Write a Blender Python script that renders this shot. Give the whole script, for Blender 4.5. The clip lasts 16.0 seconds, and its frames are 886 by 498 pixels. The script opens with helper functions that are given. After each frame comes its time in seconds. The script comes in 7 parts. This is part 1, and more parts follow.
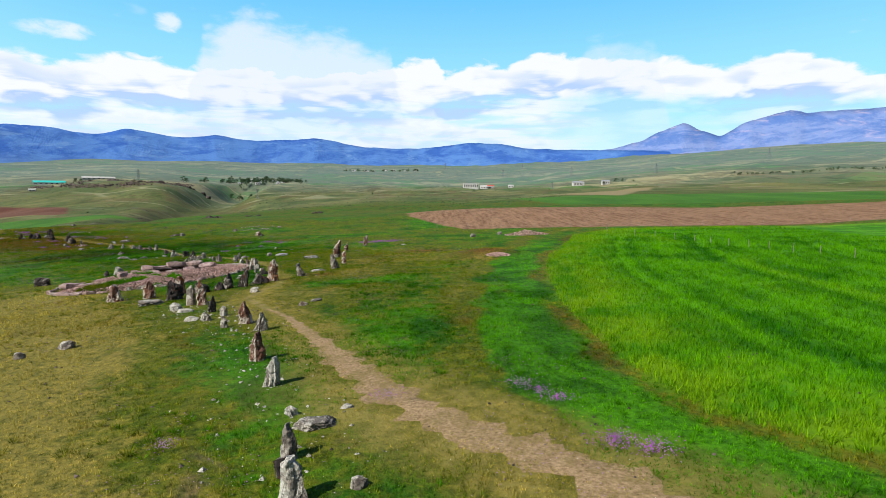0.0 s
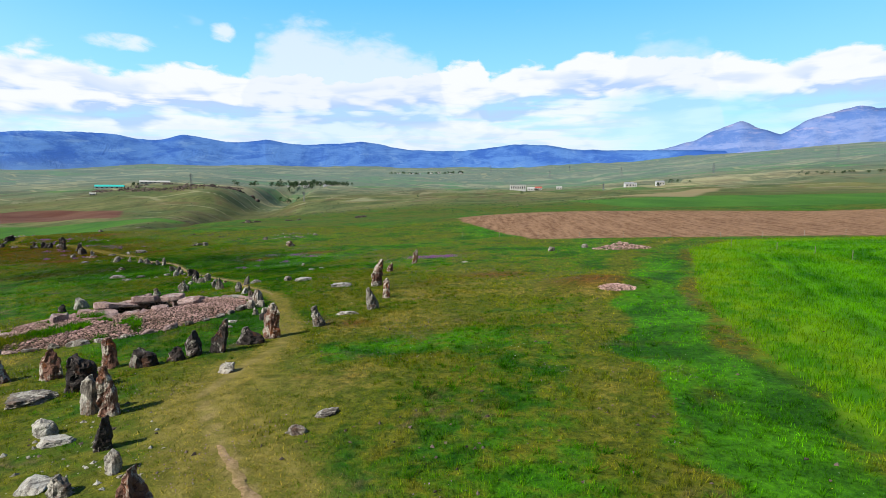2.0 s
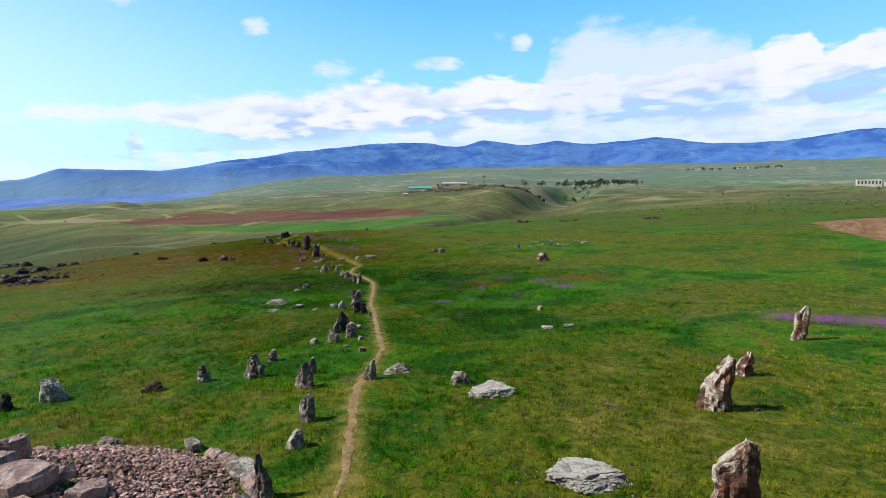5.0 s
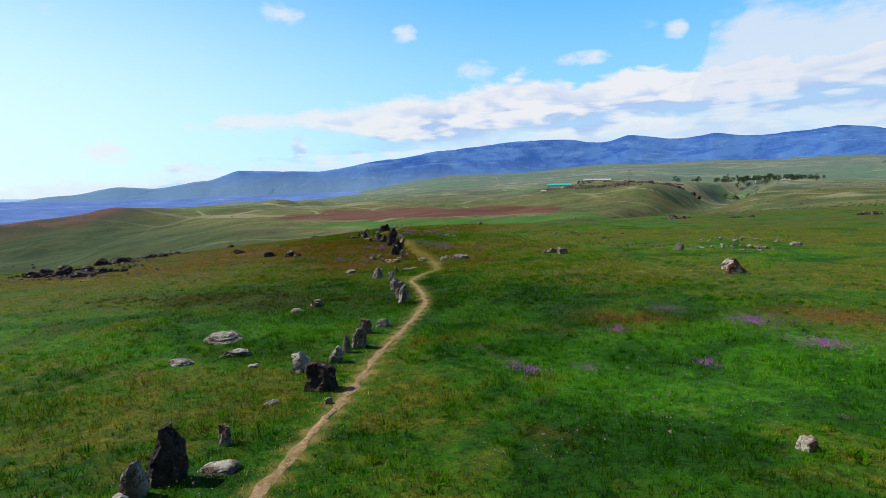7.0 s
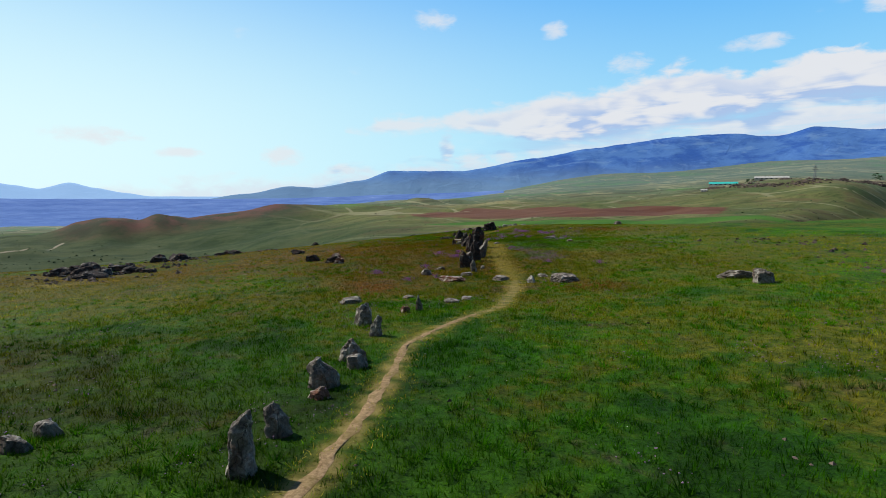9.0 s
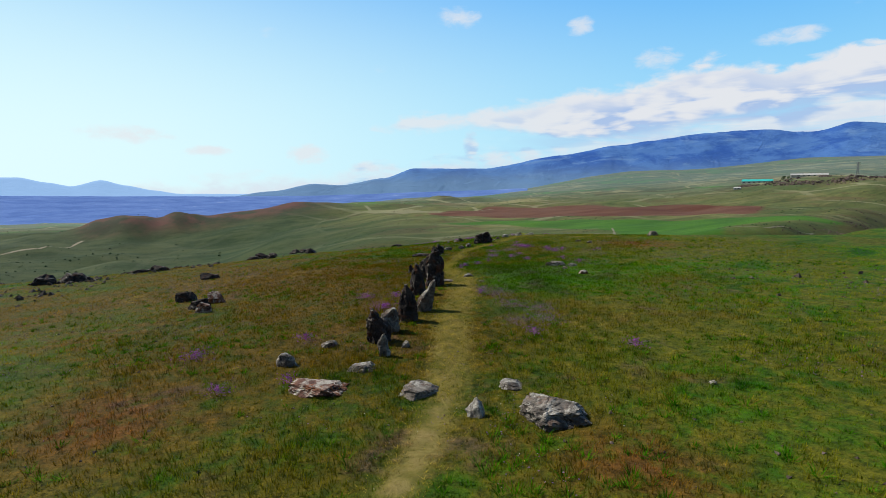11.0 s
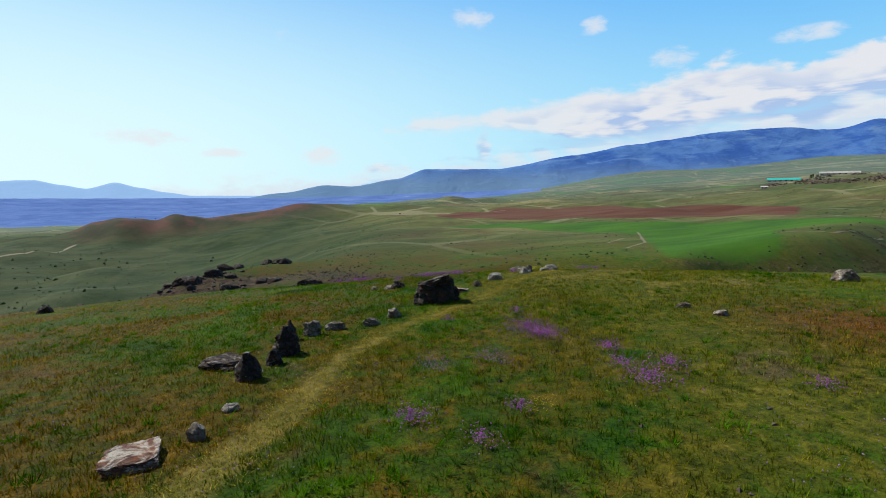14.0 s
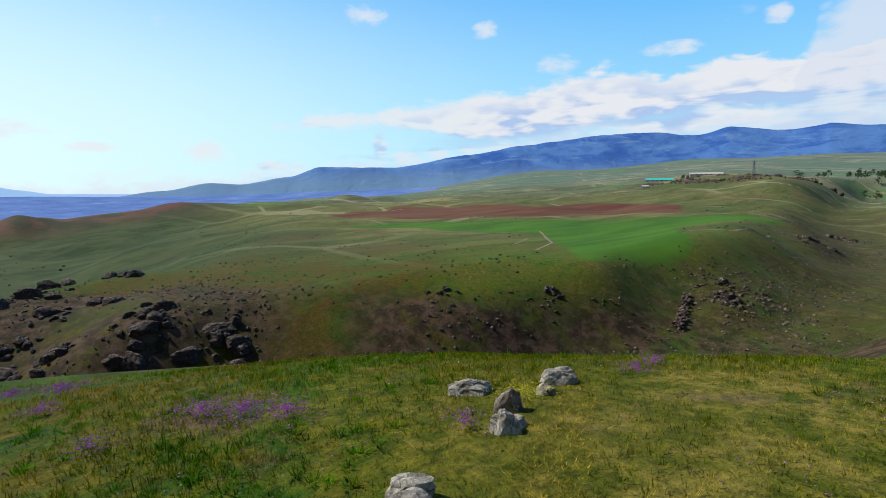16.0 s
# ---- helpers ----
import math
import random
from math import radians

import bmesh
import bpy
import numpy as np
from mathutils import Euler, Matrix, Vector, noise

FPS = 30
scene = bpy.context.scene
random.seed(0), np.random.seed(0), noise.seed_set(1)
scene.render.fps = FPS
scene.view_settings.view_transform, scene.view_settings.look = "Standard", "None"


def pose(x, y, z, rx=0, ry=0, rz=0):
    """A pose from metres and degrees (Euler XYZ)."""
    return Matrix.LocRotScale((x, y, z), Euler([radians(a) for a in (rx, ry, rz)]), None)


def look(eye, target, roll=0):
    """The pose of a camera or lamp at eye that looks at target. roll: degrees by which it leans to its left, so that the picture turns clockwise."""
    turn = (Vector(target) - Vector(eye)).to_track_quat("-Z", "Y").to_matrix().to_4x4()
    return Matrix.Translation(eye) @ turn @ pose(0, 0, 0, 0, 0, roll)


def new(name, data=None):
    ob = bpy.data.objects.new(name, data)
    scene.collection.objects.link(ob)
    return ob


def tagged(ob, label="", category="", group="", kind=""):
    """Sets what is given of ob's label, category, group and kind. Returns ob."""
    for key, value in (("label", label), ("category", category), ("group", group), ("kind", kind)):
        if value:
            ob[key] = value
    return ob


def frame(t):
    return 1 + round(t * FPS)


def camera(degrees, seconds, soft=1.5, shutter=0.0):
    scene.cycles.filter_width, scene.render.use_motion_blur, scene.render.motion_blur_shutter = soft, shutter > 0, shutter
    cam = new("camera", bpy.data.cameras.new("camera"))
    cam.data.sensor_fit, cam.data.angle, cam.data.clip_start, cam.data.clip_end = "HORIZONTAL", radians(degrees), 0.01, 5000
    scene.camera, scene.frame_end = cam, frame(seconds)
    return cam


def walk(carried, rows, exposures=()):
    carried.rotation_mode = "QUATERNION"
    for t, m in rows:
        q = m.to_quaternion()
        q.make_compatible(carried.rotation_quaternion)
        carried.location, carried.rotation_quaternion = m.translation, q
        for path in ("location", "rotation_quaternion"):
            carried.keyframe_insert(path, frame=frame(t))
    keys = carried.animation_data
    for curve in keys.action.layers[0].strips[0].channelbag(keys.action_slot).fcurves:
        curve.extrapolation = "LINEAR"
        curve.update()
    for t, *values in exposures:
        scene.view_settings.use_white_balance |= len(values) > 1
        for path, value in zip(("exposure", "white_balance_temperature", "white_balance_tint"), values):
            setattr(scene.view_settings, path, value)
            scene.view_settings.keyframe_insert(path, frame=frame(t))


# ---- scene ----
cam = camera(79.40, 16.0, soft=0.6)
PATH = [
    (0.0, pose(0.033, -0.031, 7.203, 84.476, -0.020, 0.217)),
    (0.5, pose(-0.771, 4.394, 7.319, 84.521, 0.058, 1.361)),
    (1.0, pose(-1.572, 8.886, 7.377, 84.521, 0.151, 1.819)),
    (1.5, pose(-2.453, 13.677, 7.341, 84.647, 0.118, 4.090)),
    (2.0, pose(-3.298, 18.562, 7.311, 84.726, 0.178, 4.969)),
    (2.5, pose(-4.076, 23.562, 7.265, 84.743, 0.170, 7.544)),
    (3.0, pose(-5.013, 28.743, 7.266, 84.752, 0.233, 13.403)),
    (3.5, pose(-6.203, 34.174, 7.265, 84.760, 0.364, 22.342)),
    (4.0, pose(-7.613, 39.290, 7.171, 84.786, 0.318, 27.802)),
    (4.2, pose(-8.322, 41.504, 7.060, 84.831, 0.329, 29.508)),
    (6.3, pose(-18.433, 63.203, 5.164, 84.695, 0.219, 43.941)),
    (6.5, pose(-19.738, 65.158, 4.916, 84.734, 0.251, 45.904)),
    (7.0, pose(-23.002, 69.860, 4.390, 84.744, 0.275, 49.680)),
    (7.5, pose(-26.502, 74.408, 3.802, 84.725, 0.156, 52.541)),
    (8.0, pose(-30.265, 78.932, 3.306, 84.742, 0.078, 57.864)),
    (8.5, pose(-34.253, 83.241, 3.162, 84.732, -0.025, 63.098)),
    (9.0, pose(-38.505, 87.325, 3.123, 84.706, -0.142, 64.943)),
    (9.2, pose(-40.242, 88.940, 3.065, 84.868, 0.122, 65.529)),
    (11.3, pose(-56.847, 102.394, 3.828, 84.460, -0.170, 67.948)),
    (11.5, pose(-59.140, 103.929, 3.771, 84.516, -0.105, 68.280)),
    (12.0, pose(-64.641, 107.586, 3.662, 84.563, -0.138, 68.671)),
    (12.5, pose(-70.133, 111.098, 3.558, 84.575, -0.190, 70.314)),
    (13.0, pose(-75.660, 114.246, 3.524, 84.536, -0.029, 70.561)),
    (13.5, pose(-80.801, 117.030, 3.442, 84.521, 0.040, 69.727)),
    (14.0, pose(-86.091, 119.803, 3.408, 84.545, 0.023, 68.867)),
    (14.5, pose(-91.727, 122.666, 3.327, 84.513, 0.008, 67.964)),
    (15.0, pose(-97.261, 125.437, 3.205, 84.503, -0.057, 66.418)),
    (15.5, pose(-102.557, 127.991, 3.187, 84.457, 0.059, 63.586)),
    (16.0, pose(-107.589, 130.392, 3.048, 84.418, -0.007, 57.908)),
]
walk(cam, PATH, exposures=[(0.0, 0.22), (4.0, 0.2), (7.0, 0.02), (9.0, -0.1), (14.5, -0.08), (16.0, -0.04)])

# ---- world, sun, exposure ----
SUN_AZ, SUN_EL = 232.0, 43.0          # degrees, clockwise from +y; above the horizon
world = bpy.data.worlds.new("sky")
scene.world = world
world.use_nodes = True


class Nodes:
    """Short-hand to wire a node tree."""

    def __init__(self, tree):
        self.tree = tree
        tree.nodes.clear()

    def add(self, kind, **settings):
        n = self.tree.nodes.new(kind)
        for key, value in settings.items():
            setattr(n, key, value)
        return n

    def link(self, a, b):
        self.tree.links.new(a, b)

    def put(self, socket, value):
        if isinstance(value, bpy.types.NodeSocket):
            self.link(value, socket)
        elif isinstance(value, (tuple, list)) and len(value) == 3 and socket.type == "RGBA":
            socket.default_value = (*value, 1)
        else:
            socket.default_value = value

    def math(self, op, a, b=0.0, clamp=False):
        n = self.add("ShaderNodeMath", operation=op, use_clamp=clamp)
        self.put(n.inputs[0], a), self.put(n.inputs[1], b)
        return n.outputs[0]

    def span(self, v, a, b, lo=0.0, hi=1.0, smooth_=True):
        n = self.add("ShaderNodeMapRange", interpolation_type="SMOOTHSTEP" if smooth_ else "LINEAR")
        for s, x in zip(n.inputs[:5], (v, a, b, lo, hi)):
            self.put(s, x)
        return n.outputs[0]

    def noise(self, vec, scale, detail=3.0, rough=0.55, distort=0.0):
        n = self.add("ShaderNodeTexNoise")
        if vec is not None:
            self.link(vec, n.inputs["Vector"])
        for k, x in (("Scale", scale), ("Detail", detail), ("Roughness", rough), ("Distortion", distort)):
            n.inputs[k].default_value = x
        return n.outputs["Fac"]

    def mix(self, fac, a, b, blend="MIX"):
        n = self.add("ShaderNodeMix", data_type="RGBA", blend_type=blend)
        self.put(n.inputs[0], fac), self.put(n.inputs[6], a), self.put(n.inputs[7], b)
        return n.outputs[2]

    def scaled(self, vec, x, y, z, turn=0.0):
        n = self.add("ShaderNodeMapping")
        self.link(vec, n.inputs["Vector"])
        n.inputs["Scale"].default_value = (x, y, z)
        n.inputs["Rotation"].default_value = (0, 0, radians(turn))
        return n.outputs[0]


def sky_nodes():
    """A clear sky with a bank of cumulus over the mountains, thinning out to one side."""
    n = Nodes(world.node_tree)
    out = n.add("ShaderNodeOutputWorld")
    sky = n.add("ShaderNodeTexSky", sky_type="NISHITA", sun_disc=False, sun_elevation=radians(SUN_EL),
                sun_rotation=radians(SUN_AZ), altitude=1700.0, air_density=1.0, dust_density=1.6, ozone_density=1.5)
    co = n.add("ShaderNodeTexCoord").outputs["Generated"]
    sep = n.add("ShaderNodeSeparateXYZ")
    n.link(co, sep.inputs[0])
    x, y, z = sep.outputs
    west = n.math("MULTIPLY", n.math("ARCTAN2", n.math("MULTIPLY", x, -1.0), y), 57.2958)   # bearing to the left of +y
    high = n.math("MULTIPLY", n.math("ARCSINE", z), 57.2958)
    place = n.add("ShaderNodeCombineXYZ")
    n.put(place.inputs[0], n.math("MULTIPLY", west, 0.10)), n.put(place.inputs[1], n.math("MULTIPLY", high, 0.22))
    place = place.outputs[0]
    big = n.noise(place, 1.15, 4.0, 0.5, 0.15)
    warp = n.add("ShaderNodeTexNoise")
    n.link(place, warp.inputs["Vector"])
    warp.inputs["Scale"].default_value, warp.inputs["Detail"].default_value = 1.6, 3.0
    bent = n.add("ShaderNodeVectorMath", operation="MULTIPLY_ADD")
    n.link(warp.outputs["Color"], bent.inputs[0])
    bent.inputs[1].default_value = (0.5, 0.5, 0.5)
    n.link(place, bent.inputs[2])

    def billow(scale):
        v = n.add("ShaderNodeTexVoronoi", feature="SMOOTH_F1")
        n.link(bent.outputs[0], v.inputs["Vector"])
        v.inputs["Scale"].default_value, v.inputs["Smoothness"].default_value = scale, 0.35
        return n.math("SUBTRACT", 0.95, v.outputs["Distance"])

    lobes = n.math("ADD", n.math("MULTIPLY", billow(1.9), 0.55), n.math("MULTIPLY", billow(4.6), 0.45))
    puff = n.math("ADD", n.math("MULTIPLY", big, 0.55), n.math("MULTIPLY", lobes, 0.42))
    fine = n.noise(place, 5.5, 6.0, 0.62, 0.4)

    def along(points, top=25.0):
        """A height (degrees) that follows the bearing."""
        ramp = n.add("ShaderNodeValToRGB")
        n.link(n.span(west, -45.0, 115.0, 0.0, 1.0, smooth_=False), ramp.inputs[0])
        stops = ramp.color_ramp.elements
        for i, (bearing, up) in enumerate(sorted(points)):
            stop = stops[i] if i < 2 else stops.new(1.0)
            stop.position = (bearing + 45.0) / 160.0
        for stop, (bearing, up) in zip(stops, sorted(points)):
            stop.color = (up / top, up / top, up / top, 1)
        return n.math("MULTIPLY", ramp.outputs[0], top)

    rag = n.math("ADD", n.math("MULTIPLY", n.math("SUBTRACT", lobes, 0.42), 1.9), n.math("MULTIPLY", n.math("SUBTRACT", fine, 0.5), 1.7))
    # the bank of cumulus, sinking to a thin tongue on one side
    top = along([(-44, 9.4), (-38.8, 9.8), (-36, 11.6), (-32.1, 13.0), (-29, 12.8), (-26.8, 12.0), (-23, 12.8), (-20, 13.4), (-15, 13.6), (-10, 14.5), (-6.6, 13.4), (-3.4, 13.8), (0.1, 12.5), (1.2, 14.2), (5.8, 13.1),
                 (11.5, 12.7), (16.5, 12.2), (20, 12.9), (25, 12.3), (30, 12.8), (36, 11.6), (38, 12.4), (42.5, 12.6), (47, 11.5), (53, 10.8), (59, 9.6), (66.5, 8.5), (71.3, 8.6), (75, 7.4), (80, 0.0)])
    low = along([(-44, 7.0), (-25, 8.8), (-14, 9.6), (-6, 9.6), (8, 8.6), (30, 7.6), (42, 6.8), (50.4, 6.0), (56, 6.3), (59, 7.1), (63, 7.6), (66.5, 7.8), (70, 7.3), (74, 7.6), (80, 7.8)])
    under_top = n.math("SUBTRACT", top, high)
    bank = n.math("MULTIPLY", n.span(n.math("ADD", under_top, rag), -0.15, n.span(west, 20.0, 60.0, 0.55, 1.1)),
                  n.span(n.math("ADD", n.math("SUBTRACT", high, low), n.math("MULTIPLY", rag, 0.8)), -0.9, n.span(west, 30.0, 60.0, 1.6, 0.5)))
    bank = n.math("MULTIPLY", bank, n.span(west, 50.0, 72.0, 1.0, 0.78))
    # thinner sheet above it
    crest = along([(-44, 0), (-22.5, 8), (-21, 15.0), (-18.8, 14.6), (-14.5, 15.4), (-11, 8), (4.0, 8), (5.7, 14.6), (8.6, 16.0), (13.1, 16.7), (18, 17.0), (20.1, 18.2), (21.6, 16.4), (23.7, 15.2), (26, 8), (112, 0)])
    sheet = n.math("MULTIPLY", n.span(n.math("ADD", n.math("SUBTRACT", crest, high), n.math("MULTIPLY", rag, 1.5)), -0.3, 2.2), n.span(west, -8.0, 2.0, 0.4, 0.72))
    # bright vapour between the bank and the mountains
    streak = n.noise(n.scaled(place, 0.7, 3.2, 1.0), 1.5, 5.0, 0.6, 0.5)
    amount = along([(-44, 0.75), (-30, 0.62), (-25, 0.30), (-20, 0.22), (-16, 0.5), (-10, 0.95), (0, 1.0), (30, 1.0), (45, 0.9), (52, 0.7), (58, 0.25), (66, 0.0)], 1.0)
    veil = n.math("MULTIPLY", n.math("MULTIPLY", amount, n.span(under_top, 1.5, 4.5)), n.span(streak, 0.30, 0.58, 0.35, 0.9))
    wisps = n.math("MULTIPLY", n.span(puff, 0.60, 0.76), n.span(high, 8.0, 12.0, 0.0, 0.30))
    cover = n.math("MAXIMUM", n.math("MULTIPLY", bank, 0.97), n.math("MAXIMUM", n.math("MAXIMUM", sheet, veil), wisps))
    relief = n.math("ADD", n.math("MULTIPLY", n.noise(n.scaled(place, 0.8, 1.9, 1.0), 1.5, 5.0, 0.55, 0.5), 0.65), n.math("MULTIPLY", lobes, 0.35))
    belly = n.math("MULTIPLY", n.math("MULTIPLY", n.span(under_top, 1.6, 3.4), n.span(under_top, 5.8, 4.2)), n.span(relief, 0.56, 0.40))
    folds = n.math("MULTIPLY", n.span(under_top, 0.5, 1.6), n.span(relief, 0.52, 0.38))
    shade = n.math("SUBTRACT", 1.0, n.math("ADD", n.math("MULTIPLY", belly, 0.85), n.math("MULTIPLY", folds, 0.5)), clamp=True)
    shade = n.math("MULTIPLY", shade, n.span(sheet, 0.1, 0.6, 1.0, 0.82))
    cloud = n.mix(shade, (5.2, 6.9, 10.2), (9.9, 10.1, 10.6))
    # blue that deepens upwards, and a milky glare on the sunny side
    blue = n.mix(n.span(high, 2.0, 27.0), (4.2, 9.6, 12.6), (0.5, 5.0, 12.4))
    air = n.mix(0.93, sky.outputs[0], blue)
    glare = n.math("MULTIPLY", n.span(high, 2.0, 34.0, 0.95, 0.0), n.span(west, 30.0, 112.0, 0.12, 1.0))
    air = n.mix(glare, air, (9.9, 12.6, 12.8))
    zenith = n.span(high, 24.0, 44.0)
    air = n.mix(zenith, air, n.mix(0.35, (0.25, 0.9, 2.4), sky.outputs[0]))
    for w, h, rx, ry in ((66.0, 17.9, 2.6, 1.3), (53.6, 16.6, 1.7, 1.1), (46.2, 13.2, 2.6, 1.3), (98.2, 5.6, 4.6, 1.0), (81.6, 4.2, 2.4, 1.4), (91.1, 4.4, 2.4, 0.6), (75.5, 3.0, 2.6, 1.0), (64.6, 5.4, 1.1, 2.1),
                         (61.8, 4.0, 2.8, 1.2), (58.4, 4.5, 2.4, 1.4), (55.4, 4.8, 2.0, 1.3), (35.4, 13.9, 3.4, 0.9), (26.7, 15.7, 1.4, 1.0)):
        gx, gy = n.math("DIVIDE", n.math("SUBTRACT", west, w), rx), n.math("DIVIDE", n.math("SUBTRACT", high, h), ry)
        ball = n.math("SUBTRACT", 1.0, n.math("ADD", n.math("MULTIPLY", gx, gx), n.math("MULTIPLY", gy, gy)))
        cover = n.math("MAXIMUM", cover, n.span(n.math("ADD", n.math("MULTIPLY", ball, 0.75), n.math("MULTIPLY", n.math("SUBTRACT", n.math("ADD", n.math("MULTIPLY", puff, 0.5), n.math("MULTIPLY", fine, 0.5)), 0.5), 2.6)), 0.05, 0.8, 0.0, 0.72))
    colour = n.mix(cover, air, cloud)
    behind = n.math("MULTIPLY", n.math("MAXIMUM", n.span(west, -75.0, -50.0, 1.0, 0.0), n.span(west, 135.0, 160.0)), n.span(high, -2.0, 0.5))
    colour = n.mix(behind, colour, n.mix(1.0, sky.outputs[0], (0.8, 0.8, 0.8), "MULTIPLY"))
    bg = n.add("ShaderNodeBackground")
    n.link(colour, bg.inputs[0])
    bg.inputs[1].default_value = 0.085
    n.link(bg.outputs[0], out.inputs[0])


sky_nodes()
sun = new("sun", bpy.data.lights.new("sun", "SUN"))
sun.data.energy, sun.data.angle, sun.data.color = 5.0, radians(0.55), (1.0, 0.95, 0.86)
toward = Vector((math.sin(radians(SUN_AZ)) * math.cos(radians(SUN_EL)), math.cos(radians(SUN_AZ)) * math.cos(radians(SUN_EL)), math.sin(radians(SUN_EL))))
sun.matrix_world = look(toward * 300, (0, 0, 0))

# ---- materials ----
def material(name):
    m = bpy.data.materials.new(name)
    m.use_nodes = True
    return m, Nodes(m.node_tree)


def finish(n, colour, rough=0.8, bump=None, strength=0.4, distance=0.05, metal=0.0, spec=0.3):
    out, b = n.add("ShaderNodeOutputMaterial"), n.add("ShaderNodeBsdfPrincipled")
    n.put(b.inputs["Base Color"], colour), n.put(b.inputs["Roughness"], rough)
    b.inputs["Metallic"].default_value, b.inputs["Specular IOR Level"].default_value = metal, spec
    if bump is not None:
        k = n.add("ShaderNodeBump")
        k.inputs["Strength"].default_value, k.inputs["Distance"].default_value = strength, distance
        n.link(bump, k.inputs["Height"])
        n.link(k.outputs[0], b.inputs["Normal"])
    n.link(b.outputs[0], out.inputs[0])


def value(n, name):
    return n.add("ShaderNodeAttribute", attribute_name=name).outputs["Fac"]


def meadow_colour(n, pos):
    """Grass of several greens with straw, rust and mauve patches."""
    wide, mid, small = n.noise(pos, 0.045, 4, 0.6, 0.6), n.noise(pos, 0.21, 5, 0.65, 0.9), n.noise(pos, 1.2, 5, 0.7, 0.4)
    tiny, micro = n.noise(pos, 7.0, 4, 0.75), n.noise(pos, 24.0, 3, 0.75)
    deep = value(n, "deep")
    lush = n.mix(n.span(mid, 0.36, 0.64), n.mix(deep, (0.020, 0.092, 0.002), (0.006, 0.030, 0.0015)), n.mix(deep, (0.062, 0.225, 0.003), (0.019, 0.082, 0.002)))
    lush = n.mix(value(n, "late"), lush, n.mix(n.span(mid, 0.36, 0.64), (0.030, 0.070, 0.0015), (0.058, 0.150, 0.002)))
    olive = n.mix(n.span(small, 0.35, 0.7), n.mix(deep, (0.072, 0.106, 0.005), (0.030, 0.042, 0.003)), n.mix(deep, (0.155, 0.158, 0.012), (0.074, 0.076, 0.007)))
    olive = n.mix(value(n, "late"), olive, n.mix(n.span(small, 0.35, 0.7), (0.066, 0.050, 0.002), (0.142, 0.090, 0.005)))
    dry = n.math("ADD", n.math("MULTIPLY", wide, 0.50), n.math("ADD", n.math("MULTIPLY", mid, 0.45), n.math("MULTIPLY", small, 0.30)))
    dryness = n.math("ADD", dry, value(n, "dry"))
    c = n.mix(n.span(dryness, 0.60, 0.75), lush, olive)
    c = n.mix(n.math("MULTIPLY", n.span(dryness, 0.78, 0.92), 0.7), c, (0.29, 0.225, 0.050))
    rust = n.math("MULTIPLY", n.span(n.noise(pos, 0.15, 4, 0.65, 1.2), 0.55, 0.70), n.span(small, 0.3, 0.6, 0.4, 1.0))
    c = n.mix(n.math("MULTIPLY", rust, 0.42), c, (0.120, 0.062, 0.012))
    c = n.mix(n.math("MULTIPLY", value(n, "rusty"), n.span(small, 0.3, 0.55, 0.3, 0.9)), c, (0.150, 0.060, 0.014))
    mauve = n.math("MULTIPLY", n.span(n.noise(pos, 0.27, 4, 0.65, 0.7), 0.58, 0.70), n.span(small, 0.38, 0.6))
    c = n.mix(n.math("MULTIPLY", mauve, 0.55), c, (0.110, 0.066, 0.062))
    clump = n.noise(pos, 3.2, 5, 0.75, 0.3)
    c = n.mix(n.span(clump, 0.36, 0.50, 0.75, 0.0), c, n.mix(1.0, c, (0.30, 0.42, 0.30), "MULTIPLY"))
    c = n.mix(n.span(clump, 0.50, 0.64, 0.0, 0.7), c, n.mix(1.0, c, (1.6, 1.45, 1.4), "MULTIPLY"))
    grain = n.math("ADD", n.math("MULTIPLY", tiny, 0.6), n.math("MULTIPLY", micro, 0.4))
    c = n.mix(n.span(grain, 0.34, 0.50, 0.85, 0.0), c, n.mix(1.0, c, (0.26, 0.34, 0.26), "MULTIPLY"))
    c = n.mix(n.span(grain, 0.50, 0.68, 0.0, 0.7), c, n.mix(1.0, c, (1.6, 1.5, 1.5), "MULTIPLY"))
    return c, small, tiny


def crop_colour(n, pos):
    """Young cereal in drilled bands that follow the edge of the field, paler along the rim."""
    off = n.math("ADD", value(n, "crop"), n.math("MULTIPLY", n.noise(pos, 0.05, 3), 6.0))
    line = n.add("ShaderNodeCombineXYZ")
    n.put(line.inputs[0], off)
    band = n.math("ADD", n.math("MULTIPLY", n.noise(line.outputs[0], 0.55, 4, 0.7), 0.6), n.math("MULTIPLY", n.noise(pos, 0.16, 5, 0.65, 0.8), 0.4))
    c = n.mix(n.span(band, 0.40, 0.58), (0.018, 0.108, 0.002), (0.085, 0.275, 0.003))
    c = n.mix(n.span(n.noise(n.scaled(pos, 1.0, 0.25, 1.0, 20), 0.10, 4, 0.6, 0.6), 0.54, 0.66, 0.0, 0.6), c, (0.125, 0.270, 0.004))
    c = n.mix(n.span(n.noise(pos, 2.2, 5, 0.75), 0.34, 0.52, 0.7, 0.0), c, n.mix(1.0, c, (0.42, 0.5, 0.4), "MULTIPLY"))
    return n.mix(n.span(off, 4.0, 11.0, 0.75, 0.0), c, n.mix(n.span(n.noise(pos, 0.4, 4, 0.7), 0.36, 0.6), (0.048, 0.170, 0.003), (0.165, 0.285, 0.006)))


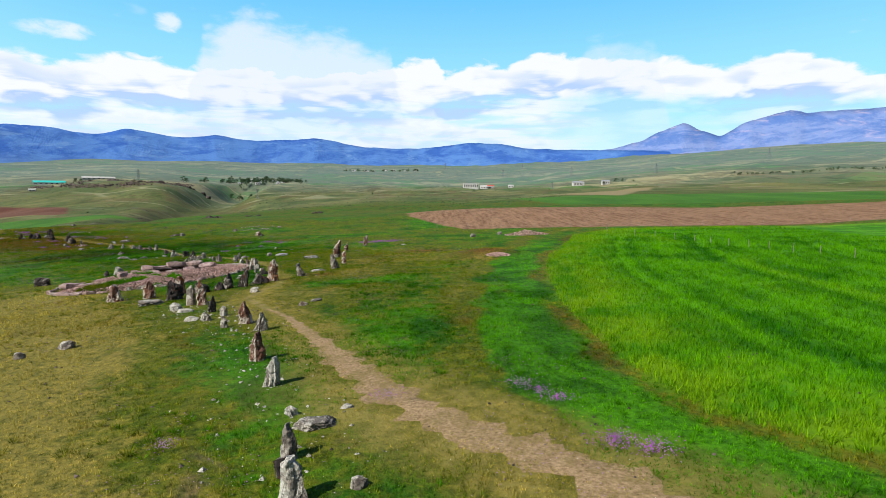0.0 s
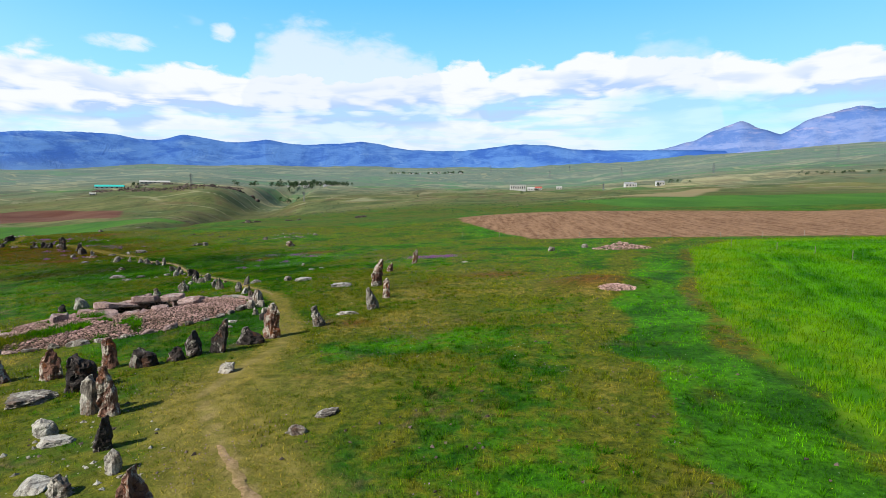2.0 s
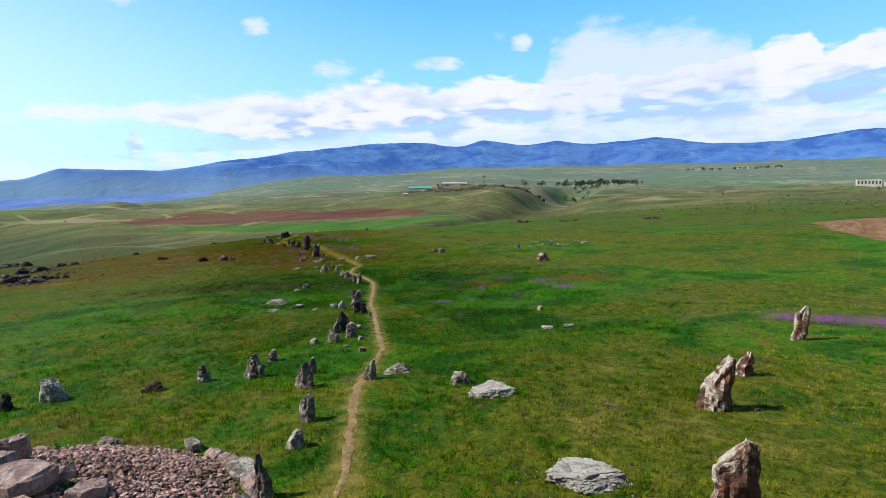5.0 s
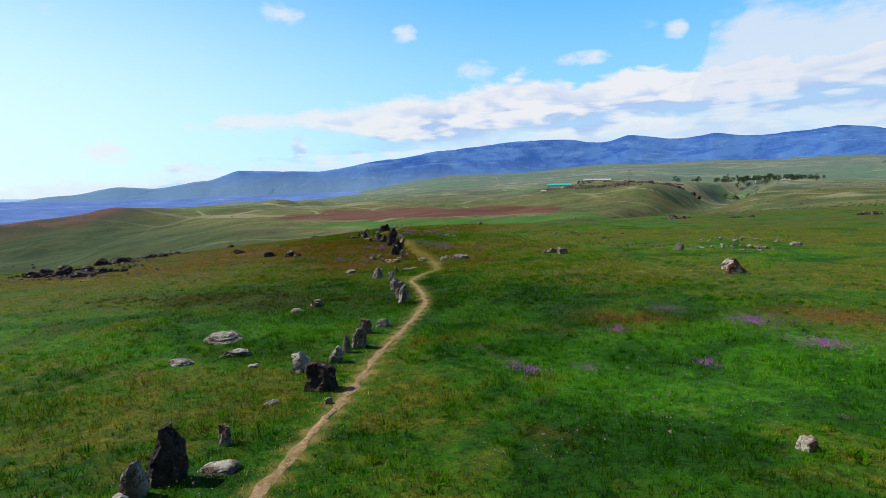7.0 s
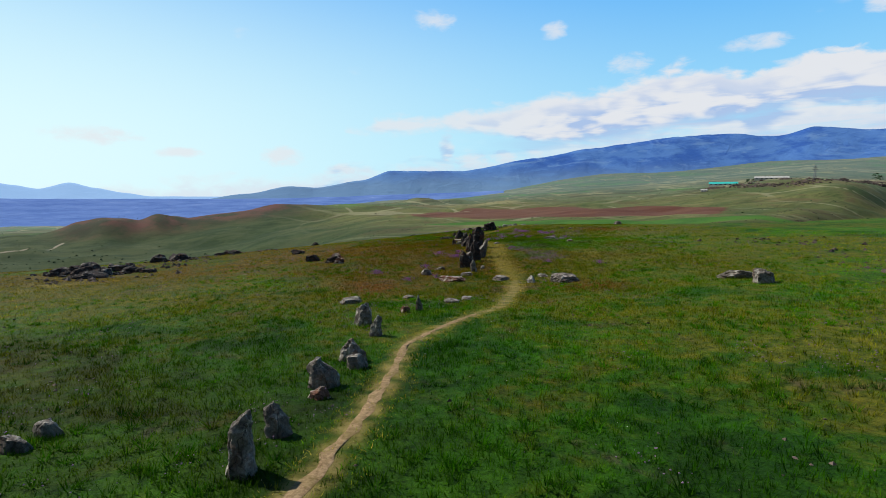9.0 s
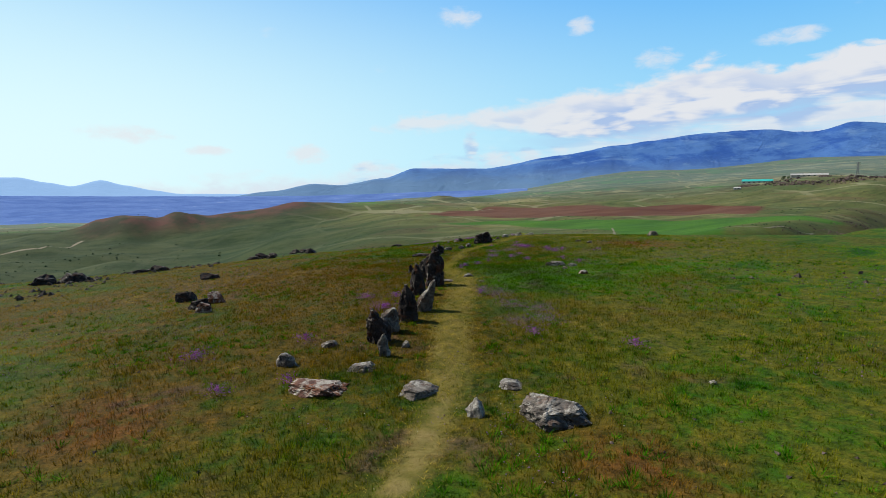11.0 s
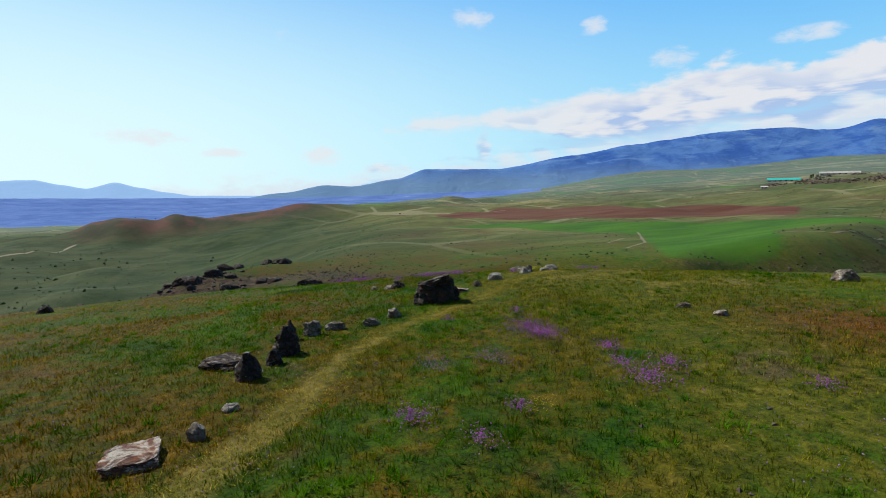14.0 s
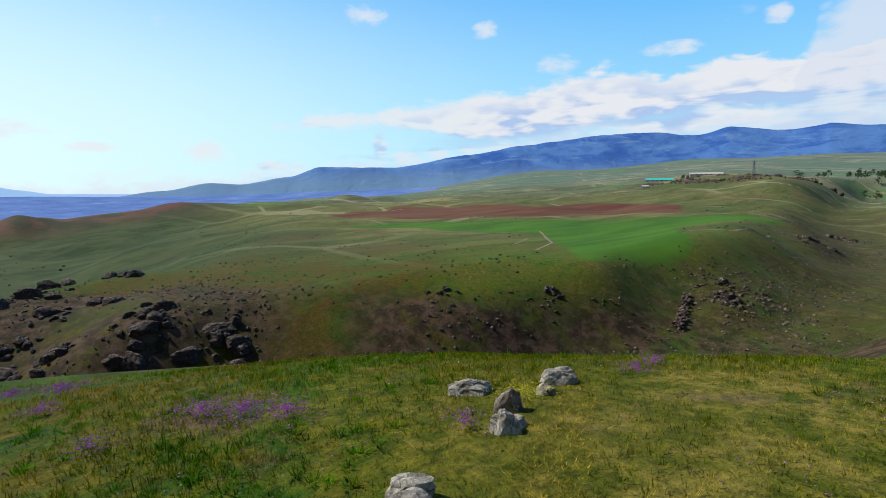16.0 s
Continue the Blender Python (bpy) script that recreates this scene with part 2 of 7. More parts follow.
def ground_material():
    m, n = material("meadow_ground")
    pos = n.add("ShaderNodeNewGeometry").outputs["Position"]
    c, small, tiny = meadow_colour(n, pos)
    c = n.mix(1.0, c, (0.80, 0.80, 0.80), "MULTIPLY")     # ground colour dimmed for the shade between the blades
    # spring crop
    crop = crop_colour(n, pos)
    wob = n.math("MULTIPLY", n.math("SUBTRACT", n.noise(pos, 0.35, 3), 0.5), 3.0)
    c = n.mix(n.span(n.math("ADD", value(n, "crop"), wob), -0.4, 1.2), c, crop)
    # ploughed soil
    clod = n.math("ADD", n.math("MULTIPLY", n.noise(pos, 1.1, 6, 0.75), 0.6), n.math("MULTIPLY", n.noise(n.scaled(pos, 1.0, 0.08, 1.0, 12), 0.9, 4, 0.7), 0.4))
    soil = n.mix(n.span(clod, 0.38, 0.60), (0.12, 0.058, 0.026), (0.31, 0.18, 0.098))
    c = n.mix(n.span(n.math("ADD", value(n, "plough"), wob), -0.5, 0.8), c, soil)
    # strips of fields on the far plain
    vor = n.add("ShaderNodeTexVoronoi", feature="F1")
    n.link(n.scaled(pos, 0.0030, 0.0075, 0.0, 38), vor.inputs["Vector"])
    vor.inputs["Scale"].default_value = 1.0
    pick = n.add("ShaderNodeSeparateColor")
    n.link(vor.outputs["Color"], pick.inputs[0])
    plain = n.mix(n.span(pick.outputs[0], 0.2, 0.9), (0.090, 0.122, 0.044), (0.170, 0.175, 0.080))
    strips = n.span(value(n, "haze_ramp"), 0.02, 0.12)
    plain = n.mix(n.math("MULTIPLY", strips, n.span(pick.outputs[1], 0.74, 0.80)), plain, (0.33, 0.29, 0.135))
    plain = n.mix(n.math("MULTIPLY", strips, n.span(pick.outputs[2], 0.76, 0.80)), plain, (0.070, 0.180, 0.020))
    plain = n.mix(n.span(n.noise(pos, 0.009, 6, 0.70, 0.8), 0.44, 0.62, 0.0, 0.8), plain, (0.150, 0.118, 0.052))
    plain = n.mix(n.span(n.noise(n.scaled(pos, 1.0, 0.35, 1.0, 40), 0.016, 6, 0.72, 0.6), 0.42, 0.52, 0.75, 0.0), plain, n.mix(1.0, plain, (0.36, 0.44, 0.36), "MULTIPLY"))
    # aerial haze painted into the ground: blue-grey grows with distance
    plain = n.mix(n.math("MULTIPLY", value(n, "haze_ramp"), 0.6), plain, (0.140, 0.205, 0.185))
    near_hills = n.mix(n.span(n.noise(n.scaled(pos, 1.0, 0.4, 1.0, 35), 0.012, 6, 0.7, 0.6), 0.40, 0.60), (0.066, 0.094, 0.022), (0.165, 0.160, 0.052))
    near_hills = n.mix(n.span(n.noise(n.scaled(pos, 1.0, 0.3, 1.0, 30), 0.05, 6, 0.72, 0.5), 0.47, 0.60, 0.0, 0.75), near_hills, n.mix(1.0, near_hills, (0.45, 0.55, 0.42), "MULTIPLY"))
    near_hills = n.mix(n.span(n.noise(pos, 0.02, 5, 0.65, 1.0), 0.50, 0.64, 0.0, 0.7), near_hills, (0.120, 0.078, 0.036))
    plain = n.mix(n.span(value(n, "haze_ramp"), 0.0, 0.16, 0.85, 0.0), plain, near_hills)
    edge = n.add("ShaderNodeTexVoronoi", feature="DISTANCE_TO_EDGE")
    n.link(n.scaled(pos, 0.0040, 0.0090, 0.0, 52), edge.inputs["Vector"])
    edge.inputs["Scale"].default_value = 1.0
    plain = n.mix(n.math("MULTIPLY", n.span(edge.outputs[0], 0.012, 0.03, 0.6, 0.0), n.span(n.noise(pos, 0.004, 3), 0.42, 0.55)), plain, (0.30, 0.28, 0.16))
    plain = n.mix(n.span(n.noise(pos, 0.09, 6, 0.8), 0.58, 0.66, 0.0, 0.7), plain, (0.022, 0.034, 0.012))
    # green valley slopes, with their shade painted into the colour
    shaded_vale = n.mix(n.span(n.noise(n.scaled(pos, 1.0, 0.6, 1.0, 20), 0.03, 5, 0.7), 0.40, 0.60), (0.014, 0.038, 0.010), (0.046, 0.068, 0.022))
    plain = n.mix(value(n, "shaded_vale"), plain, shaded_vale)
    hill = n.mix(n.span(n.noise(pos, 0.02, 4, 0.6), 0.4, 0.6), (0.128, 0.060, 0.046), (0.046, 0.050, 0.028))
    plain = n.mix(value(n, "redhill"), plain, hill)
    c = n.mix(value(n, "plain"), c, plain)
    far_soil = n.mix(n.span(n.noise(n.scaled(pos, 1, 0.2, 1, 40), 0.05, 3), 0.3, 0.7), (0.105, 0.040, 0.024), (0.150, 0.075, 0.045))
    c = n.mix(n.span(value(n, "redfield"), -3.0, 3.0), c, far_soil)
    far_green = n.mix(n.span(n.noise(n.scaled(pos, 1, 0.3, 1, 30), 0.06, 3), 0.3, 0.7), (0.032, 0.105, 0.010), (0.060, 0.165, 0.012))
    c = n.mix(n.math("MULTIPLY", n.span(value(n, "greenfield"), -2.0, 2.0), 0.9), c, far_green)
    tan = n.span(value(n, "tanfield"), -4.0, 2.0, 0.0, 0.85)
    c = n.mix(tan, c, (0.26, 0.20, 0.10))
    # stony slopes
    stony = n.mix(n.span(n.noise(pos, 0.35, 5, 0.7), 0.4, 0.65), (0.026, 0.018, 0.011), (0.095, 0.060, 0.040))
    stony = n.mix(n.span(n.noise(pos, 0.05, 3, 0.6), 0.48, 0.62, 0.0, 0.5), stony, (0.036, 0.040, 0.012))
    c = n.mix(n.math("MULTIPLY", value(n, "rocky"), n.span(n.noise(pos, 0.12, 5, 0.7), 0.26, 0.50)), c, stony)
    # trodden grass and the bare track
    worn = n.mix(n.span(small, 0.3, 0.7), (0.120, 0.106, 0.016), (0.265, 0.212, 0.055))
    ragged = n.math("MULTIPLY", n.math("SUBTRACT", n.noise(pos, 1.3, 5, 0.7), 0.5), 1.1)
    c = n.mix(n.math("MULTIPLY", n.span(n.math("ADD", value(n, "worn"), n.math("MULTIPLY", ragged, 0.35)), 0.25, 0.95), 0.8), c, worn)
    c = n.mix(n.span(n.math("ADD", value(n, "tread"), n.math("MULTIPLY", ragged, 0.5)), 1.0, 0.35, 0.0, 0.8), c, worn)
    earth = n.mix(n.span(tiny, 0.3, 0.75), (0.23, 0.145, 0.065), (0.44, 0.31, 0.165))
    bare = n.math("MULTIPLY", n.span(n.math("ADD", value(n, "track"), n.math("MULTIPLY", ragged, 0.45)), 0.42, 0.14), n.math("MULTIPLY", value(n, "bare"), 0.35))
    c = n.mix(bare, c, earth)
    rough = n.math("ADD", n.math("MULTIPLY", small, 0.6), n.math("MULTIPLY", tiny, 0.4))
    finish(n, c, 0.92, rough, 0.8, 0.2, spec=0.1)
    return m


def rock_material(name, low, high, lichen, amount, warm=0.25):
    m, n = material(name)
    co = n.add("ShaderNodeTexCoord").outputs["Object"]
    rnd = n.add("ShaderNodeObjectInfo").outputs["Random"]
    shift = n.add("ShaderNodeVectorMath", operation="ADD")
    n.link(co, shift.inputs[0])
    push = n.add("ShaderNodeCombineXYZ")
    for s in push.inputs:
        n.put(s, n.math("MULTIPLY", rnd, 37.0))
    n.link(push.outputs[0], shift.inputs[1])
    pos = shift.outputs[0]
    grain, blotch, crust = n.noise(pos, 16, 5, 0.75), n.noise(pos, 1.8, 6, 0.7, 0.8), n.noise(pos, 2.0, 7, 0.7, 0.6)
    c = n.mix(n.span(blotch, 0.34, 0.66), low, high)
    c = n.mix(n.math("MULTIPLY", n.span(n.noise(pos, 1.5, 4, 0.6, 1.0), 0.52, 0.66), warm), c, (0.30, 0.095, 0.028))
    side = n.add("ShaderNodeSeparateXYZ")
    n.link(n.add("ShaderNodeNewGeometry").outputs["Normal"], side.inputs[0])
    # lichen thickened on the sun side and tops, painting lit faces paler
    sunward = n.math("ADD", n.math("MULTIPLY", side.outputs[0], -0.07), n.math("MULTIPLY", side.outputs[2], 0.03))
    c = n.mix(n.math("MULTIPLY", n.span(n.math("ADD", crust, sunward), 0.63 - amount, 0.72 - amount * 0.7), 0.85), c, lichen)
    c = n.mix(n.span(grain, 0.3, 0.7, 0.0, 0.65), c, n.mix(1.0, c, (0.35, 0.33, 0.32), "MULTIPLY"))
    layer = n.noise(n.scaled(pos, 2.2, 2.2, 0.7), 2.5, 6, 0.7, 0.8)
    crack = n.math("ABSOLUTE", n.math("SUBTRACT", n.noise(pos, 1.3, 3, 0.5, 0.9), 0.5))
    dark = n.span(crack, 0.0, 0.016, 0.6, 0.0)
    c = n.mix(dark, c, (0.012, 0.010, 0.009))
    bump = n.math("ADD", n.math("MULTIPLY", grain, 0.35), n.math("ADD", n.math("MULTIPLY", layer, 0.9), n.math("ADD", n.math("MULTIPLY", crust, 0.4), n.span(crack, 0.0, 0.03, -0.3, 0.0))))
    finish(n, c, 0.9, bump, 0.9, 0.07, spec=0.15)
    return m


def plain_material(name, low, high, scale=4.0, rough=0.8, metal=0.0):
    m, n = material(name)
    pos = n.add("ShaderNodeNewGeometry").outputs["Position"]
    f = n.noise(pos, scale, 4, 0.65)
    finish(n, n.mix(n.span(f, 0.3, 0.7), low, high), rough, f, 0.3, 0.03, metal)
    return m


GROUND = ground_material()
ROCK = {
    "grey": rock_material("grey_lichened_rock", (0.090, 0.076, 0.064), (0.285, 0.250, 0.208), (0.58, 0.54, 0.46), 0.14),
    # dark basalt, its colour deepened to give the black of shaded faces
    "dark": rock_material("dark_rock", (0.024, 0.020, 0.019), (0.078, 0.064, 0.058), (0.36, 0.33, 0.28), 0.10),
    "red": rock_material("red_brown_rock", (0.11, 0.050, 0.038), (0.26, 0.135, 0.095), (0.66, 0.60, 0.50), 0.17, 0.8),
    "pale": rock_material("pale_lichened_rock", (0.21, 0.19, 0.16), (0.42, 0.385, 0.33), (0.62, 0.59, 0.51), 0.20, 0.1),
    "pink": rock_material("pinkish_rubble_rock", (0.27, 0.180, 0.160), (0.52, 0.375, 0.335), (0.60, 0.52, 0.48), 0.07, 0.2),
}


# --- terrain ---
def smooth(a, b, v):
    k = np.clip((v - a) / (b - a), 0.0, 1.0)
    return k * k * (3 - 2 * k)


CENTRE = (-50.0, 65.0)
BEARING = np.array([-90, -35, -5, 20, 30, 45, 66, 90, 110, 160, 270.0])
REACH = np.array([170, 350, 690, 1000, 2000, 3600.0])
RISE = np.array([
    [4, 12, 20, 30, 60, 120], [4, 11.7, 20, 30, 120, 285], [2, 6, 14, 22, 52, 215], [-1, -3, 5, 18, 64, 215],
    [-2, -8, -4, 34, 76, 215], [-13, -16, -10, 4, 50, 165]])
RISE = np.vstack([RISE, [
    [-20, -21, -15, -9, -2, 10], [-24, -58, -56, -47, -85, -100], [-14, -66, -68, -57, -90, -105],
    [-5, -20, -20, -20, 0, 40], [4, 12, 20, 30, 60, 120]]])
RAVINE = [(-700, -60), (-400, -40), (-275, -10), (-222, 50), (-198, 108), (-180, 160), (-166, 230), (-168, 330),
          (-212, 450), (-292, 640), (-400, 950), (-600, 1600)]


def hermite(x, y):
    """Slopes of a smooth curve through the points."""
    d = np.diff(y, axis=0) / np.diff(x)[:, None]
    m = np.zeros_like(y)
    m[1:-1] = (d[1:] + d[:-1]) / 2
    m[0], m[-1] = d[0], d[-1]
    return m


def blend_rows(x, y, v):
    i = np.clip(np.searchsorted(x, v) - 1, 0, len(x) - 2)
    w = (x[i + 1] - x[i])
    k = ((v - x[i]) / w)[:, None]
    return y[i] * (1 - smooth(0, 1, k)) + y[i + 1] * smooth(0, 1, k)


def far_height(x, y):
    dx, dy = x - CENTRE[0], y - CENTRE[1]
    reach = np.hypot(dx, dy)
    bearing = (np.degrees(np.arctan2(-dx, dy)) + 90) % 360 - 90
    rows = blend_rows(BEARING, RISE, bearing)
    out = np.zeros_like(reach)
    r = np.clip(reach, REACH[0], 4200)
    for i in range(len(REACH) - 1):
        k = (r - REACH[i]) / (REACH[i + 1] - REACH[i])
        lo, hi = rows[:, i], rows[:, i + 1]
        last = i == len(REACH) - 2
        sel = (r >= REACH[i]) & ((r < REACH[i + 1]) | last)
        out[sel] = (lo + (hi - lo) * k)[sel]
    return out


SWELL = [-1.564, 2.027, 1.189, 0.112, -1.035, 0.525, 0.113, 0.154, -0.279, -0.23, -0.131, 0.05, 0.054, 0.263, -0.036]


def near_height(x, y):
    x, y = np.clip(x, -150, 70), np.clip(y, -30, 230)
    u, v = (x + 50) / 50, (y - 90) / 50
    powers = [(d - j, j) for d in range(5) for j in range(d + 1)]
    return sum(c * u ** i * v ** j for c, (i, j) in zip(SWELL, powers))


def from_line(x, y, line):
    """Distance from a line through points, and how far along it (0 to 1)."""
    best = np.full(x.shape, 1e9)
    along = np.zeros(x.shape)
    n = len(line) - 1
    for i, ((ax, ay), (bx, by)) in enumerate(zip(line, line[1:])):
        ux, uy = bx - ax, by - ay
        k = np.clip(((x - ax) * ux + (y - ay) * uy) / (ux * ux + uy * uy), 0, 1)
        d = np.hypot(x - ax - k * ux, y - ay - k * uy)
        near = d < best
        best = np.where(near, d, best)
        along = np.where(near, (i + k) / n, along)
    return best, along


def hump(x, y, cx, cy, rx, ry, turn):
    c, s = math.cos(radians(turn)), math.sin(radians(turn))
    u, v = ((x - cx) * c + (y - cy) * s) / rx, (-(x - cx) * s + (y - cy) * c) / ry
    return np.exp(-(u * u + v * v))


def waves(x, y, size, seed):
    """Soft random swell of about 1, from sines."""
    rng = np.random.RandomState(seed)
    out = np.zeros_like(x)
    for _ in range(7):
        a, p, f = rng.uniform(0, 6.28), rng.uniform(0, 6.28), rng.uniform(0.6, 1.6) * 6.28 / size
        out += np.sin((x * math.cos(a) + y * math.sin(a)) * f + p)
    return out / 3.5

HILLS = [(-890, -42, 44, 40, 0, 12), (-886, -6, 42, 34, 0, 14), (-896, 52, 50, 42, 0, 14), (-945, 115, 75, 55, 0, 14), (-960, 195, 85, 70, 0, 16), (-820, 150, 80, 90, 30, 12),
         (-920, 40, 90, 150, 0, 11), (-800, -150, 130, 90, 30, 12), (-960, 270, 90, 90, 20, 15), (-1180, 330, 120, 140, 0, 14), (-560, 150, 40, 90, 70, 10)]


def height(x, y):
    x, y = np.asarray(x, float).ravel(), np.asarray(y, float).ravel()
    d = np.hypot((x - CENTRE[0]) * 1.0, (y - CENTRE[1]) * 1.0)
    k = smooth(95, 200, d)
    z = near_height(x, y) * (1 - k) + far_height(x, y) * k
    gap, along = from_line(x, y, RAVINE)
    width = np.interp(along, [0, 0.25, 0.45, 0.7, 1], [110, 72, 52, 56, 90])
    floor = np.interp(along, [0, 0.2, 0.45, 0.6, 0.75, 1], [-62, -52, -42, -27, -24, -4])
    cut = 1 - smooth(0.12, 1.0, gap / width + 0.06 * waves(x, y, 45, 3))
    z = z + np.minimum(floor - z, 0) * cut
    rough = smooth(150, 400, d)
    z += rough * (waves(x, y, 260, 5) * 2.2 * smooth(200, 900, d) + waves(x, y, 900, 6) * 6 * smooth(700, 2000, d))
    z += waves(x, y, 130, 9) * 2.0 * smooth(320, 650, d) + waves(x, y, 70, 10) * 0.9 * smooth(300, 500, d) * smooth(1600, 900, d)
    z += waves(x, y, 110, 12) * 5.0 * smooth(90, 0, y) * smooth(230, 400, d) * smooth(1300, 900, d)
    z += waves(x, y, 45, 13) * 2.5 * hump(x, y, -890, 10, 70, 110, 0)
    # round red hills beyond the valley and the cone on the plain
    for cx, cy, rx, ry, turn, up in HILLS:
        z += up * hump(x, y, cx, cy, rx, ry, turn)
    z += 7 * hump(x, y, -286, 114, 40, 15, -54)       # spur between the ravine and the wide valley
    z -= 5 * hump(x, y, -126, 159, 10, 15, -30)
    z += 15 * hump(x, y, -1128, 545, 55, 45, 0) + 10 * hump(x, y, -1190, 640, 60, 40, 0)
    # low mound beside the crop field
    z += 0.8 * hump(x, y, 4.6, 60, 5, 4, 0)
    z += 0.6 * hump(x, y, -20, 62, 11, 11, 0) + 0.65 * hump(x, y, -84, 117, 10, 9, 30) + 0.6 * hump(x, y, -113, 135, 10, 11, 0)
    z -= 0.45 * hump(x, y, -66, 104, 8, 8, 0) + 0.6 * hump(x, y, -102, 84, 14, 12, 0) + 0.4 * hump(x, y, -36, 84, 9, 8, 0)
    z += 1.2 * hump(x, y, 5, 155, 45, 32, 0)
    z += 0.35 * hump(x, y, -14, 36, 12, 14, 0)
    z -= 1.8 * hump(x, y, -138, 139, 8, 13, 0)
    z -= 11 * hump(x, y, -130, 184, 22, 18, 0) + 6 * hump(x, y, -117, 172, 12, 9, 0)
    return z


# ---- fields, tracks and the ground sheet ----
TRACK = [(11, 5), (4.6, 11.4), (2.8, 13.1), (-0.4, 16.0), (-2.6, 19.1), (-4.9, 23.2), (-7.5, 27.6), (-9.2, 30.5), (-11.4, 33.2), (-13.8, 36.8),
         (-14.0, 40.5), (-13.6, 43.6), (-15.0, 48.6), (-16.7, 52.0), (-18.2, 55.6), (-20.8, 59.2), (-24.8, 63.6)]
TRACK += [(-28.4, 69.2), (-31.4, 72.2), (-34.7, 75.6), (-37.7, 78.7), (-39.8, 80.7), (-42.0, 83.2), (-44.3, 86.0), (-47.0, 88.9), (-48.9, 90.2),
          (-51.8, 92.0), (-54.8, 93.6), (-57.3, 96.6), (-59.4, 100.0), (-64.8, 104.3)]
TRACK += [(-68.2, 106.4), (-72.3, 108.3), (-76.0, 109.9), (-80.5, 112.6), (-84.5, 114.3), (-89.5, 115.7), (-92.4, 116.5), (-95.6, 118.2),
          (-99.4, 120.6), (-104.2, 123.2), (-107.2, 126.6), (-109.0, 130.4), (-112.0, 134.0), (-115.2, 138.4)]
CROP = [(230, 130), (88, 105.5), (30, 96), (20, 84), (16.2, 71.6), (11.0, 57), (8.6, 46), (7.0, 32), (6.9, 21.7), (7.9, 15.4), (11, 12.6), (16, -40), (230, -40)]
PLOUGH = [(-10, 147), (-1.5, 120), (4, 105), (30, 101.5), (56, 102), (94, 112), (230, 138), (230, 195), (131, 168), (70, 172), (36, 174), (9, 183), (-4, 180), (-12, 166)]
RED_FIELD = [(-617, 309), (-348, 490), (-449, 637), (-652, 573), (-754, 460)]
GREEN_FIELD = [(-309, 318), (-210, 239), (-208, 253), (-203, 277), (-209, 287), (-252, 339), (-248, 435), (-318, 434), (-475, 328), (-473, 263), (-405, 307), (-332, 313)]
LANES = [[(-381, 270), (-333, 315), (-322, 327), (-310, 317), (-264, 280), (-238, 247)], [(-292, 292), (-264, 259)], [(-223, 305), (-212, 318), (-227, 373)], [(-770, 256), (-728, 334), (-720, 459)],
         [(-790, -240), (-745, -160), (-728, -115), (-733, -78), (-770, -62), (-835, -60)]]
GREEN_STRIP = [(40, 337), (208, 254), (152, 185), (47, 211)]
TAN_STRIP = [(77, 381), (261, 632), (97, 296)]


def signed(x, y, poly):
    """Distance to the outline, positive inside."""
    d, _ = from_line(x, y, poly + poly[:1])
    inside = np.zeros(x.shape, bool)
    for (ax, ay), (bx, by) in zip(poly, poly[1:] + poly[:1]):
        cross = (ay > y) != (by > y)
        inside ^= cross & (x < (bx - ax) * (y - ay) / (by - ay + 1e-12) + ax)
    return np.where(inside, d, -d)


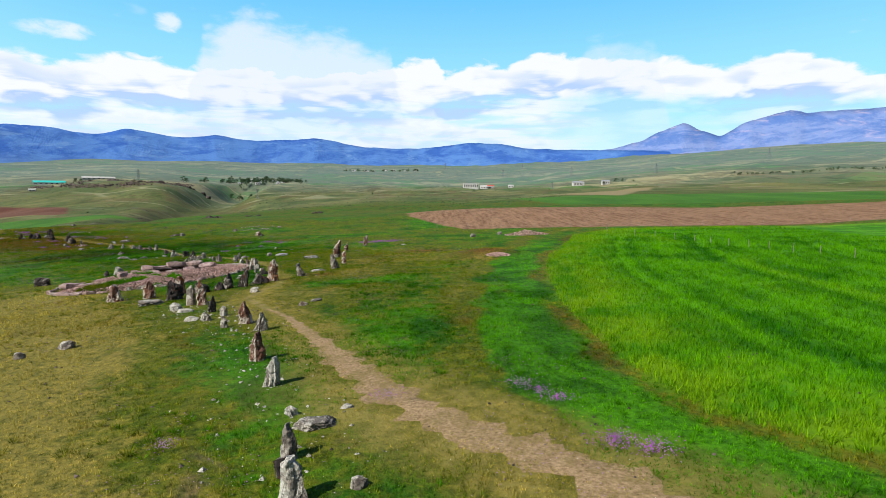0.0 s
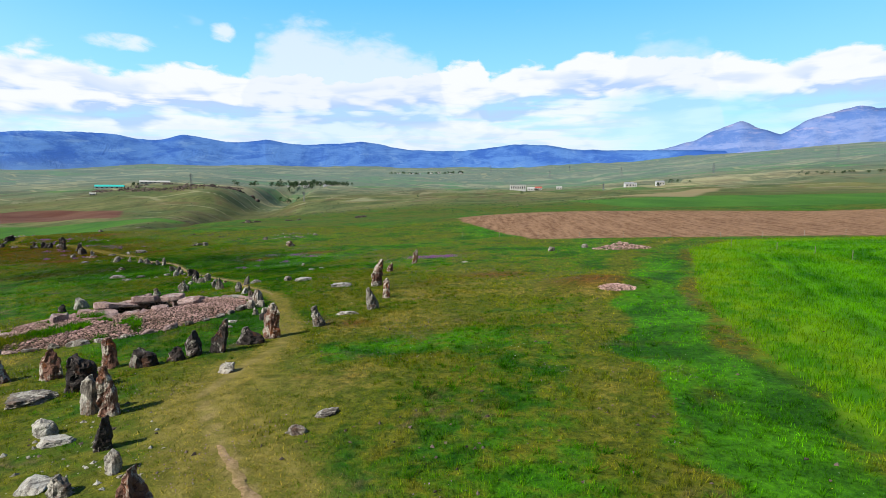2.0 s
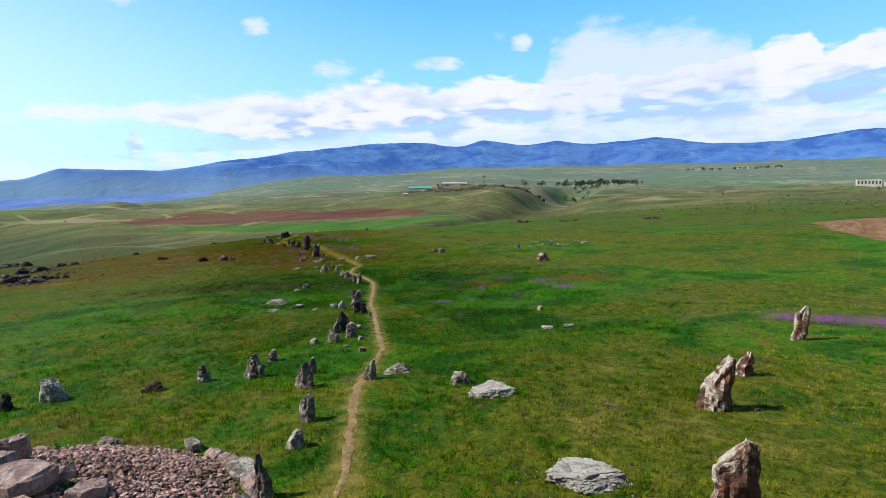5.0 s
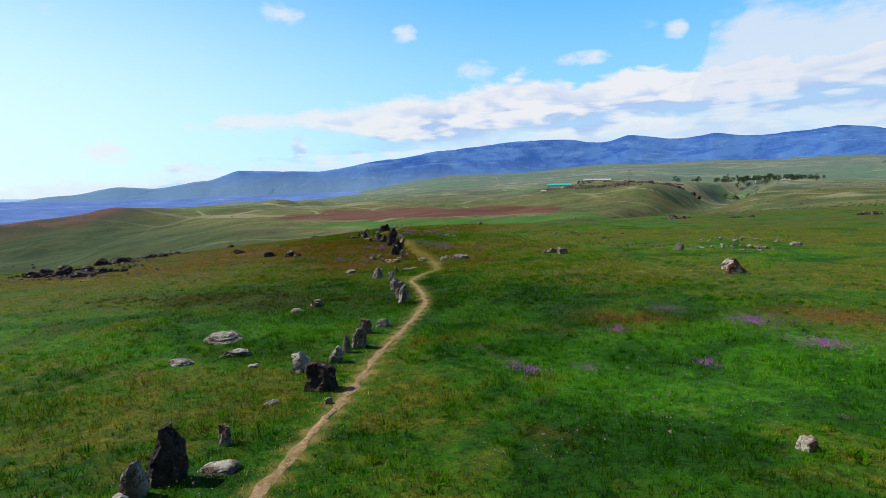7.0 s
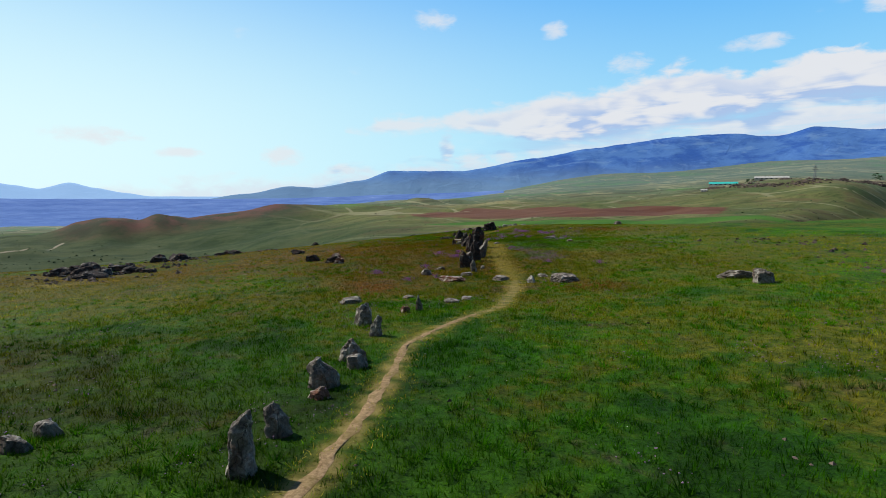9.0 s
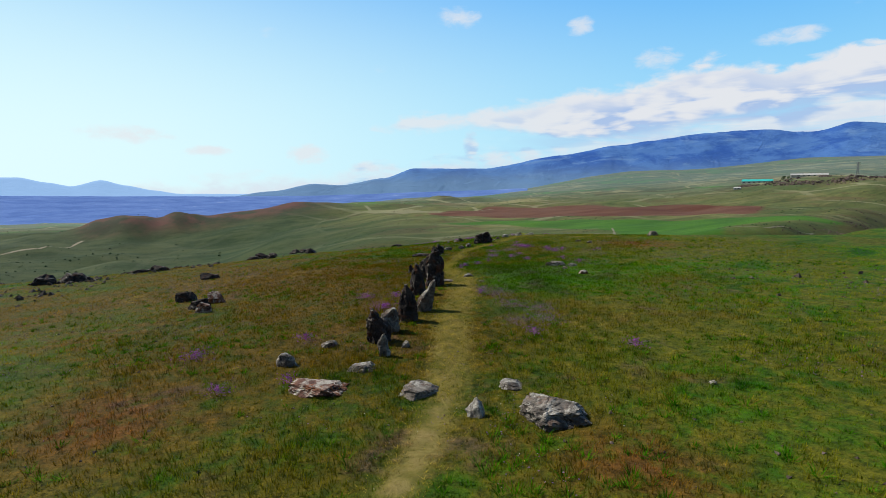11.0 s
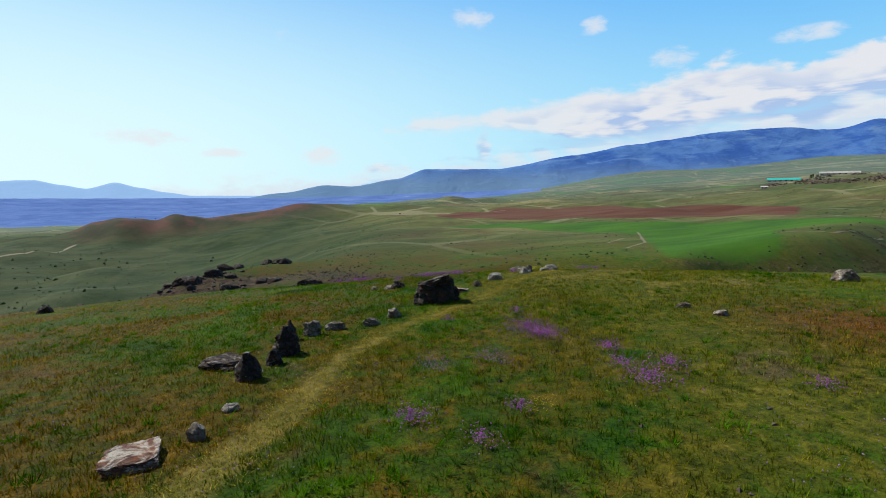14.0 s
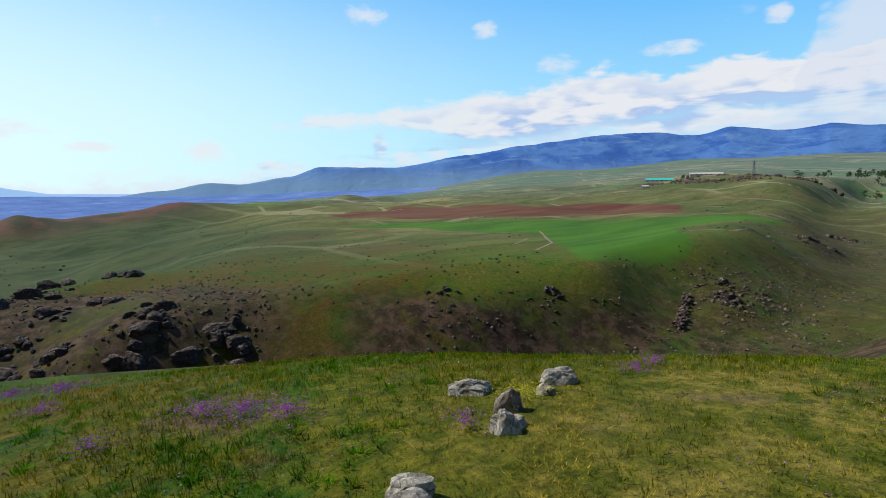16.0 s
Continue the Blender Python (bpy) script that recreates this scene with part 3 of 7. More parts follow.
def fields(x, y):
    """What covers the ground at each place."""
    d = np.hypot(x - CENTRE[0], y - CENTRE[1])
    near = d < 260
    f = {k: np.full(x.shape, v, np.float32) for k, v in (("track", 9.0), ("crop", -9.0), ("plough", -9.0), ("redfield", -99.0), ("greenfield", -99.0), ("tanfield", -99.0))}
    gap, along = from_line(x[near], y[near], TRACK)
    f["track"][near] = np.minimum(gap, 9)
    f["tread"] = np.full(x.shape, 9.0, np.float32)
    f["tread"][near] = np.minimum(gap / np.interp(along, [0, 0.1, 0.2, 0.3, 0.36, 0.66, 0.75, 0.86, 0.93, 1], [3.8, 3.4, 2.2, 0.9, 0.55, 0.6, 1.25, 0.9, 0.45, 0.2]), 9)
    bare = np.zeros(x.shape, np.float32)
    bare[near] = np.interp(along, [0, 0.19, 0.24, 0.32, 0.40, 0.45, 0.68, 0.74, 1], [1, 1, 0.35, 0.2, 0.5, 0.8, 0.8, 0.15, 0.05])
    f["bare"] = bare
    f["crop"][near] = np.clip(signed(x[near], y[near], CROP), -9, 90)
    mid = d < 420
    f["plough"][mid] = np.clip(signed(x[mid], y[mid], PLOUGH), -9, 9)
    wide = (d > 150) & (d < 1100)
    f["redfield"][wide] = np.clip(signed(x[wide], y[wide], RED_FIELD), -99, 99)
    f["greenfield"][wide] = np.clip(np.maximum(signed(x[wide], y[wide], GREEN_FIELD), signed(x[wide], y[wide], GREEN_STRIP)), -99, 99)
    f["tanfield"][wide] = np.clip(signed(x[wide], y[wide], TAN_STRIP), -99, 99)
    # where the valley slopes get their painted shade
    f["shaded_vale"] = (smooth(290, 120, y + 0.10 * (x + 300)) * smooth(-180, -260, x) * smooth(1500, 900, d) * 0.9).astype(np.float32)
    # distance ramp of the painted haze; it also brings in the field strips
    f["haze_ramp"] = smooth(600, 2600, d).astype(np.float32)
    worn = 0.62 * hump(x, y, -12.5, 37, 5.5, 9, 25) + 0.4 * hump(x, y, -16, 21, 8, 13, 15) + 0.8 * hump(x, y, -1, 16.5, 3.5, 7, 60)
    worn += 0.15 * hump(x, y, -17, 50, 2.5, 7, 10) + 0.15 * hump(x, y, -82, 112.5, 3, 10, 60) + 0.5 * hump(x, y, -113.5, 138, 5, 7, 0)
    f["worn"] = np.clip(worn, 0, 1).astype(np.float32)
    dry = 0.05 + 0.33 * smooth(0, 9, -x - 0.62 * y + 5) * smooth(60, 35, y) + 0.02 * smooth(60, 110, d) + 0.10 * hump(x, y, -14, 39, 7, 8, 0)
    dry += 0.09 * hump(x, y, -98, 98, 26, 15, 28) + 0.08 * hump(x, y, -92, 131, 13, 10, 0) + 0.12 * hump(x, y, -8, 48, 6, 14, -8) + 0.10 * hump(x, y, 1, 13, 6, 7, 0) + 0.13 * hump(x, y, -110, 138, 8, 10, 0) + 0.12 * hump(x, y, -8, 63, 10, 12, 0)
    dry += 0.07 * hump(x, y, -74, 116, 16, 9, 25) + 0.10 * hump(x, y, -40, 106, 16, 8, 20) + 0.08 * hump(x, y, -70, 86, 22, 9, 35)
    dry -= 0.10 * hump(x, y, -1, 25, 5, 9, 10) + 0.20 * hump(x, y, -10.8, 42.6, 2.6, 2.4, 0) + 0.20 * hump(x, y, -7.5, 43.6, 2.6, 2.4, 0) + 0.20 * hump(x, y, -4.5, 45.8, 2.6, 2.4, 0) + 0.13 * hump(x, y, -49, 89, 15, 11, 38) + 0.10 * hump(x, y, -82, 121, 6, 7, 0) + 0.06 * hump(x, y, -33, 78, 12, 14, 0)
    dry -= 0.12 * hump(x, y, -19, 51, 2.5, 5, 10) + 0.06 * hump(x, y, -5, 17, 3, 8, 30) + 0.05 * hump(x, y, -113, 128, 9, 4, 0)
    ahead = smooth(-7, -1, (x + 80) * 0.55 + (y - 111) * 0.83)
    # deep: lush dark green, with the dimness of backlit grass put in its colour
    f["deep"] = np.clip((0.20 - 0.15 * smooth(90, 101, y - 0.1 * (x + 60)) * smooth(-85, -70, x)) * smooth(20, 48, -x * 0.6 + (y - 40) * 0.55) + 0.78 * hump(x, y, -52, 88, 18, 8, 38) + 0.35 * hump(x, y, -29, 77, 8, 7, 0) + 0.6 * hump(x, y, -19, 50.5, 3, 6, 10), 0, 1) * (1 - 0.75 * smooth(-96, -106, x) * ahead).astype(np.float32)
    f["late"] = (smooth(60, 84, -x * 0.6 + (y - 40) * 0.55) * (1 - 0.75 * hump(x, y, -121, 133, 9, 7, 0)) * (1 - 0.85 * smooth(1, 9, (x + 80) * 0.55 + (y - 111) * 0.83)) * (1 - 0.6 * smooth(-97, -108, x) * ahead)).astype(np.float32)
    rusty = sum(hump(x, y, cx, cy, r, r * 0.7, 0) for cx, cy, r in ((-11.4, 48.8, 1.3), (4.5, 59.5, 3.5), (-29, 97, 3.0), (-36, 92, 2.0), (-97, 140, 5.0), (-62, 108, 2.5), (-70, 97, 3.0), (-2.5, 68, 3.0)))
    c = f["crop"] + 0.6 * waves(x, y, 7, 15)
    rim = smooth(-1.2, -0.2, c) * smooth(1.4, 0.4, c) * smooth(0.0, 0.8, waves(x, y, 19, 16) + 0.4)
    lush = smooth(-5.4, -3.6, c) * smooth(-0.6, -1.6, c)
    dry = dry - 0.26 * lush * smooth(75, 60, y) + 0.10 * smooth(-8.5, -6.8, c) * smooth(-4.6, -5.6, c)
    rusty += 0.6 * rim + 0.4 * hump(x, y, -66, 76, 18, 4, 35) + 0.35 * hump(x, y, -86, 92, 16, 4, 30)
    rusty += 0.10 * hump(x, y, -84, 100, 16, 8, 30) + 0.28 * hump(x, y, -100, 105, 14, 8, 30) + 0.3 * hump(x, y, -74, 115.5, 5, 2.5, 20) + 0.35 * hump(x, y, -80, 124, 7, 4, 0)
    f["rusty"] = np.clip(rusty, 0, 1).astype(np.float32)
    f["dry"] = dry.astype(np.float32)
    gap, along = from_line(x, y, RAVINE)
    width = np.interp(along, [0, 0.25, 0.45, 0.7, 1], [110, 72, 52, 56, 90])
    rocky = smooth(0.85, 0.5, gap / width / np.interp(along, [0.3, 0.42, 0.5], [1.9, 1.75, 1.0]) + 0.14 * waves(x, y, 40, 8)) * smooth(1.0, 0.72, along) * smooth(85, 130, d) * (0.06 + 0.94 * smooth(0.17, 0.3, along)) * (1 - 0.4 * smooth(0.53, 0.6, along))
    rocky = rocky * (1 - 0.85 * hump(x, y, -217, 168, 12, 9, -30))
    f["rocky"] = rocky.astype(np.float32)
    red = sum(hump(x, y, cx, cy, rx, ry, turn) for cx, cy, rx, ry, turn, _ in HILLS[:5])
    f["redhill"] = np.clip(red * 1.3 - 0.15, 0, 1).astype(np.float32)
    f["plain"] = (smooth(190, 380, d) * (1 - 0.7 * rocky * smooth(0.2, 0.35, along))).astype(np.float32)
    return f


def steps(lo, hi, fine, grow, reach):
    core = np.arange(lo, hi + fine, fine)
    out, s = [], fine
    while not out or out[-1] < reach:
        s *= grow
        out.append((out[-1] if out else 0) + s)
    out = np.array(out)
    return np.concatenate([(lo - out)[::-1], core, core[-1] + out])


def sheet(name, xs, ys):
    gx, gy = np.meshgrid(xs, ys)
    x, y = gx.ravel(), gy.ravel()
    z = height(x, y)
    nx, ny = len(xs), len(ys)
    i = (np.arange(ny - 1)[:, None] * nx + np.arange(nx - 1)[None]).ravel()
    quads = np.stack([i, i + 1, i + nx + 1, i + nx], 1).astype(np.int32)
    me = bpy.data.meshes.new(name)
    me.vertices.add(len(x))
    me.vertices.foreach_set("co", np.stack([x, y, z], 1).astype(np.float32).ravel())
    me.loops.add(quads.size)
    me.loops.foreach_set("vertex_index", quads.ravel())
    me.polygons.add(len(quads))
    me.polygons.foreach_set("loop_start", np.arange(0, quads.size, 4, dtype=np.int32))
    me.polygons.foreach_set("use_smooth", np.ones(len(quads), bool))
    me.update(calc_edges=True)
    for key, val in fields(x, y).items():
        me.attributes.new(key, "FLOAT", "POINT").data.foreach_set("value", val.astype(np.float32))
    return me


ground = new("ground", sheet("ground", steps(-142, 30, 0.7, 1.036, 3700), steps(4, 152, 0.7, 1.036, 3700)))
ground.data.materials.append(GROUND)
tagged(ground, "rolling spring meadow with fields, tracks and a stony ravine", "ground", kind="structure")


def ground_at(x, y):
    return float(height([x], [y])[0])


# ---- mountains round the horizon ----
def mountain(name, label, bearings, tops, reach, deep, colours, seed, foot=-110.0, wild=1.0, glow=0.4, fleck=0.18):
    """A range whose skyline passes through the given angles (degrees up) at the given bearings."""
    m, n = material(name)
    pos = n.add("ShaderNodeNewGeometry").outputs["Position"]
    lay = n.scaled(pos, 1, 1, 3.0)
    # blotches of the colours paint in a mottle of cloud shadow
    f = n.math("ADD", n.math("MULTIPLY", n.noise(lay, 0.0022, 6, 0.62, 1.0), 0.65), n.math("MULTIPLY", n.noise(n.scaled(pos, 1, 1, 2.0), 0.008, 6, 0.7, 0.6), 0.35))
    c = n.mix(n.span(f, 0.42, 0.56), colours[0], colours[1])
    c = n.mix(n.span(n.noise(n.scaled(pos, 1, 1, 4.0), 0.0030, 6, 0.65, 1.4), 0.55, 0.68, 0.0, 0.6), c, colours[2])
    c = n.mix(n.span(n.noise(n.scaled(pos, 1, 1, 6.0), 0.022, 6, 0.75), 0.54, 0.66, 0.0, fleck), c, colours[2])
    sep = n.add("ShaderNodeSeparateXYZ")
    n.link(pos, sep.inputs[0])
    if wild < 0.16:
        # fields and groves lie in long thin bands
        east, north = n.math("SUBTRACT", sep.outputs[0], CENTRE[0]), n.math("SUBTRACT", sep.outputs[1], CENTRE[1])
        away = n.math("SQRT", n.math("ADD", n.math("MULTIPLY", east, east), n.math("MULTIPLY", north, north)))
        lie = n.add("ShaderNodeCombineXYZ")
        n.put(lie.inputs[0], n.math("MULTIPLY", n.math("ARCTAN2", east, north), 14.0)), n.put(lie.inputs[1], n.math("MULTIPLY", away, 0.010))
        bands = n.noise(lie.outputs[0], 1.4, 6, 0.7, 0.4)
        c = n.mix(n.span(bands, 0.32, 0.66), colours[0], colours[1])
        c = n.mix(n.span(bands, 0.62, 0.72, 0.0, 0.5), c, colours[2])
    # paler low slopes: haze at the foot, painted in
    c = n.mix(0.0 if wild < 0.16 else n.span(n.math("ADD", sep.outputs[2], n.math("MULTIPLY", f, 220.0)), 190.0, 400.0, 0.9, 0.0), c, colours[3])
    # the emission imitates light scattered by the hazy air
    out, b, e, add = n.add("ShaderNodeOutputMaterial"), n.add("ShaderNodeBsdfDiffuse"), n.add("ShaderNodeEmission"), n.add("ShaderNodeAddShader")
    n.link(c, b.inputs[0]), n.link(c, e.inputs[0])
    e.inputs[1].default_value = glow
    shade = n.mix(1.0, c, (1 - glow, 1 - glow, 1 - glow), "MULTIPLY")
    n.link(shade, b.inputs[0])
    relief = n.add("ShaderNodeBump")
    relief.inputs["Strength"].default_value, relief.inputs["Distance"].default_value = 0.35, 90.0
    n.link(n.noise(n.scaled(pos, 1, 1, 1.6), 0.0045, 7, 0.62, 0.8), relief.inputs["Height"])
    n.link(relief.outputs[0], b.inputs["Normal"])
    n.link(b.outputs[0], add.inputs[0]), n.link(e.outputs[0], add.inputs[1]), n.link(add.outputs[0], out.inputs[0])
    cols = int((bearings[-1] - bearings[0]) / 0.22) + 2
    rows = 26
    a = np.linspace(bearings[0], bearings[-1], cols)
    k = np.interp(a, bearings, np.arange(len(bearings)))
    i = np.clip(k.astype(int), 0, len(bearings) - 2)
    t = np.asarray(tops, float)
    w = k - i
    up = t[i] + (t[i + 1] - t[i]) * (0.35 * w + 0.65 * smooth(0, 1, w))
    verts, faces = [], []
    for r in range(rows):
        s = r / (rows - 5.0)
        dist = reach - deep + deep * min(s, 1.0) + (max(s - 1, 0)) * deep * 0.5
        for j in range(cols):
            top = reach * math.tan(radians(up[j])) + 6
            rise = s ** 1.35 if s <= 1 else 1 - (s - 1) * 2.0
            p = Vector((a[j] * 0.22, s * 0.9, seed))
            rid = (noise.fractal(p * 0.9, 1.0, 2.1, 3) * 0.20 + noise.fractal(Vector((p.x * 2.0, p.y * 5.0, seed)), 1.0, 2.0, 2) * 0.05) * wild * math.sin(min(s, 1) * math.pi) ** 0.8
            edge = noise.fractal(Vector((a[j] * 0.6, seed, 3.3)), 1.0, 2.0, 4) * 0.012
            z = foot + (top - foot) * (rise + rid + edge * min(s, 1))
            q = radians(a[j])
            verts.append((CENTRE[0] - math.sin(q) * dist, CENTRE[1] + math.cos(q) * dist, z))
    for r in range(rows - 1):
        for j in range(cols - 1):
            v = r * cols + j
            faces.append((v + 1, v, v + cols, v + cols + 1))
    me = bpy.data.meshes.new(name)
    me.from_pydata(verts, [], faces)
    me.polygons.foreach_set("use_smooth", np.ones(len(faces), bool))
    me.materials.append(m)
    return tagged(new(name, me), label, "mountains" if wild > 0.16 else "plain", kind="structure")


# blues of the ranges hold the distance haze in their colour
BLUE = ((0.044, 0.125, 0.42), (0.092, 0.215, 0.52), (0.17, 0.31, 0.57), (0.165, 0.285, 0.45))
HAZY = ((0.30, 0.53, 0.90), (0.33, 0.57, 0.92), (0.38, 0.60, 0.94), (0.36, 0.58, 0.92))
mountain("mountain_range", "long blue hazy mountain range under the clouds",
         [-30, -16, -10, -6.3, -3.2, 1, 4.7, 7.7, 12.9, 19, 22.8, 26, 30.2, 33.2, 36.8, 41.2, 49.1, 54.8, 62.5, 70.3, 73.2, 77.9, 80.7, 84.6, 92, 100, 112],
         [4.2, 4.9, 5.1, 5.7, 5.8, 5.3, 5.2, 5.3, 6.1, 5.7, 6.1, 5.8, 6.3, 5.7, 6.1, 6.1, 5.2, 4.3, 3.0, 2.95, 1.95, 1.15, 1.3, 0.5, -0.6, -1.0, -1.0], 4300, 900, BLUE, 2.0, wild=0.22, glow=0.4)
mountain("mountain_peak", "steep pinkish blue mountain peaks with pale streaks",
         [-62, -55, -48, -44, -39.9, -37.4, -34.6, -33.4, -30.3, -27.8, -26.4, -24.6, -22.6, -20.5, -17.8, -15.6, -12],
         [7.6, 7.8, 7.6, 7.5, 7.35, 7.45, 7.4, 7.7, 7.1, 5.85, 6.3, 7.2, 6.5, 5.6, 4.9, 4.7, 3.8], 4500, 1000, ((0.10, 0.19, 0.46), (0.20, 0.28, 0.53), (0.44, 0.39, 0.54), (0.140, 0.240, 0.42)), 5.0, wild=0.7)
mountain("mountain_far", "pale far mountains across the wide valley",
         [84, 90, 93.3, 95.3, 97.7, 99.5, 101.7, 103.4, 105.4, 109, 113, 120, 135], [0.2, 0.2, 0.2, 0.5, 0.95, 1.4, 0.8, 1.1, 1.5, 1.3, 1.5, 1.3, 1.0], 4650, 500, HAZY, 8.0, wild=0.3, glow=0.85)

# plain coloured blue by painted haze
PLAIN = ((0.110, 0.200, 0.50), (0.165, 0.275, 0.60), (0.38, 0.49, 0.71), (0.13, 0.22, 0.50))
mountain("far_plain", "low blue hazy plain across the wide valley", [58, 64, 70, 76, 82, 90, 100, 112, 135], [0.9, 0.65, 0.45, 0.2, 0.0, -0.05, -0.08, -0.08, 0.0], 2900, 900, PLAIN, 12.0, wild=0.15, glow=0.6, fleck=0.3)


# ---- pale tracks across the far fields ----
LANE_EARTH = plain_material("pale_track_earth", (0.13, 0.12, 0.06), (0.24, 0.20, 0.12), 0.15)


def lane(points, wide):
    """A strip of trodden earth that follows the ground."""
    rows = []
    for (ax, ay), (bx, by) in zip(points, points[1:]):
        count = max(2, int(math.hypot(bx - ax, by - ay) / 5))
        px, py = (by - ay), -(bx - ax)
        k = wide / 2 / math.hypot(px, py)
        for i in range(count):
            t = i / count
            x, y = ax + (bx - ax) * t, ay + (by - ay) * t
            w = k * (0.6 + 0.8 * noise.noise(Vector((x * 0.06, y * 0.06, 3))))
            bend = 1.5 * noise.noise(Vector((x * 0.02, y * 0.02, 7)))
            rows.append([(x + px * (s * w + bend * k), y + py * (s * w + bend * k)) for s in (-1, 0, 1)])
    verts = []
    for row in rows:
        for x, y in row:
            found, at, _, _ = ground.ray_cast(Vector((x, y, 500)), Vector((0, 0, -1)))
            verts.append((x, y, (at.z if found else ground_at(x, y)) + 0.12))
    faces = [(3 * i + j, 3 * i + j + 1, 3 * i + j + 4, 3 * i + j + 3) for i in range(len(rows) - 1) for j in (0, 1)]
    me = bpy.data.meshes.new("track")
    me.from_pydata(verts, [], faces)
    me.materials.append(LANE_EARTH)
    tagged(new("track", me), "pale dirt track across the far fields", "track", kind="structure")


bpy.context.view_layer.update()
for points, wide in zip(LANES, (1.7, 1.4, 1.5, 5.0, 5.0)):
    lane(points, wide)


# ---- the trodden footpath ----
def earth_material():
    m, n = material("trodden_earth")
    pos = n.add("ShaderNodeNewGeometry").outputs["Position"]
    tiny, small, patch = n.noise(pos, 9.0, 5, 0.75), n.noise(pos, 2.2, 5, 0.7), n.noise(pos, 0.5, 4, 0.65)
    c = n.mix(n.span(tiny, 0.3, 0.75), (0.190, 0.120, 0.058), (0.430, 0.300, 0.165))
    c = n.mix(n.span(n.math("ADD", n.math("MULTIPLY", small, 0.6), n.math("MULTIPLY", patch, 0.4)), 0.44, 0.60, 0.0, 0.55), c, (0.150, 0.118, 0.030))
    c = n.mix(n.span(tiny, 0.30, 0.42, 0.5, 0.0), c, (0.05, 0.04, 0.018))
    finish(n, c, 0.95, n.math("ADD", n.math("MULTIPLY", tiny, 0.5), small), 0.8, 0.05, spec=0.1)
    return m


def build_footpath():
    line = [Vector(p) for p in TRACK]
    spots = []
    for a, b in zip(line[:30], line[1:31]):
        count = max(1, int((b - a).length / 0.25))
        spots += [a + (b - a) * (i / count) for i in range(count)]
    total = len(spots)
    for _ in range(6):
        spots = [spots[0]] + [(p + q * 2 + r) / 4 for p, q, r in zip(spots, spots[1:], spots[2:])] + [spots[-1]]
    verts = []
    for i, p in enumerate(spots):
        go = (spots[min(i + 1, total - 1)] - spots[max(i - 1, 0)]).normalized()
        across = Vector((-go.y, go.x))
        k = i / total
        half = float(np.interp(k, [0, 0.18, 0.25, 0.30, 0.46, 0.52, 0.9, 1.0], [0.95, 0.70, 0.20, 0.02, 0.03, 0.14, 0.12, 0.02]))
        for s in (-1.0, -0.5, 0.0, 0.5, 1.0):
            jag = 1 + 1.1 * noise.fractal(Vector((p.x * 1.3 + s * 20, p.y * 1.3, 4)), 1.0, 2.0, 3)
            q = p + across * (s * half * jag)
            found, at, _, _ = ground.ray_cast(Vector((q.x, q.y, 300)), Vector((0, 0, -1)))
            verts.append((q.x, q.y, at.z + (0.022 if abs(s) < 0.9 else 0.004) - 0.008 * (1 - abs(s)) - (0.06 if half < 0.09 else 0.0)))
    faces = [(5 * i + j, 5 * i + j + 5, 5 * i + j + 6, 5 * i + j + 1) for i in range(total - 1) for j in range(4)]
    me = bpy.data.meshes.new("footpath")
    me.from_pydata(verts, [], [f[::-1] for f in faces])
    me.polygons.foreach_set("use_smooth", np.ones(len(faces), bool))
    me.materials.append(earth_material())
    tagged(new("footpath", me), "narrow footpath of trodden earth through the meadow", "footpath", kind="structure")


build_footpath()


# ---- helpers for things ----
def part(name, bm, mat, parent=None, label=""):
    me = bpy.data.meshes.new(name)
    bm.to_mesh(me)
    bm.free()
    if mat:
        me.materials.append(mat)
    ob = new(name, me)
    if parent:
        ob.parent = parent
    return tagged(ob, label)


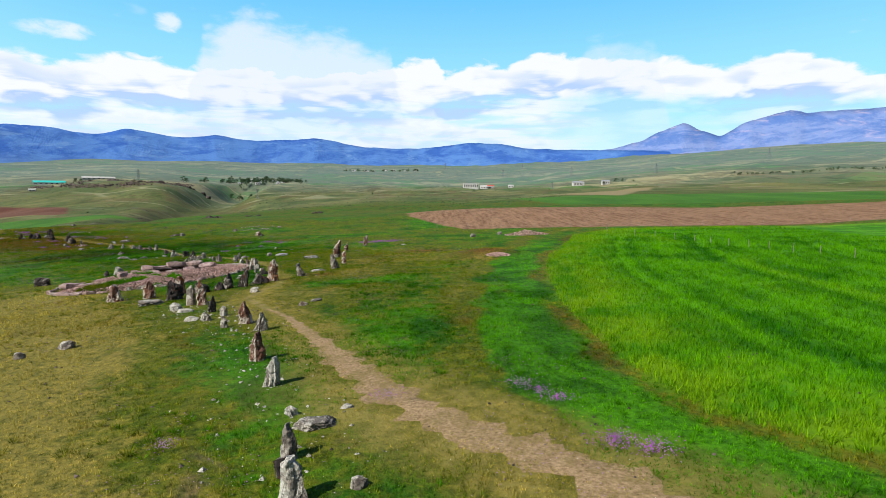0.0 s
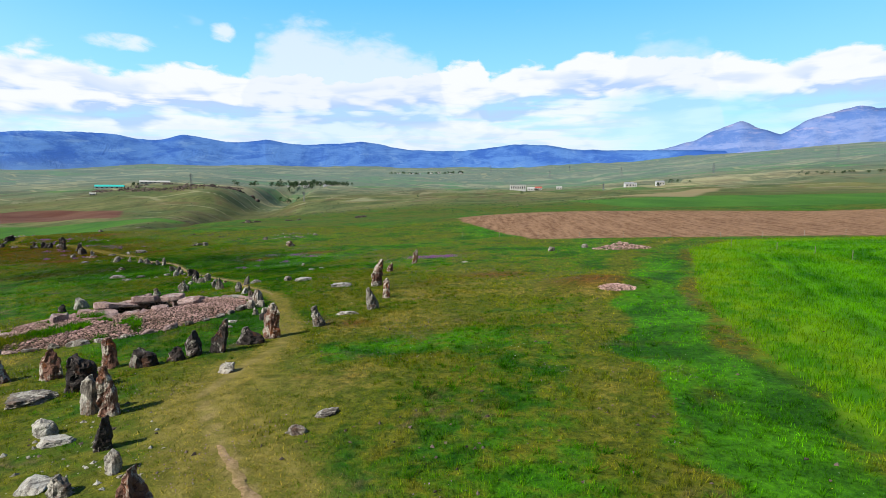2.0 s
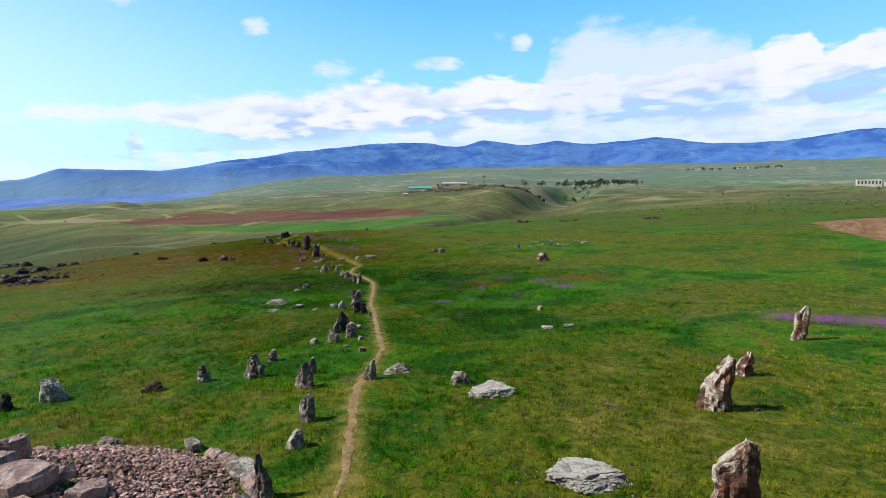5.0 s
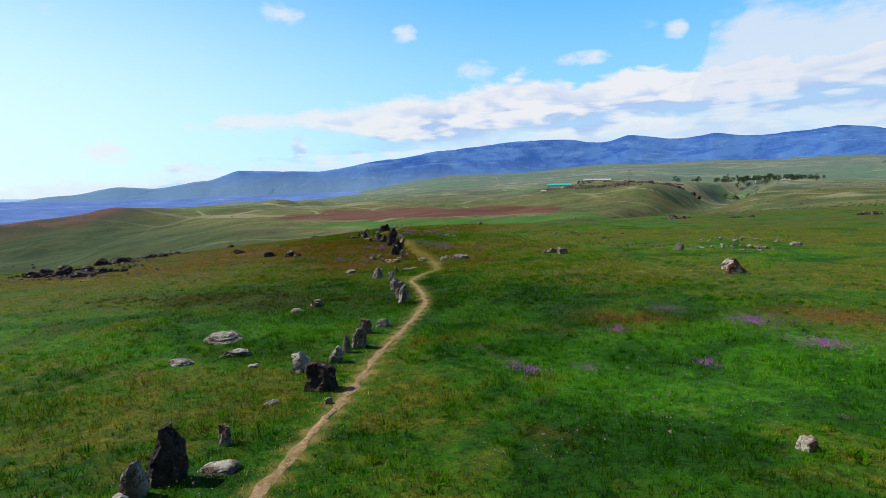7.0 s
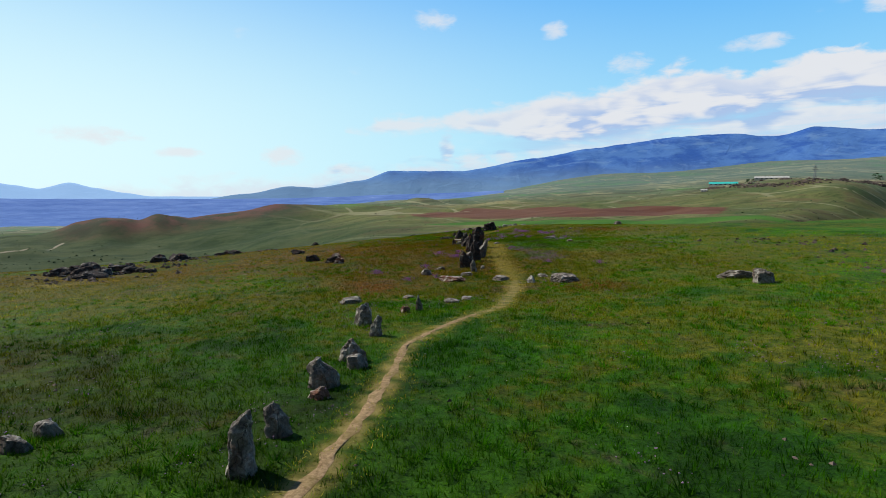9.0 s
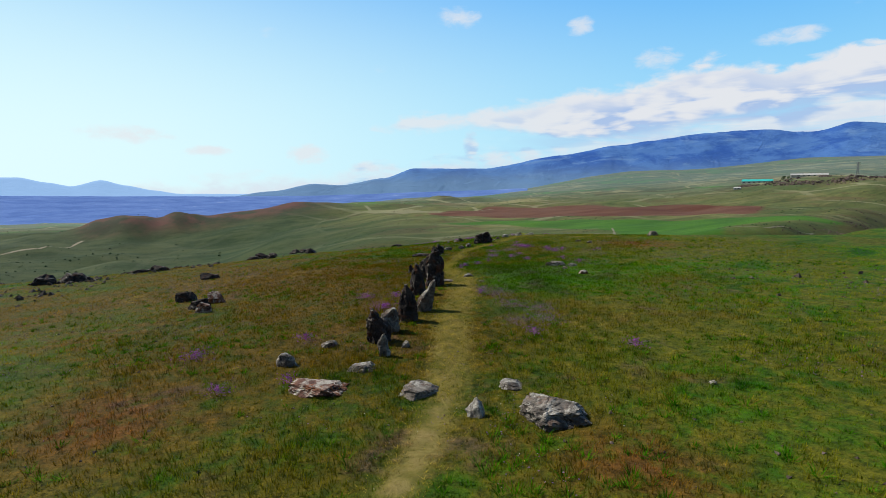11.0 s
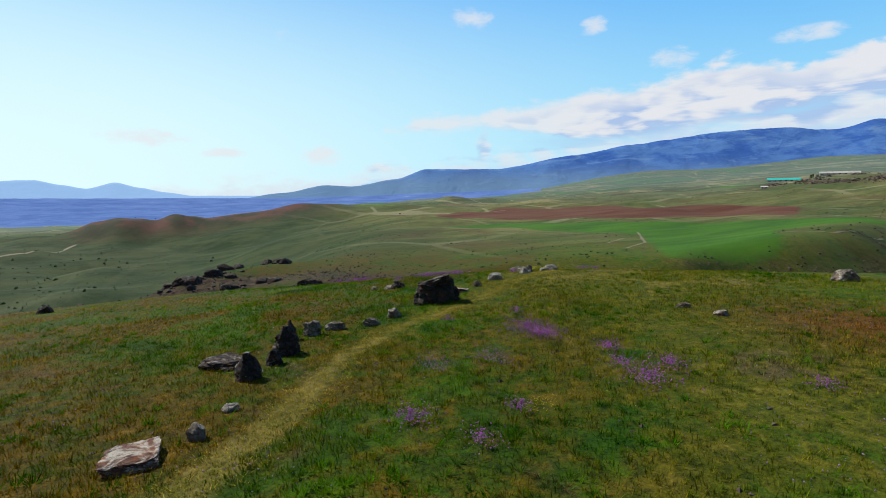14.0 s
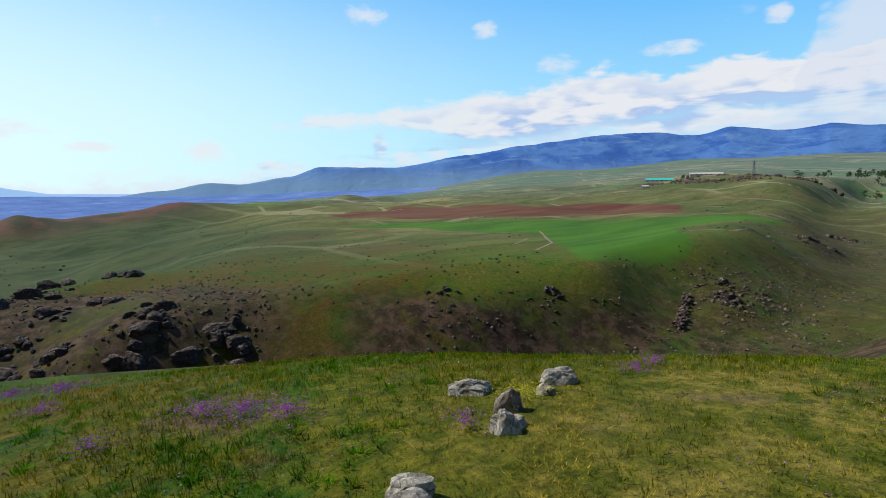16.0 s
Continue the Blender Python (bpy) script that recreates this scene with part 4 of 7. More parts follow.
def rock_mesh(rng, w, d, h, kind, fine=3):
    """A broken stone: a rough ball split along flat planes, then chipped and cracked."""
    bm = bmesh.new()
    bmesh.ops.create_icosphere(bm, subdivisions=fine, radius=1.0)
    cuts = []
    sides = rng.randint(4, 6)
    first = rng.uniform(0, 6.28)
    for i in range(sides):
        a = first + (i + rng.uniform(-0.3, 0.3)) * 6.283 / sides
        tip = rng.uniform(-0.05, 0.22) if kind == "upright" else rng.uniform(-0.1, 0.45)
        cuts.append((Vector((math.cos(a), math.sin(a), tip)).normalized(), rng.uniform(0.5, 0.82)))
    if kind == "upright":
        a = rng.choice((0.0, 3.14)) + rng.uniform(-0.7, 0.7)
        for turn, slope, k in ((0, rng.uniform(0.5, 1.5), 0.62), (3.14, rng.uniform(0.2, 1.0), 0.78), (rng.uniform(1, 2), rng.uniform(0.3, 1.1), 0.78)):
            cuts.append((Vector((math.cos(a + turn) * slope, math.sin(a + turn) * slope, 1)).normalized(), k * rng.uniform(0.9, 1.12)))
    else:
        for _ in range(2 if kind == "flat" else 4):
            tilt = 0.25 if kind == "flat" else 0.9
            cuts.append((Vector((rng.uniform(-tilt, tilt), rng.uniform(-tilt, tilt), 1)).normalized(), rng.uniform(0.45, 0.75)))
    for _ in range(4):
        cuts.append((Vector((rng.uniform(-1, 1), rng.uniform(-1, 1), rng.uniform(-0.2, 0.8))).normalized(), rng.uniform(0.7, 0.95)))
    off = Vector((rng.uniform(0, 90), rng.uniform(0, 90), rng.uniform(0, 90)))
    lean = rng.uniform(-0.16, 0.16), rng.uniform(-0.12, 0.12)
    taper = rng.uniform(0.02, 0.28) if kind == "upright" else 0.05
    for v in bm.verts:
        n = v.co.normalized()
        r = min([1.35] + [k / max(n.dot(c), 1e-3) for c, k in cuts if n.dot(c) > 0.05])
        p = n * r
        chip = noise.fractal(p * 2.6 + off, 1.0, 2.0, 4)
        split = max(0.0, 1 - abs(noise.noise(Vector((p.x * 2.2, p.y * 2.2, p.z * 0.9)) + off)) * 9)
        r *= 1 + 0.13 * chip + 0.07 * noise.fractal(p * 8.0 + off, 1.0, 2.0, 3) - 0.07 * split
        v.co = n * r
    lo, hi = [Vector([f(v.co[i] for v in bm.verts) for i in range(3)]) for f in (min, max)]
    sink = 0.5 if kind == "upright" else 0.55
    for v in bm.verts:
        p = Vector([(v.co[i] - lo[i]) / (hi[i] - lo[i]) for i in range(3)])
        up = p.z * (1 + sink) - sink
        k = 1 - taper * max(up, 0) ** 1.3
        v.co = ((p.x - 0.5) * w * 1.12 * k + lean[0] * h * max(up, 0), (p.y - 0.5) * d * 1.12 * k + lean[1] * h * max(up, 0), max(up, -0.3) * h)
    return bm


def stele_mesh(rng, w, d, h, tip, left, right, lean, thin):
    """A raised stone: many-sided section, two flanks that break at shoulders and meet at a tip, then chipped and split."""
    rows, seg = (24, 30) if h > 0.95 else (14, 20)
    first, sides = rng.uniform(0, 6.28), rng.randint(5, 6)
    facets = [(first + (i + rng.uniform(-0.28, 0.28)) * 6.283 / sides, rng.uniform(0.74, 0.95)) for i in range(sides)]
    off = Vector((rng.uniform(0, 90), rng.uniform(0, 90), rng.uniform(0, 90)))
    bm = bmesh.new()
    rings = []
    for i in range(rows + 1):
        t = -0.28 + 1.28 * i / rows
        k = max(t, 0.0)
        wob = noise.noise(Vector((t * 3.1, 0, 0)) + off), noise.noise(Vector((t * 3.1, 9, 0)) + off)
        lo = np.interp(k, [0, left, 1], [-0.5, -0.43, tip * 0.5 - 0.05]) + 0.07 * wob[0]
        hi = np.interp(k, [0, right, 1], [0.5, 0.43, tip * 0.5 + 0.05]) + 0.07 * wob[1]
        mid, half = (lo + hi) / 2, max((hi - lo) / 2, 0.03)
        deep = 0.5 * (1 - thin * k ** 1.6)
        ring = []
        for j in range(seg):
            a = j / seg * 6.28318
            r = min([1.12] + [q / max(math.cos(a - f), 1e-3) for f, q in facets if math.cos(a - f) > 0.2])
            p = Vector(((mid + half * r * math.cos(a)) * w + lean * h * k, deep * r * math.sin(a) * d, t * h))
            grain = Vector((p.x * 2.4, p.y * 2.4, p.z * 1.5)) / max(h, 0.5) ** 0.5 + off
            chip = noise.fractal(grain, 1.0, 2.0, 4) * 0.13 + noise.fractal(grain * 4.0, 1.0, 2.0, 3) * 0.05
            chip -= 0.10 * max(0.0, 1 - abs(noise.noise(Vector((grain.x * 1.6, grain.y * 1.6, grain.z * 0.5)))) * 10)
            size = min(w, d, h)
            ring.append(bm.verts.new(p + Vector((math.cos(a) * size, math.sin(a) * size, 0.4 * size * k)) * chip))
        rings.append(ring)
    for r, q in zip(rings, rings[1:]):
        for j in range(seg):
            bm.faces.new((r[j], r[(j + 1) % seg], q[(j + 1) % seg], q[j]))
    bm.faces.new(rings[-1])
    bmesh.ops.triangulate(bm, faces=bm.faces[:])
    return bm


STONES = {"upright": ("standing_stone", "standing stone", "rows of standing stones"), "flat": ("stone_slab", "fallen slab", "slabs lying in the grass"),
          "boulder": ("boulder", "boulder", "boulders in the grass")}
WORDS = {"grey": "weathered grey {} with pale lichen in the grass", "dark": "dark shaded basalt {} beside the footpath", "red": "red-brown {} with white and orange lichen",
         "pale": "pale lichen-covered {} in the meadow"}
stone_count = [0]


def stone(x, y, w, d, h, turn, kind, tone, form=None):
    """form: tip along the width (-1 to 1), heights of the two shoulders (0 to 1) and the lean."""
    stone_count[0] += 1
    rng = random.Random(stone_count[0])
    name, noun, group = STONES[kind]
    if kind == "upright":
        tip, left, right, lean = form or (rng.uniform(-0.55, 0.55), rng.uniform(0.35, 0.9), rng.uniform(0.35, 0.9), rng.uniform(-0.12, 0.12))
        mesh = stele_mesh(rng, w, d, h, tip, left, right, lean, rng.uniform(0.25, 0.6))
    else:
        mesh = rock_mesh(rng, w, d, h, kind, 5 if w > 1.4 else 4 if h > 0.5 or w > 0.9 else 3)
    ob = part(name, mesh, ROCK[tone])
    ob.matrix_world = pose(x, y, ground_at(x, y) - 0.02, 0, 0, turn + (0 if form else rng.uniform(-12, 12)))
    return tagged(ob, WORDS[tone].format(noun), "standing stone" if kind == "upright" else "stone", group)


stone(-3.4, 11.6, 0.60, 0.50, 1.03, 0, "upright", "pale", (-0.10, 0.85, 0.70, -0.05))
stone(-4.0, 12.7, 0.46, 0.35, 0.51, 0, "upright", "dark")
stone(-4.1, 13.6, 0.52, 0.39, 1.00, 0, "upright", "grey")
stone(-3.9, 15.6, 1.18, 0.88, 0.26, 0, "flat", "grey")
stone(-4.9, 16.5, 0.45, 0.34, 0.35, 0, "boulder", "pale")
stone(-3.2, 17.0, 0.43, 0.37, 0.12, 0, "flat", "grey")
stone(-2.0, 12.1, 0.43, 0.32, 0.26, 0, "boulder", "grey")
stone(-6.4, 19.3, 0.62, 0.50, 1.10, 0, "upright", "pale", (0.05, 0.66, 0.74, 0.06))
stone(-8.1, 22.4, 0.70, 0.53, 1.27, 0, "upright", "red")
stone(-18.7, 25.6, 0.77, 0.66, 0.41, 0, "boulder", "grey")
stone(-19.8, 24.2, 0.47, 0.40, 0.33, 0, "boulder", "grey")
stone(-9.7, 27.5, 0.80, 0.60, 0.98, 4, "upright", "grey", (0.10, 0.30, 0.45, 0.05))
stone(-11.0, 29.2, 0.82, 0.58, 1.28, 4, "upright", "red", (-0.25, 0.62, 0.35, -0.04))
stone(-12.0, 28.4, 0.47, 0.35, 0.65, 4, "upright", "grey")
stone(-14.8, 30.6, 0.80, 0.94, 0.18, 4, "flat", "pale")
stone(-13.8, 30.2, 0.67, 0.48, 0.51, 4, "upright", "grey")
stone(-13.2, 31.3, 0.56, 0.42, 0.62, 4, "upright", "grey")
stone(-14.5, 32.6, 0.62, 0.46, 1.00, 4, "upright", "dark", (0.15, 0.45, 0.60, 0.08))
stone(-16.3, 35.2, 0.85, 0.63, 1.72, 4, "upright", "red", (-0.20, 0.55, 0.45, 0.02))
stone(-17.1, 35.4, 0.66, 0.50, 1.36, 4, "upright", "grey", (0.05, 0.82, 0.80, 0.05))
stone(-19.6, 38.0, 1.28, 0.96, 1.40, 4, "upright", "dark")
stone(-20.6, 41.0, 0.72, 0.52, 1.42, 4, "upright", "red", (0.0, 0.85, 0.78, 0.0))
stone(-22.3, 39.7, 0.98, 0.62, 1.36, 4, "upright", "red", (0.05, 0.60, 0.66, 0.0))
stone(-24.8, 39.4, 1.30, 0.80, 1.30, 4, "upright", "red", (0.0, 0.22, 0.35, 0.0))
stone(-20.6, 36.8, 1.68, 1.67, 0.30, 4, "flat", "grey")
stone(-17.2, 33.6, 0.75, 0.50, 0.55, 4, "boulder", "pale")
stone(-16.3, 33.0, 0.98, 0.71, 0.22, 4, "flat", "pale")
stone(-18.9, 41.0, 1.31, 0.68, 0.84, 4, "upright", "dark")
stone(-17.9, 41.8, 0.84, 0.56, 0.65, 4, "upright", "dark")
stone(-17.5, 42.7, 0.90, 0.67, 1.22, 4, "upright", "dark")
stone(-16.5, 43.0, 0.86, 0.60, 1.66, 8, "upright", "dark", (0.45, 0.40, 0.88, 0.16))
stone(-15.6, 44.5, 1.29, 0.70, 0.88, 4, "upright", "dark")
stone(-9.1, 33.7, 0.62, 0.52, 0.28, 4, "boulder", "grey")
stone(-8.6, 35.1, 0.70, 0.60, 0.18, 4, "boulder", "grey")
stone(-14.3, 39.7, 0.63, 0.54, 0.41, 4, "boulder", "grey")
stone(-13.1, 48.3, 0.92, 0.66, 1.16, 8, "upright", "grey", (-0.45, 0.90, 0.25, -0.05))
stone(-35.8, 58.1, 1.07, 0.73, 0.92, 22, "boulder", "pale")
stone(-36.3, 56.7, 0.63, 0.47, 0.67, 22, "upright", "dark")
stone(-32.9, 60.5, 0.89, 0.42, 0.42, 22, "boulder", "dark")
stone(-32.1, 62.2, 0.69, 0.52, 0.70, 22, "upright", "grey")
stone(-30.4, 63.4, 0.89, 0.67, 1.01, 22, "upright", "grey")
stone(-26.9, 63.1, 0.74, 0.56, 0.98, 22, "upright", "grey")
stone(-21.3, 57.1, 0.49, 0.37, 1.04, 22, "upright", "grey")
stone(-19.6, 54.8, 0.67, 0.51, 1.13, 22, "upright", "grey")
stone(-19.7, 53.7, 0.57, 0.49, 0.60, 22, "boulder", "grey")
stone(-25.3, 64.9, 0.54, 0.40, 0.83, 22, "upright", "grey")
stone(-25.0, 66.3, 1.17, 1.16, 0.26, 22, "flat", "grey")
stone(-21.8, 65.9, 0.79, 0.67, 0.51, 22, "boulder", "grey")
stone(-20.2, 65.4, 1.45, 1.30, 0.30, 22, "flat", "pale")
stone(-15.5, 61.5, 1.83, 1.42, 0.30, 22, "flat", "pale")
stone(-11.9, 79.4, 0.70, 0.46, 1.66, 28, "upright", "red", (0.25, 0.75, 0.92, 0.10))
stone(-13.4, 72.2, 0.65, 0.49, 0.91, 22, "upright", "red")
stone(-13.8, 67.8, 1.00, 0.70, 1.68, 28, "upright", "red", (0.45, 0.55, 0.94, 0.10))
stone(-12.6, 61.6, 1.02, 0.66, 1.62, 28, "upright", "red", (0.30, 0.66, 0.92, 0.05))
stone(-10.8, 56.6, 0.50, 0.42, 1.28, 28, "upright", "red", (0.3, 0.80, 0.95, 0.04))
stone(-10.9, 52.8, 0.92, 0.44, 1.46, 28, "upright", "grey", (-0.50, 0.92, 0.30, -0.06))
stone(-12.2, 51.3, 1.45, 0.36, 0.22, 10, "flat", "pale")
stone(-14.8, 45.7, 0.92, 0.62, 1.86, 8, "upright", "red", (0.05, 0.66, 0.74, 0.0))
stone(-39.8, 52.2, 1.58, 0.70, 0.88, 22, "upright", "dark")
stone(-6.0, 78.8, 0.66, 0.79, 0.14, 22, "flat", "pale")
stone(4.6, 87.6, 0.96, 0.82, 0.58, 22, "boulder", "grey")
stone(9.3, 90.6, 0.88, 0.75, 0.50, 22, "boulder", "grey")
stone(-34.4, 72.2, 0.98, 0.62, 1.14, 46, "upright", "dark", (0.05, 0.50, 0.72, 0.04))
stone(-34.1, 71.6, 0.51, 0.39, 0.71, 44, "upright", "grey")
stone(-32.4, 71.0, 0.70, 0.58, 0.82, 46, "upright", "grey", (0.0, 0.78, 0.82, 0.08))
stone(-33.2, 70.5, 0.56, 0.42, 0.52, 44, "upright", "grey")
stone(-35.4, 73.7, 0.40, 0.30, 0.50, 44, "upright", "grey")
stone(-34.1, 73.1, 0.86, 0.65, 0.19, 44, "flat", "grey")
stone(-31.3, 70.7, 0.33, 0.25, 0.25, 44, "boulder", "pale")
stone(-32.1, 65.6, 0.51, 0.38, 0.56, 44, "upright", "grey")
stone(-29.2, 68.6, 0.36, 0.27, 0.25, 44, "boulder", "red")
stone(-30.8, 69.1, 0.32, 0.36, 0.12, 44, "flat", "grey")
stone(-37.8, 77.4, 1.14, 0.76, 0.90, 52, "upright", "dark", (-0.20, 0.88, 0.78, 0.0))
stone(-40.0, 77.8, 0.66, 0.56, 0.78, 52, "upright", "pale", (-0.10, 0.60, 0.60, 0.0))
stone(-47.0, 77.4, 1.68, 1.79, 0.30, 44, "flat", "grey")
stone(-43.9, 76.9, 1.14, 0.73, 0.25, 44, "flat", "grey")
stone(-44.1, 74.9, 0.95, 0.76, 0.21, 44, "flat", "grey")
stone(-50.7, 82.6, 0.75, 0.90, 0.17, 44, "flat", "grey")
stone(-37.4, 107.9, 1.54, 0.60, 0.72, 44, "upright", "red")
stone(-26.2, 82.4, 0.43, 0.32, 0.35, 44, "boulder", "red")
stone(-23.4, 77.2, 0.60, 0.62, 0.13, 44, "flat", "pale")
stone(-22.5, 78.1, 0.60, 0.38, 0.13, 44, "flat", "pale")
stone(-58.2, 114.7, 1.93, 1.64, 0.46, 44, "boulder", "grey")
stone(-47.7, 121.0, 0.96, 0.82, 0.61, 44, "boulder", "grey")
stone(-39.4, 78.4, 0.55, 0.35, 0.30, 52, "boulder", "grey")
stone(-40.3, 79.3, 0.60, 0.45, 0.61, 52, "upright", "grey")
stone(-41.3, 80.3, 0.36, 0.27, 0.70, 52, "upright", "grey")
stone(-41.6, 81.1, 0.69, 0.52, 0.82, 52, "upright", "grey")
stone(-43.5, 82.6, 0.65, 0.49, 0.69, 52, "upright", "grey")
stone(-44.0, 83.9, 0.63, 0.40, 0.39, 52, "boulder", "grey")
stone(-37.5, 75.7, 0.44, 0.43, 0.12, 52, "flat", "grey")
stone(-36.4, 76.9, 0.24, 0.20, 0.20, 52, "boulder", "grey")
stone(-41.8, 76.8, 0.44, 0.30, 0.12, 52, "flat", "grey")
stone(-39.6, 127.6, 1.13, 0.96, 0.42, 52, "boulder", "grey")
stone(-47.9, 87.9, 0.54, 0.50, 1.12, 65, "upright", "grey", (0.25, 0.80, 0.85, 0.05))
stone(-49.3, 88.7, 0.59, 0.45, 0.68, 64, "upright", "grey")
stone(-51.0, 89.9, 0.54, 0.36, 0.32, 64, "boulder", "red")
stone(-51.8, 90.2, 0.78, 0.59, 0.76, 64, "upright", "grey")
stone(-53.7, 91.5, 0.91, 0.59, 0.69, 64, "upright", "grey")
stone(-52.9, 91.4, 0.56, 0.42, 0.43, 64, "boulder", "grey")
stone(-56.6, 93.1, 0.49, 0.36, 0.76, 64, "upright", "grey")
stone(-60.7, 96.5, 0.41, 0.31, 0.73, 64, "upright", "grey")
stone(-60.5, 95.7, 0.45, 0.34, 0.33, 64, "boulder", "red")
stone(-51.7, 84.4, 0.64, 0.40, 0.39, 64, "boulder", "grey")
stone(-51.1, 84.0, 0.65, 0.37, 0.34, 64, "boulder", "grey")
stone(-68.7, 105.7, 1.18, 1.42, 0.26, 64, "flat", "grey")
stone(-66.2, 106.4, 0.50, 0.37, 0.48, 64, "boulder", "pale")
stone(-67.6, 108.3, 0.75, 0.89, 0.16, 64, "flat", "grey")
stone(-64.9, 108.0, 1.72, 1.46, 0.55, 64, "boulder", "grey")
stone(-62.4, 99.0, 0.84, 1.01, 0.19, 64, "flat", "grey")
stone(-63.0, 100.2, 0.73, 0.88, 0.16, 64, "flat", "grey")
stone(-64.8, 94.4, 1.13, 1.22, 0.25, 64, "flat", "grey")
stone(-56.1, 113.8, 1.06, 0.90, 0.72, 64, "boulder", "grey")
stone(-86.0, 99.2, 1.02, 0.52, 0.59, 64, "upright", "red")
stone(-65.0, 97.7, 0.69, 0.83, 0.15, 64, "flat", "grey")
stone(-72.5, 105.7, 0.49, 0.36, 0.85, 68, "upright", "grey")
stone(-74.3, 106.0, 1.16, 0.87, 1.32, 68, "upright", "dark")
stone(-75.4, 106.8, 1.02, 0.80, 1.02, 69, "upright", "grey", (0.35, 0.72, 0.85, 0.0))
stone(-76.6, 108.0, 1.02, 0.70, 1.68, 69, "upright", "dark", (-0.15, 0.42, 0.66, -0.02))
stone(-73.0, 106.7, 0.28, 0.21, 0.29, 68, "boulder", "pale")
stone(-70.2, 102.9, 1.74, 1.25, 0.30, 68, "flat", "red")
stone(-73.2, 102.3, 0.75, 0.63, 0.47, 68, "boulder", "grey")
stone(-74.7, 104.1, 0.68, 0.58, 0.28, 68, "boulder", "grey")
stone(-87.5, 98.9, 1.38, 0.56, 0.66, 68, "upright", "dark")
stone(-71.4, 104.6, 0.98, 0.69, 0.22, 68, "flat", "grey")
stone(-64.4, 113.0, 0.21, 0.18, 0.12, 68, "boulder", "grey")
stone(-77.9, 109.1, 1.05, 0.62, 1.52, 69, "upright", "grey", (0.55, 0.20, 0.82, 0.22))
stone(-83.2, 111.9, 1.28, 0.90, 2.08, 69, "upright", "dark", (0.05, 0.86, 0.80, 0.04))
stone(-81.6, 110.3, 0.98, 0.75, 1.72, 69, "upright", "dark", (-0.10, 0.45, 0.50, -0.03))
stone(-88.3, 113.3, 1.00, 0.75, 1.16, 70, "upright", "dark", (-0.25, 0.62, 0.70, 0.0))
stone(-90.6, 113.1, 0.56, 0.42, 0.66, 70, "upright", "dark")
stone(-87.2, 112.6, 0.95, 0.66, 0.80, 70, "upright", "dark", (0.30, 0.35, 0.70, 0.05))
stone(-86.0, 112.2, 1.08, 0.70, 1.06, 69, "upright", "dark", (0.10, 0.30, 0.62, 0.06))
stone(-84.8, 112.8, 0.83, 0.57, 0.66, 70, "upright", "grey")
stone(-91.3, 114.9, 0.42, 0.36, 0.66, 70, "upright", "grey", (0.3, 0.4, 0.7, 0.1))
stone(-83.7, 113.0, 0.72, 0.50, 0.16, 70, "flat", "grey")
stone(-86.0, 122.5, 1.50, 0.85, 0.32, 70, "flat", "grey")
stone(-85.2, 123.3, 0.60, 0.50, 0.26, 70, "boulder", "pale")
stone(-83.8, 121.7, 0.39, 0.33, 0.19, 70, "boulder", "grey")
stone(-81.0, 121.1, 0.58, 0.33, 0.27, 70, "boulder", "red")
stone(-84.5, 114.8, 0.60, 0.51, 0.18, 70, "boulder", "grey")
stone(-82.0, 114.5, 0.31, 0.26, 0.12, 70, "boulder", "grey")
stone(-92.1, 115.3, 0.66, 0.52, 1.28, 69, "upright", "dark", (0.0, 0.5, 0.6, 0.0))
stone(-90.3, 113.8, 1.00, 0.60, 0.36, 69, "flat", "grey")
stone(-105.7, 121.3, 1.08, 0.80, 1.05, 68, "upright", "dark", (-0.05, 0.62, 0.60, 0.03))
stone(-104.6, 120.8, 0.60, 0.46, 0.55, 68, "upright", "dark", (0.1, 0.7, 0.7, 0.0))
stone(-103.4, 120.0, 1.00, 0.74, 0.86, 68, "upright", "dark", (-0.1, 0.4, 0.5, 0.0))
stone(-100.7, 119.5, 0.44, 0.38, 0.23, 69, "boulder", "grey")
stone(-98.5, 117.6, 1.26, 1.37, 0.28, 68, "flat", "red")
stone(-99.1, 118.8, 0.42, 0.32, 0.41, 68, "boulder", "grey")
stone(-108.0, 122.5, 0.80, 0.55, 0.63, 68, "upright", "grey")
stone(-108.3, 123.5, 0.83, 0.39, 0.37, 68, "boulder", "grey")
stone(-103.8, 148.7, 1.20, 1.02, 0.63, 68, "boulder", "grey")
stone(-116.9, 128.4, 0.84, 1.01, 0.19, 68, "flat", "grey")
stone(-104.0, 120.2, 0.59, 0.54, 0.13, 67, "flat", "red")
stone(-107.9, 121.6, 0.62, 0.46, 0.82, 68, "upright", "dark", (0.0, 0.4, 0.5, 0.05))
stone(-107.8, 125.0, 0.73, 0.40, 0.38, 67, "boulder", "grey")
stone(-108.6, 126.2, 0.58, 0.43, 0.44, 67, "boulder", "grey")
stone(-102.8, 136.9, 0.66, 0.31, 0.25, 67, "boulder", "grey")
stone(-101.2, 137.2, 0.64, 0.54, 0.23, 67, "boulder", "grey")
stone(-105.6, 119.3, 1.84, 1.50, 0.30, 67, "flat", "dark")
stone(-110.1, 128.7, 2.08, 1.15, 1.36, 67, "upright", "dark", (0.48, 0.74, 0.86, 0.0))
stone(-112.0, 130.1, 2.02, 1.21, 0.30, 64, "flat", "red")
stone(-112.3, 131.9, 0.40, 0.34, 0.33, 64, "boulder", "grey")
stone(-113.6, 133.7, 0.83, 0.42, 0.42, 64, "boulder", "pale")
stone(-115.1, 136.7, 0.56, 0.47, 0.21, 64, "boulder", "pale")
stone(-116.3, 128.6, 0.94, 0.47, 0.50, 64, "upright", "dark")
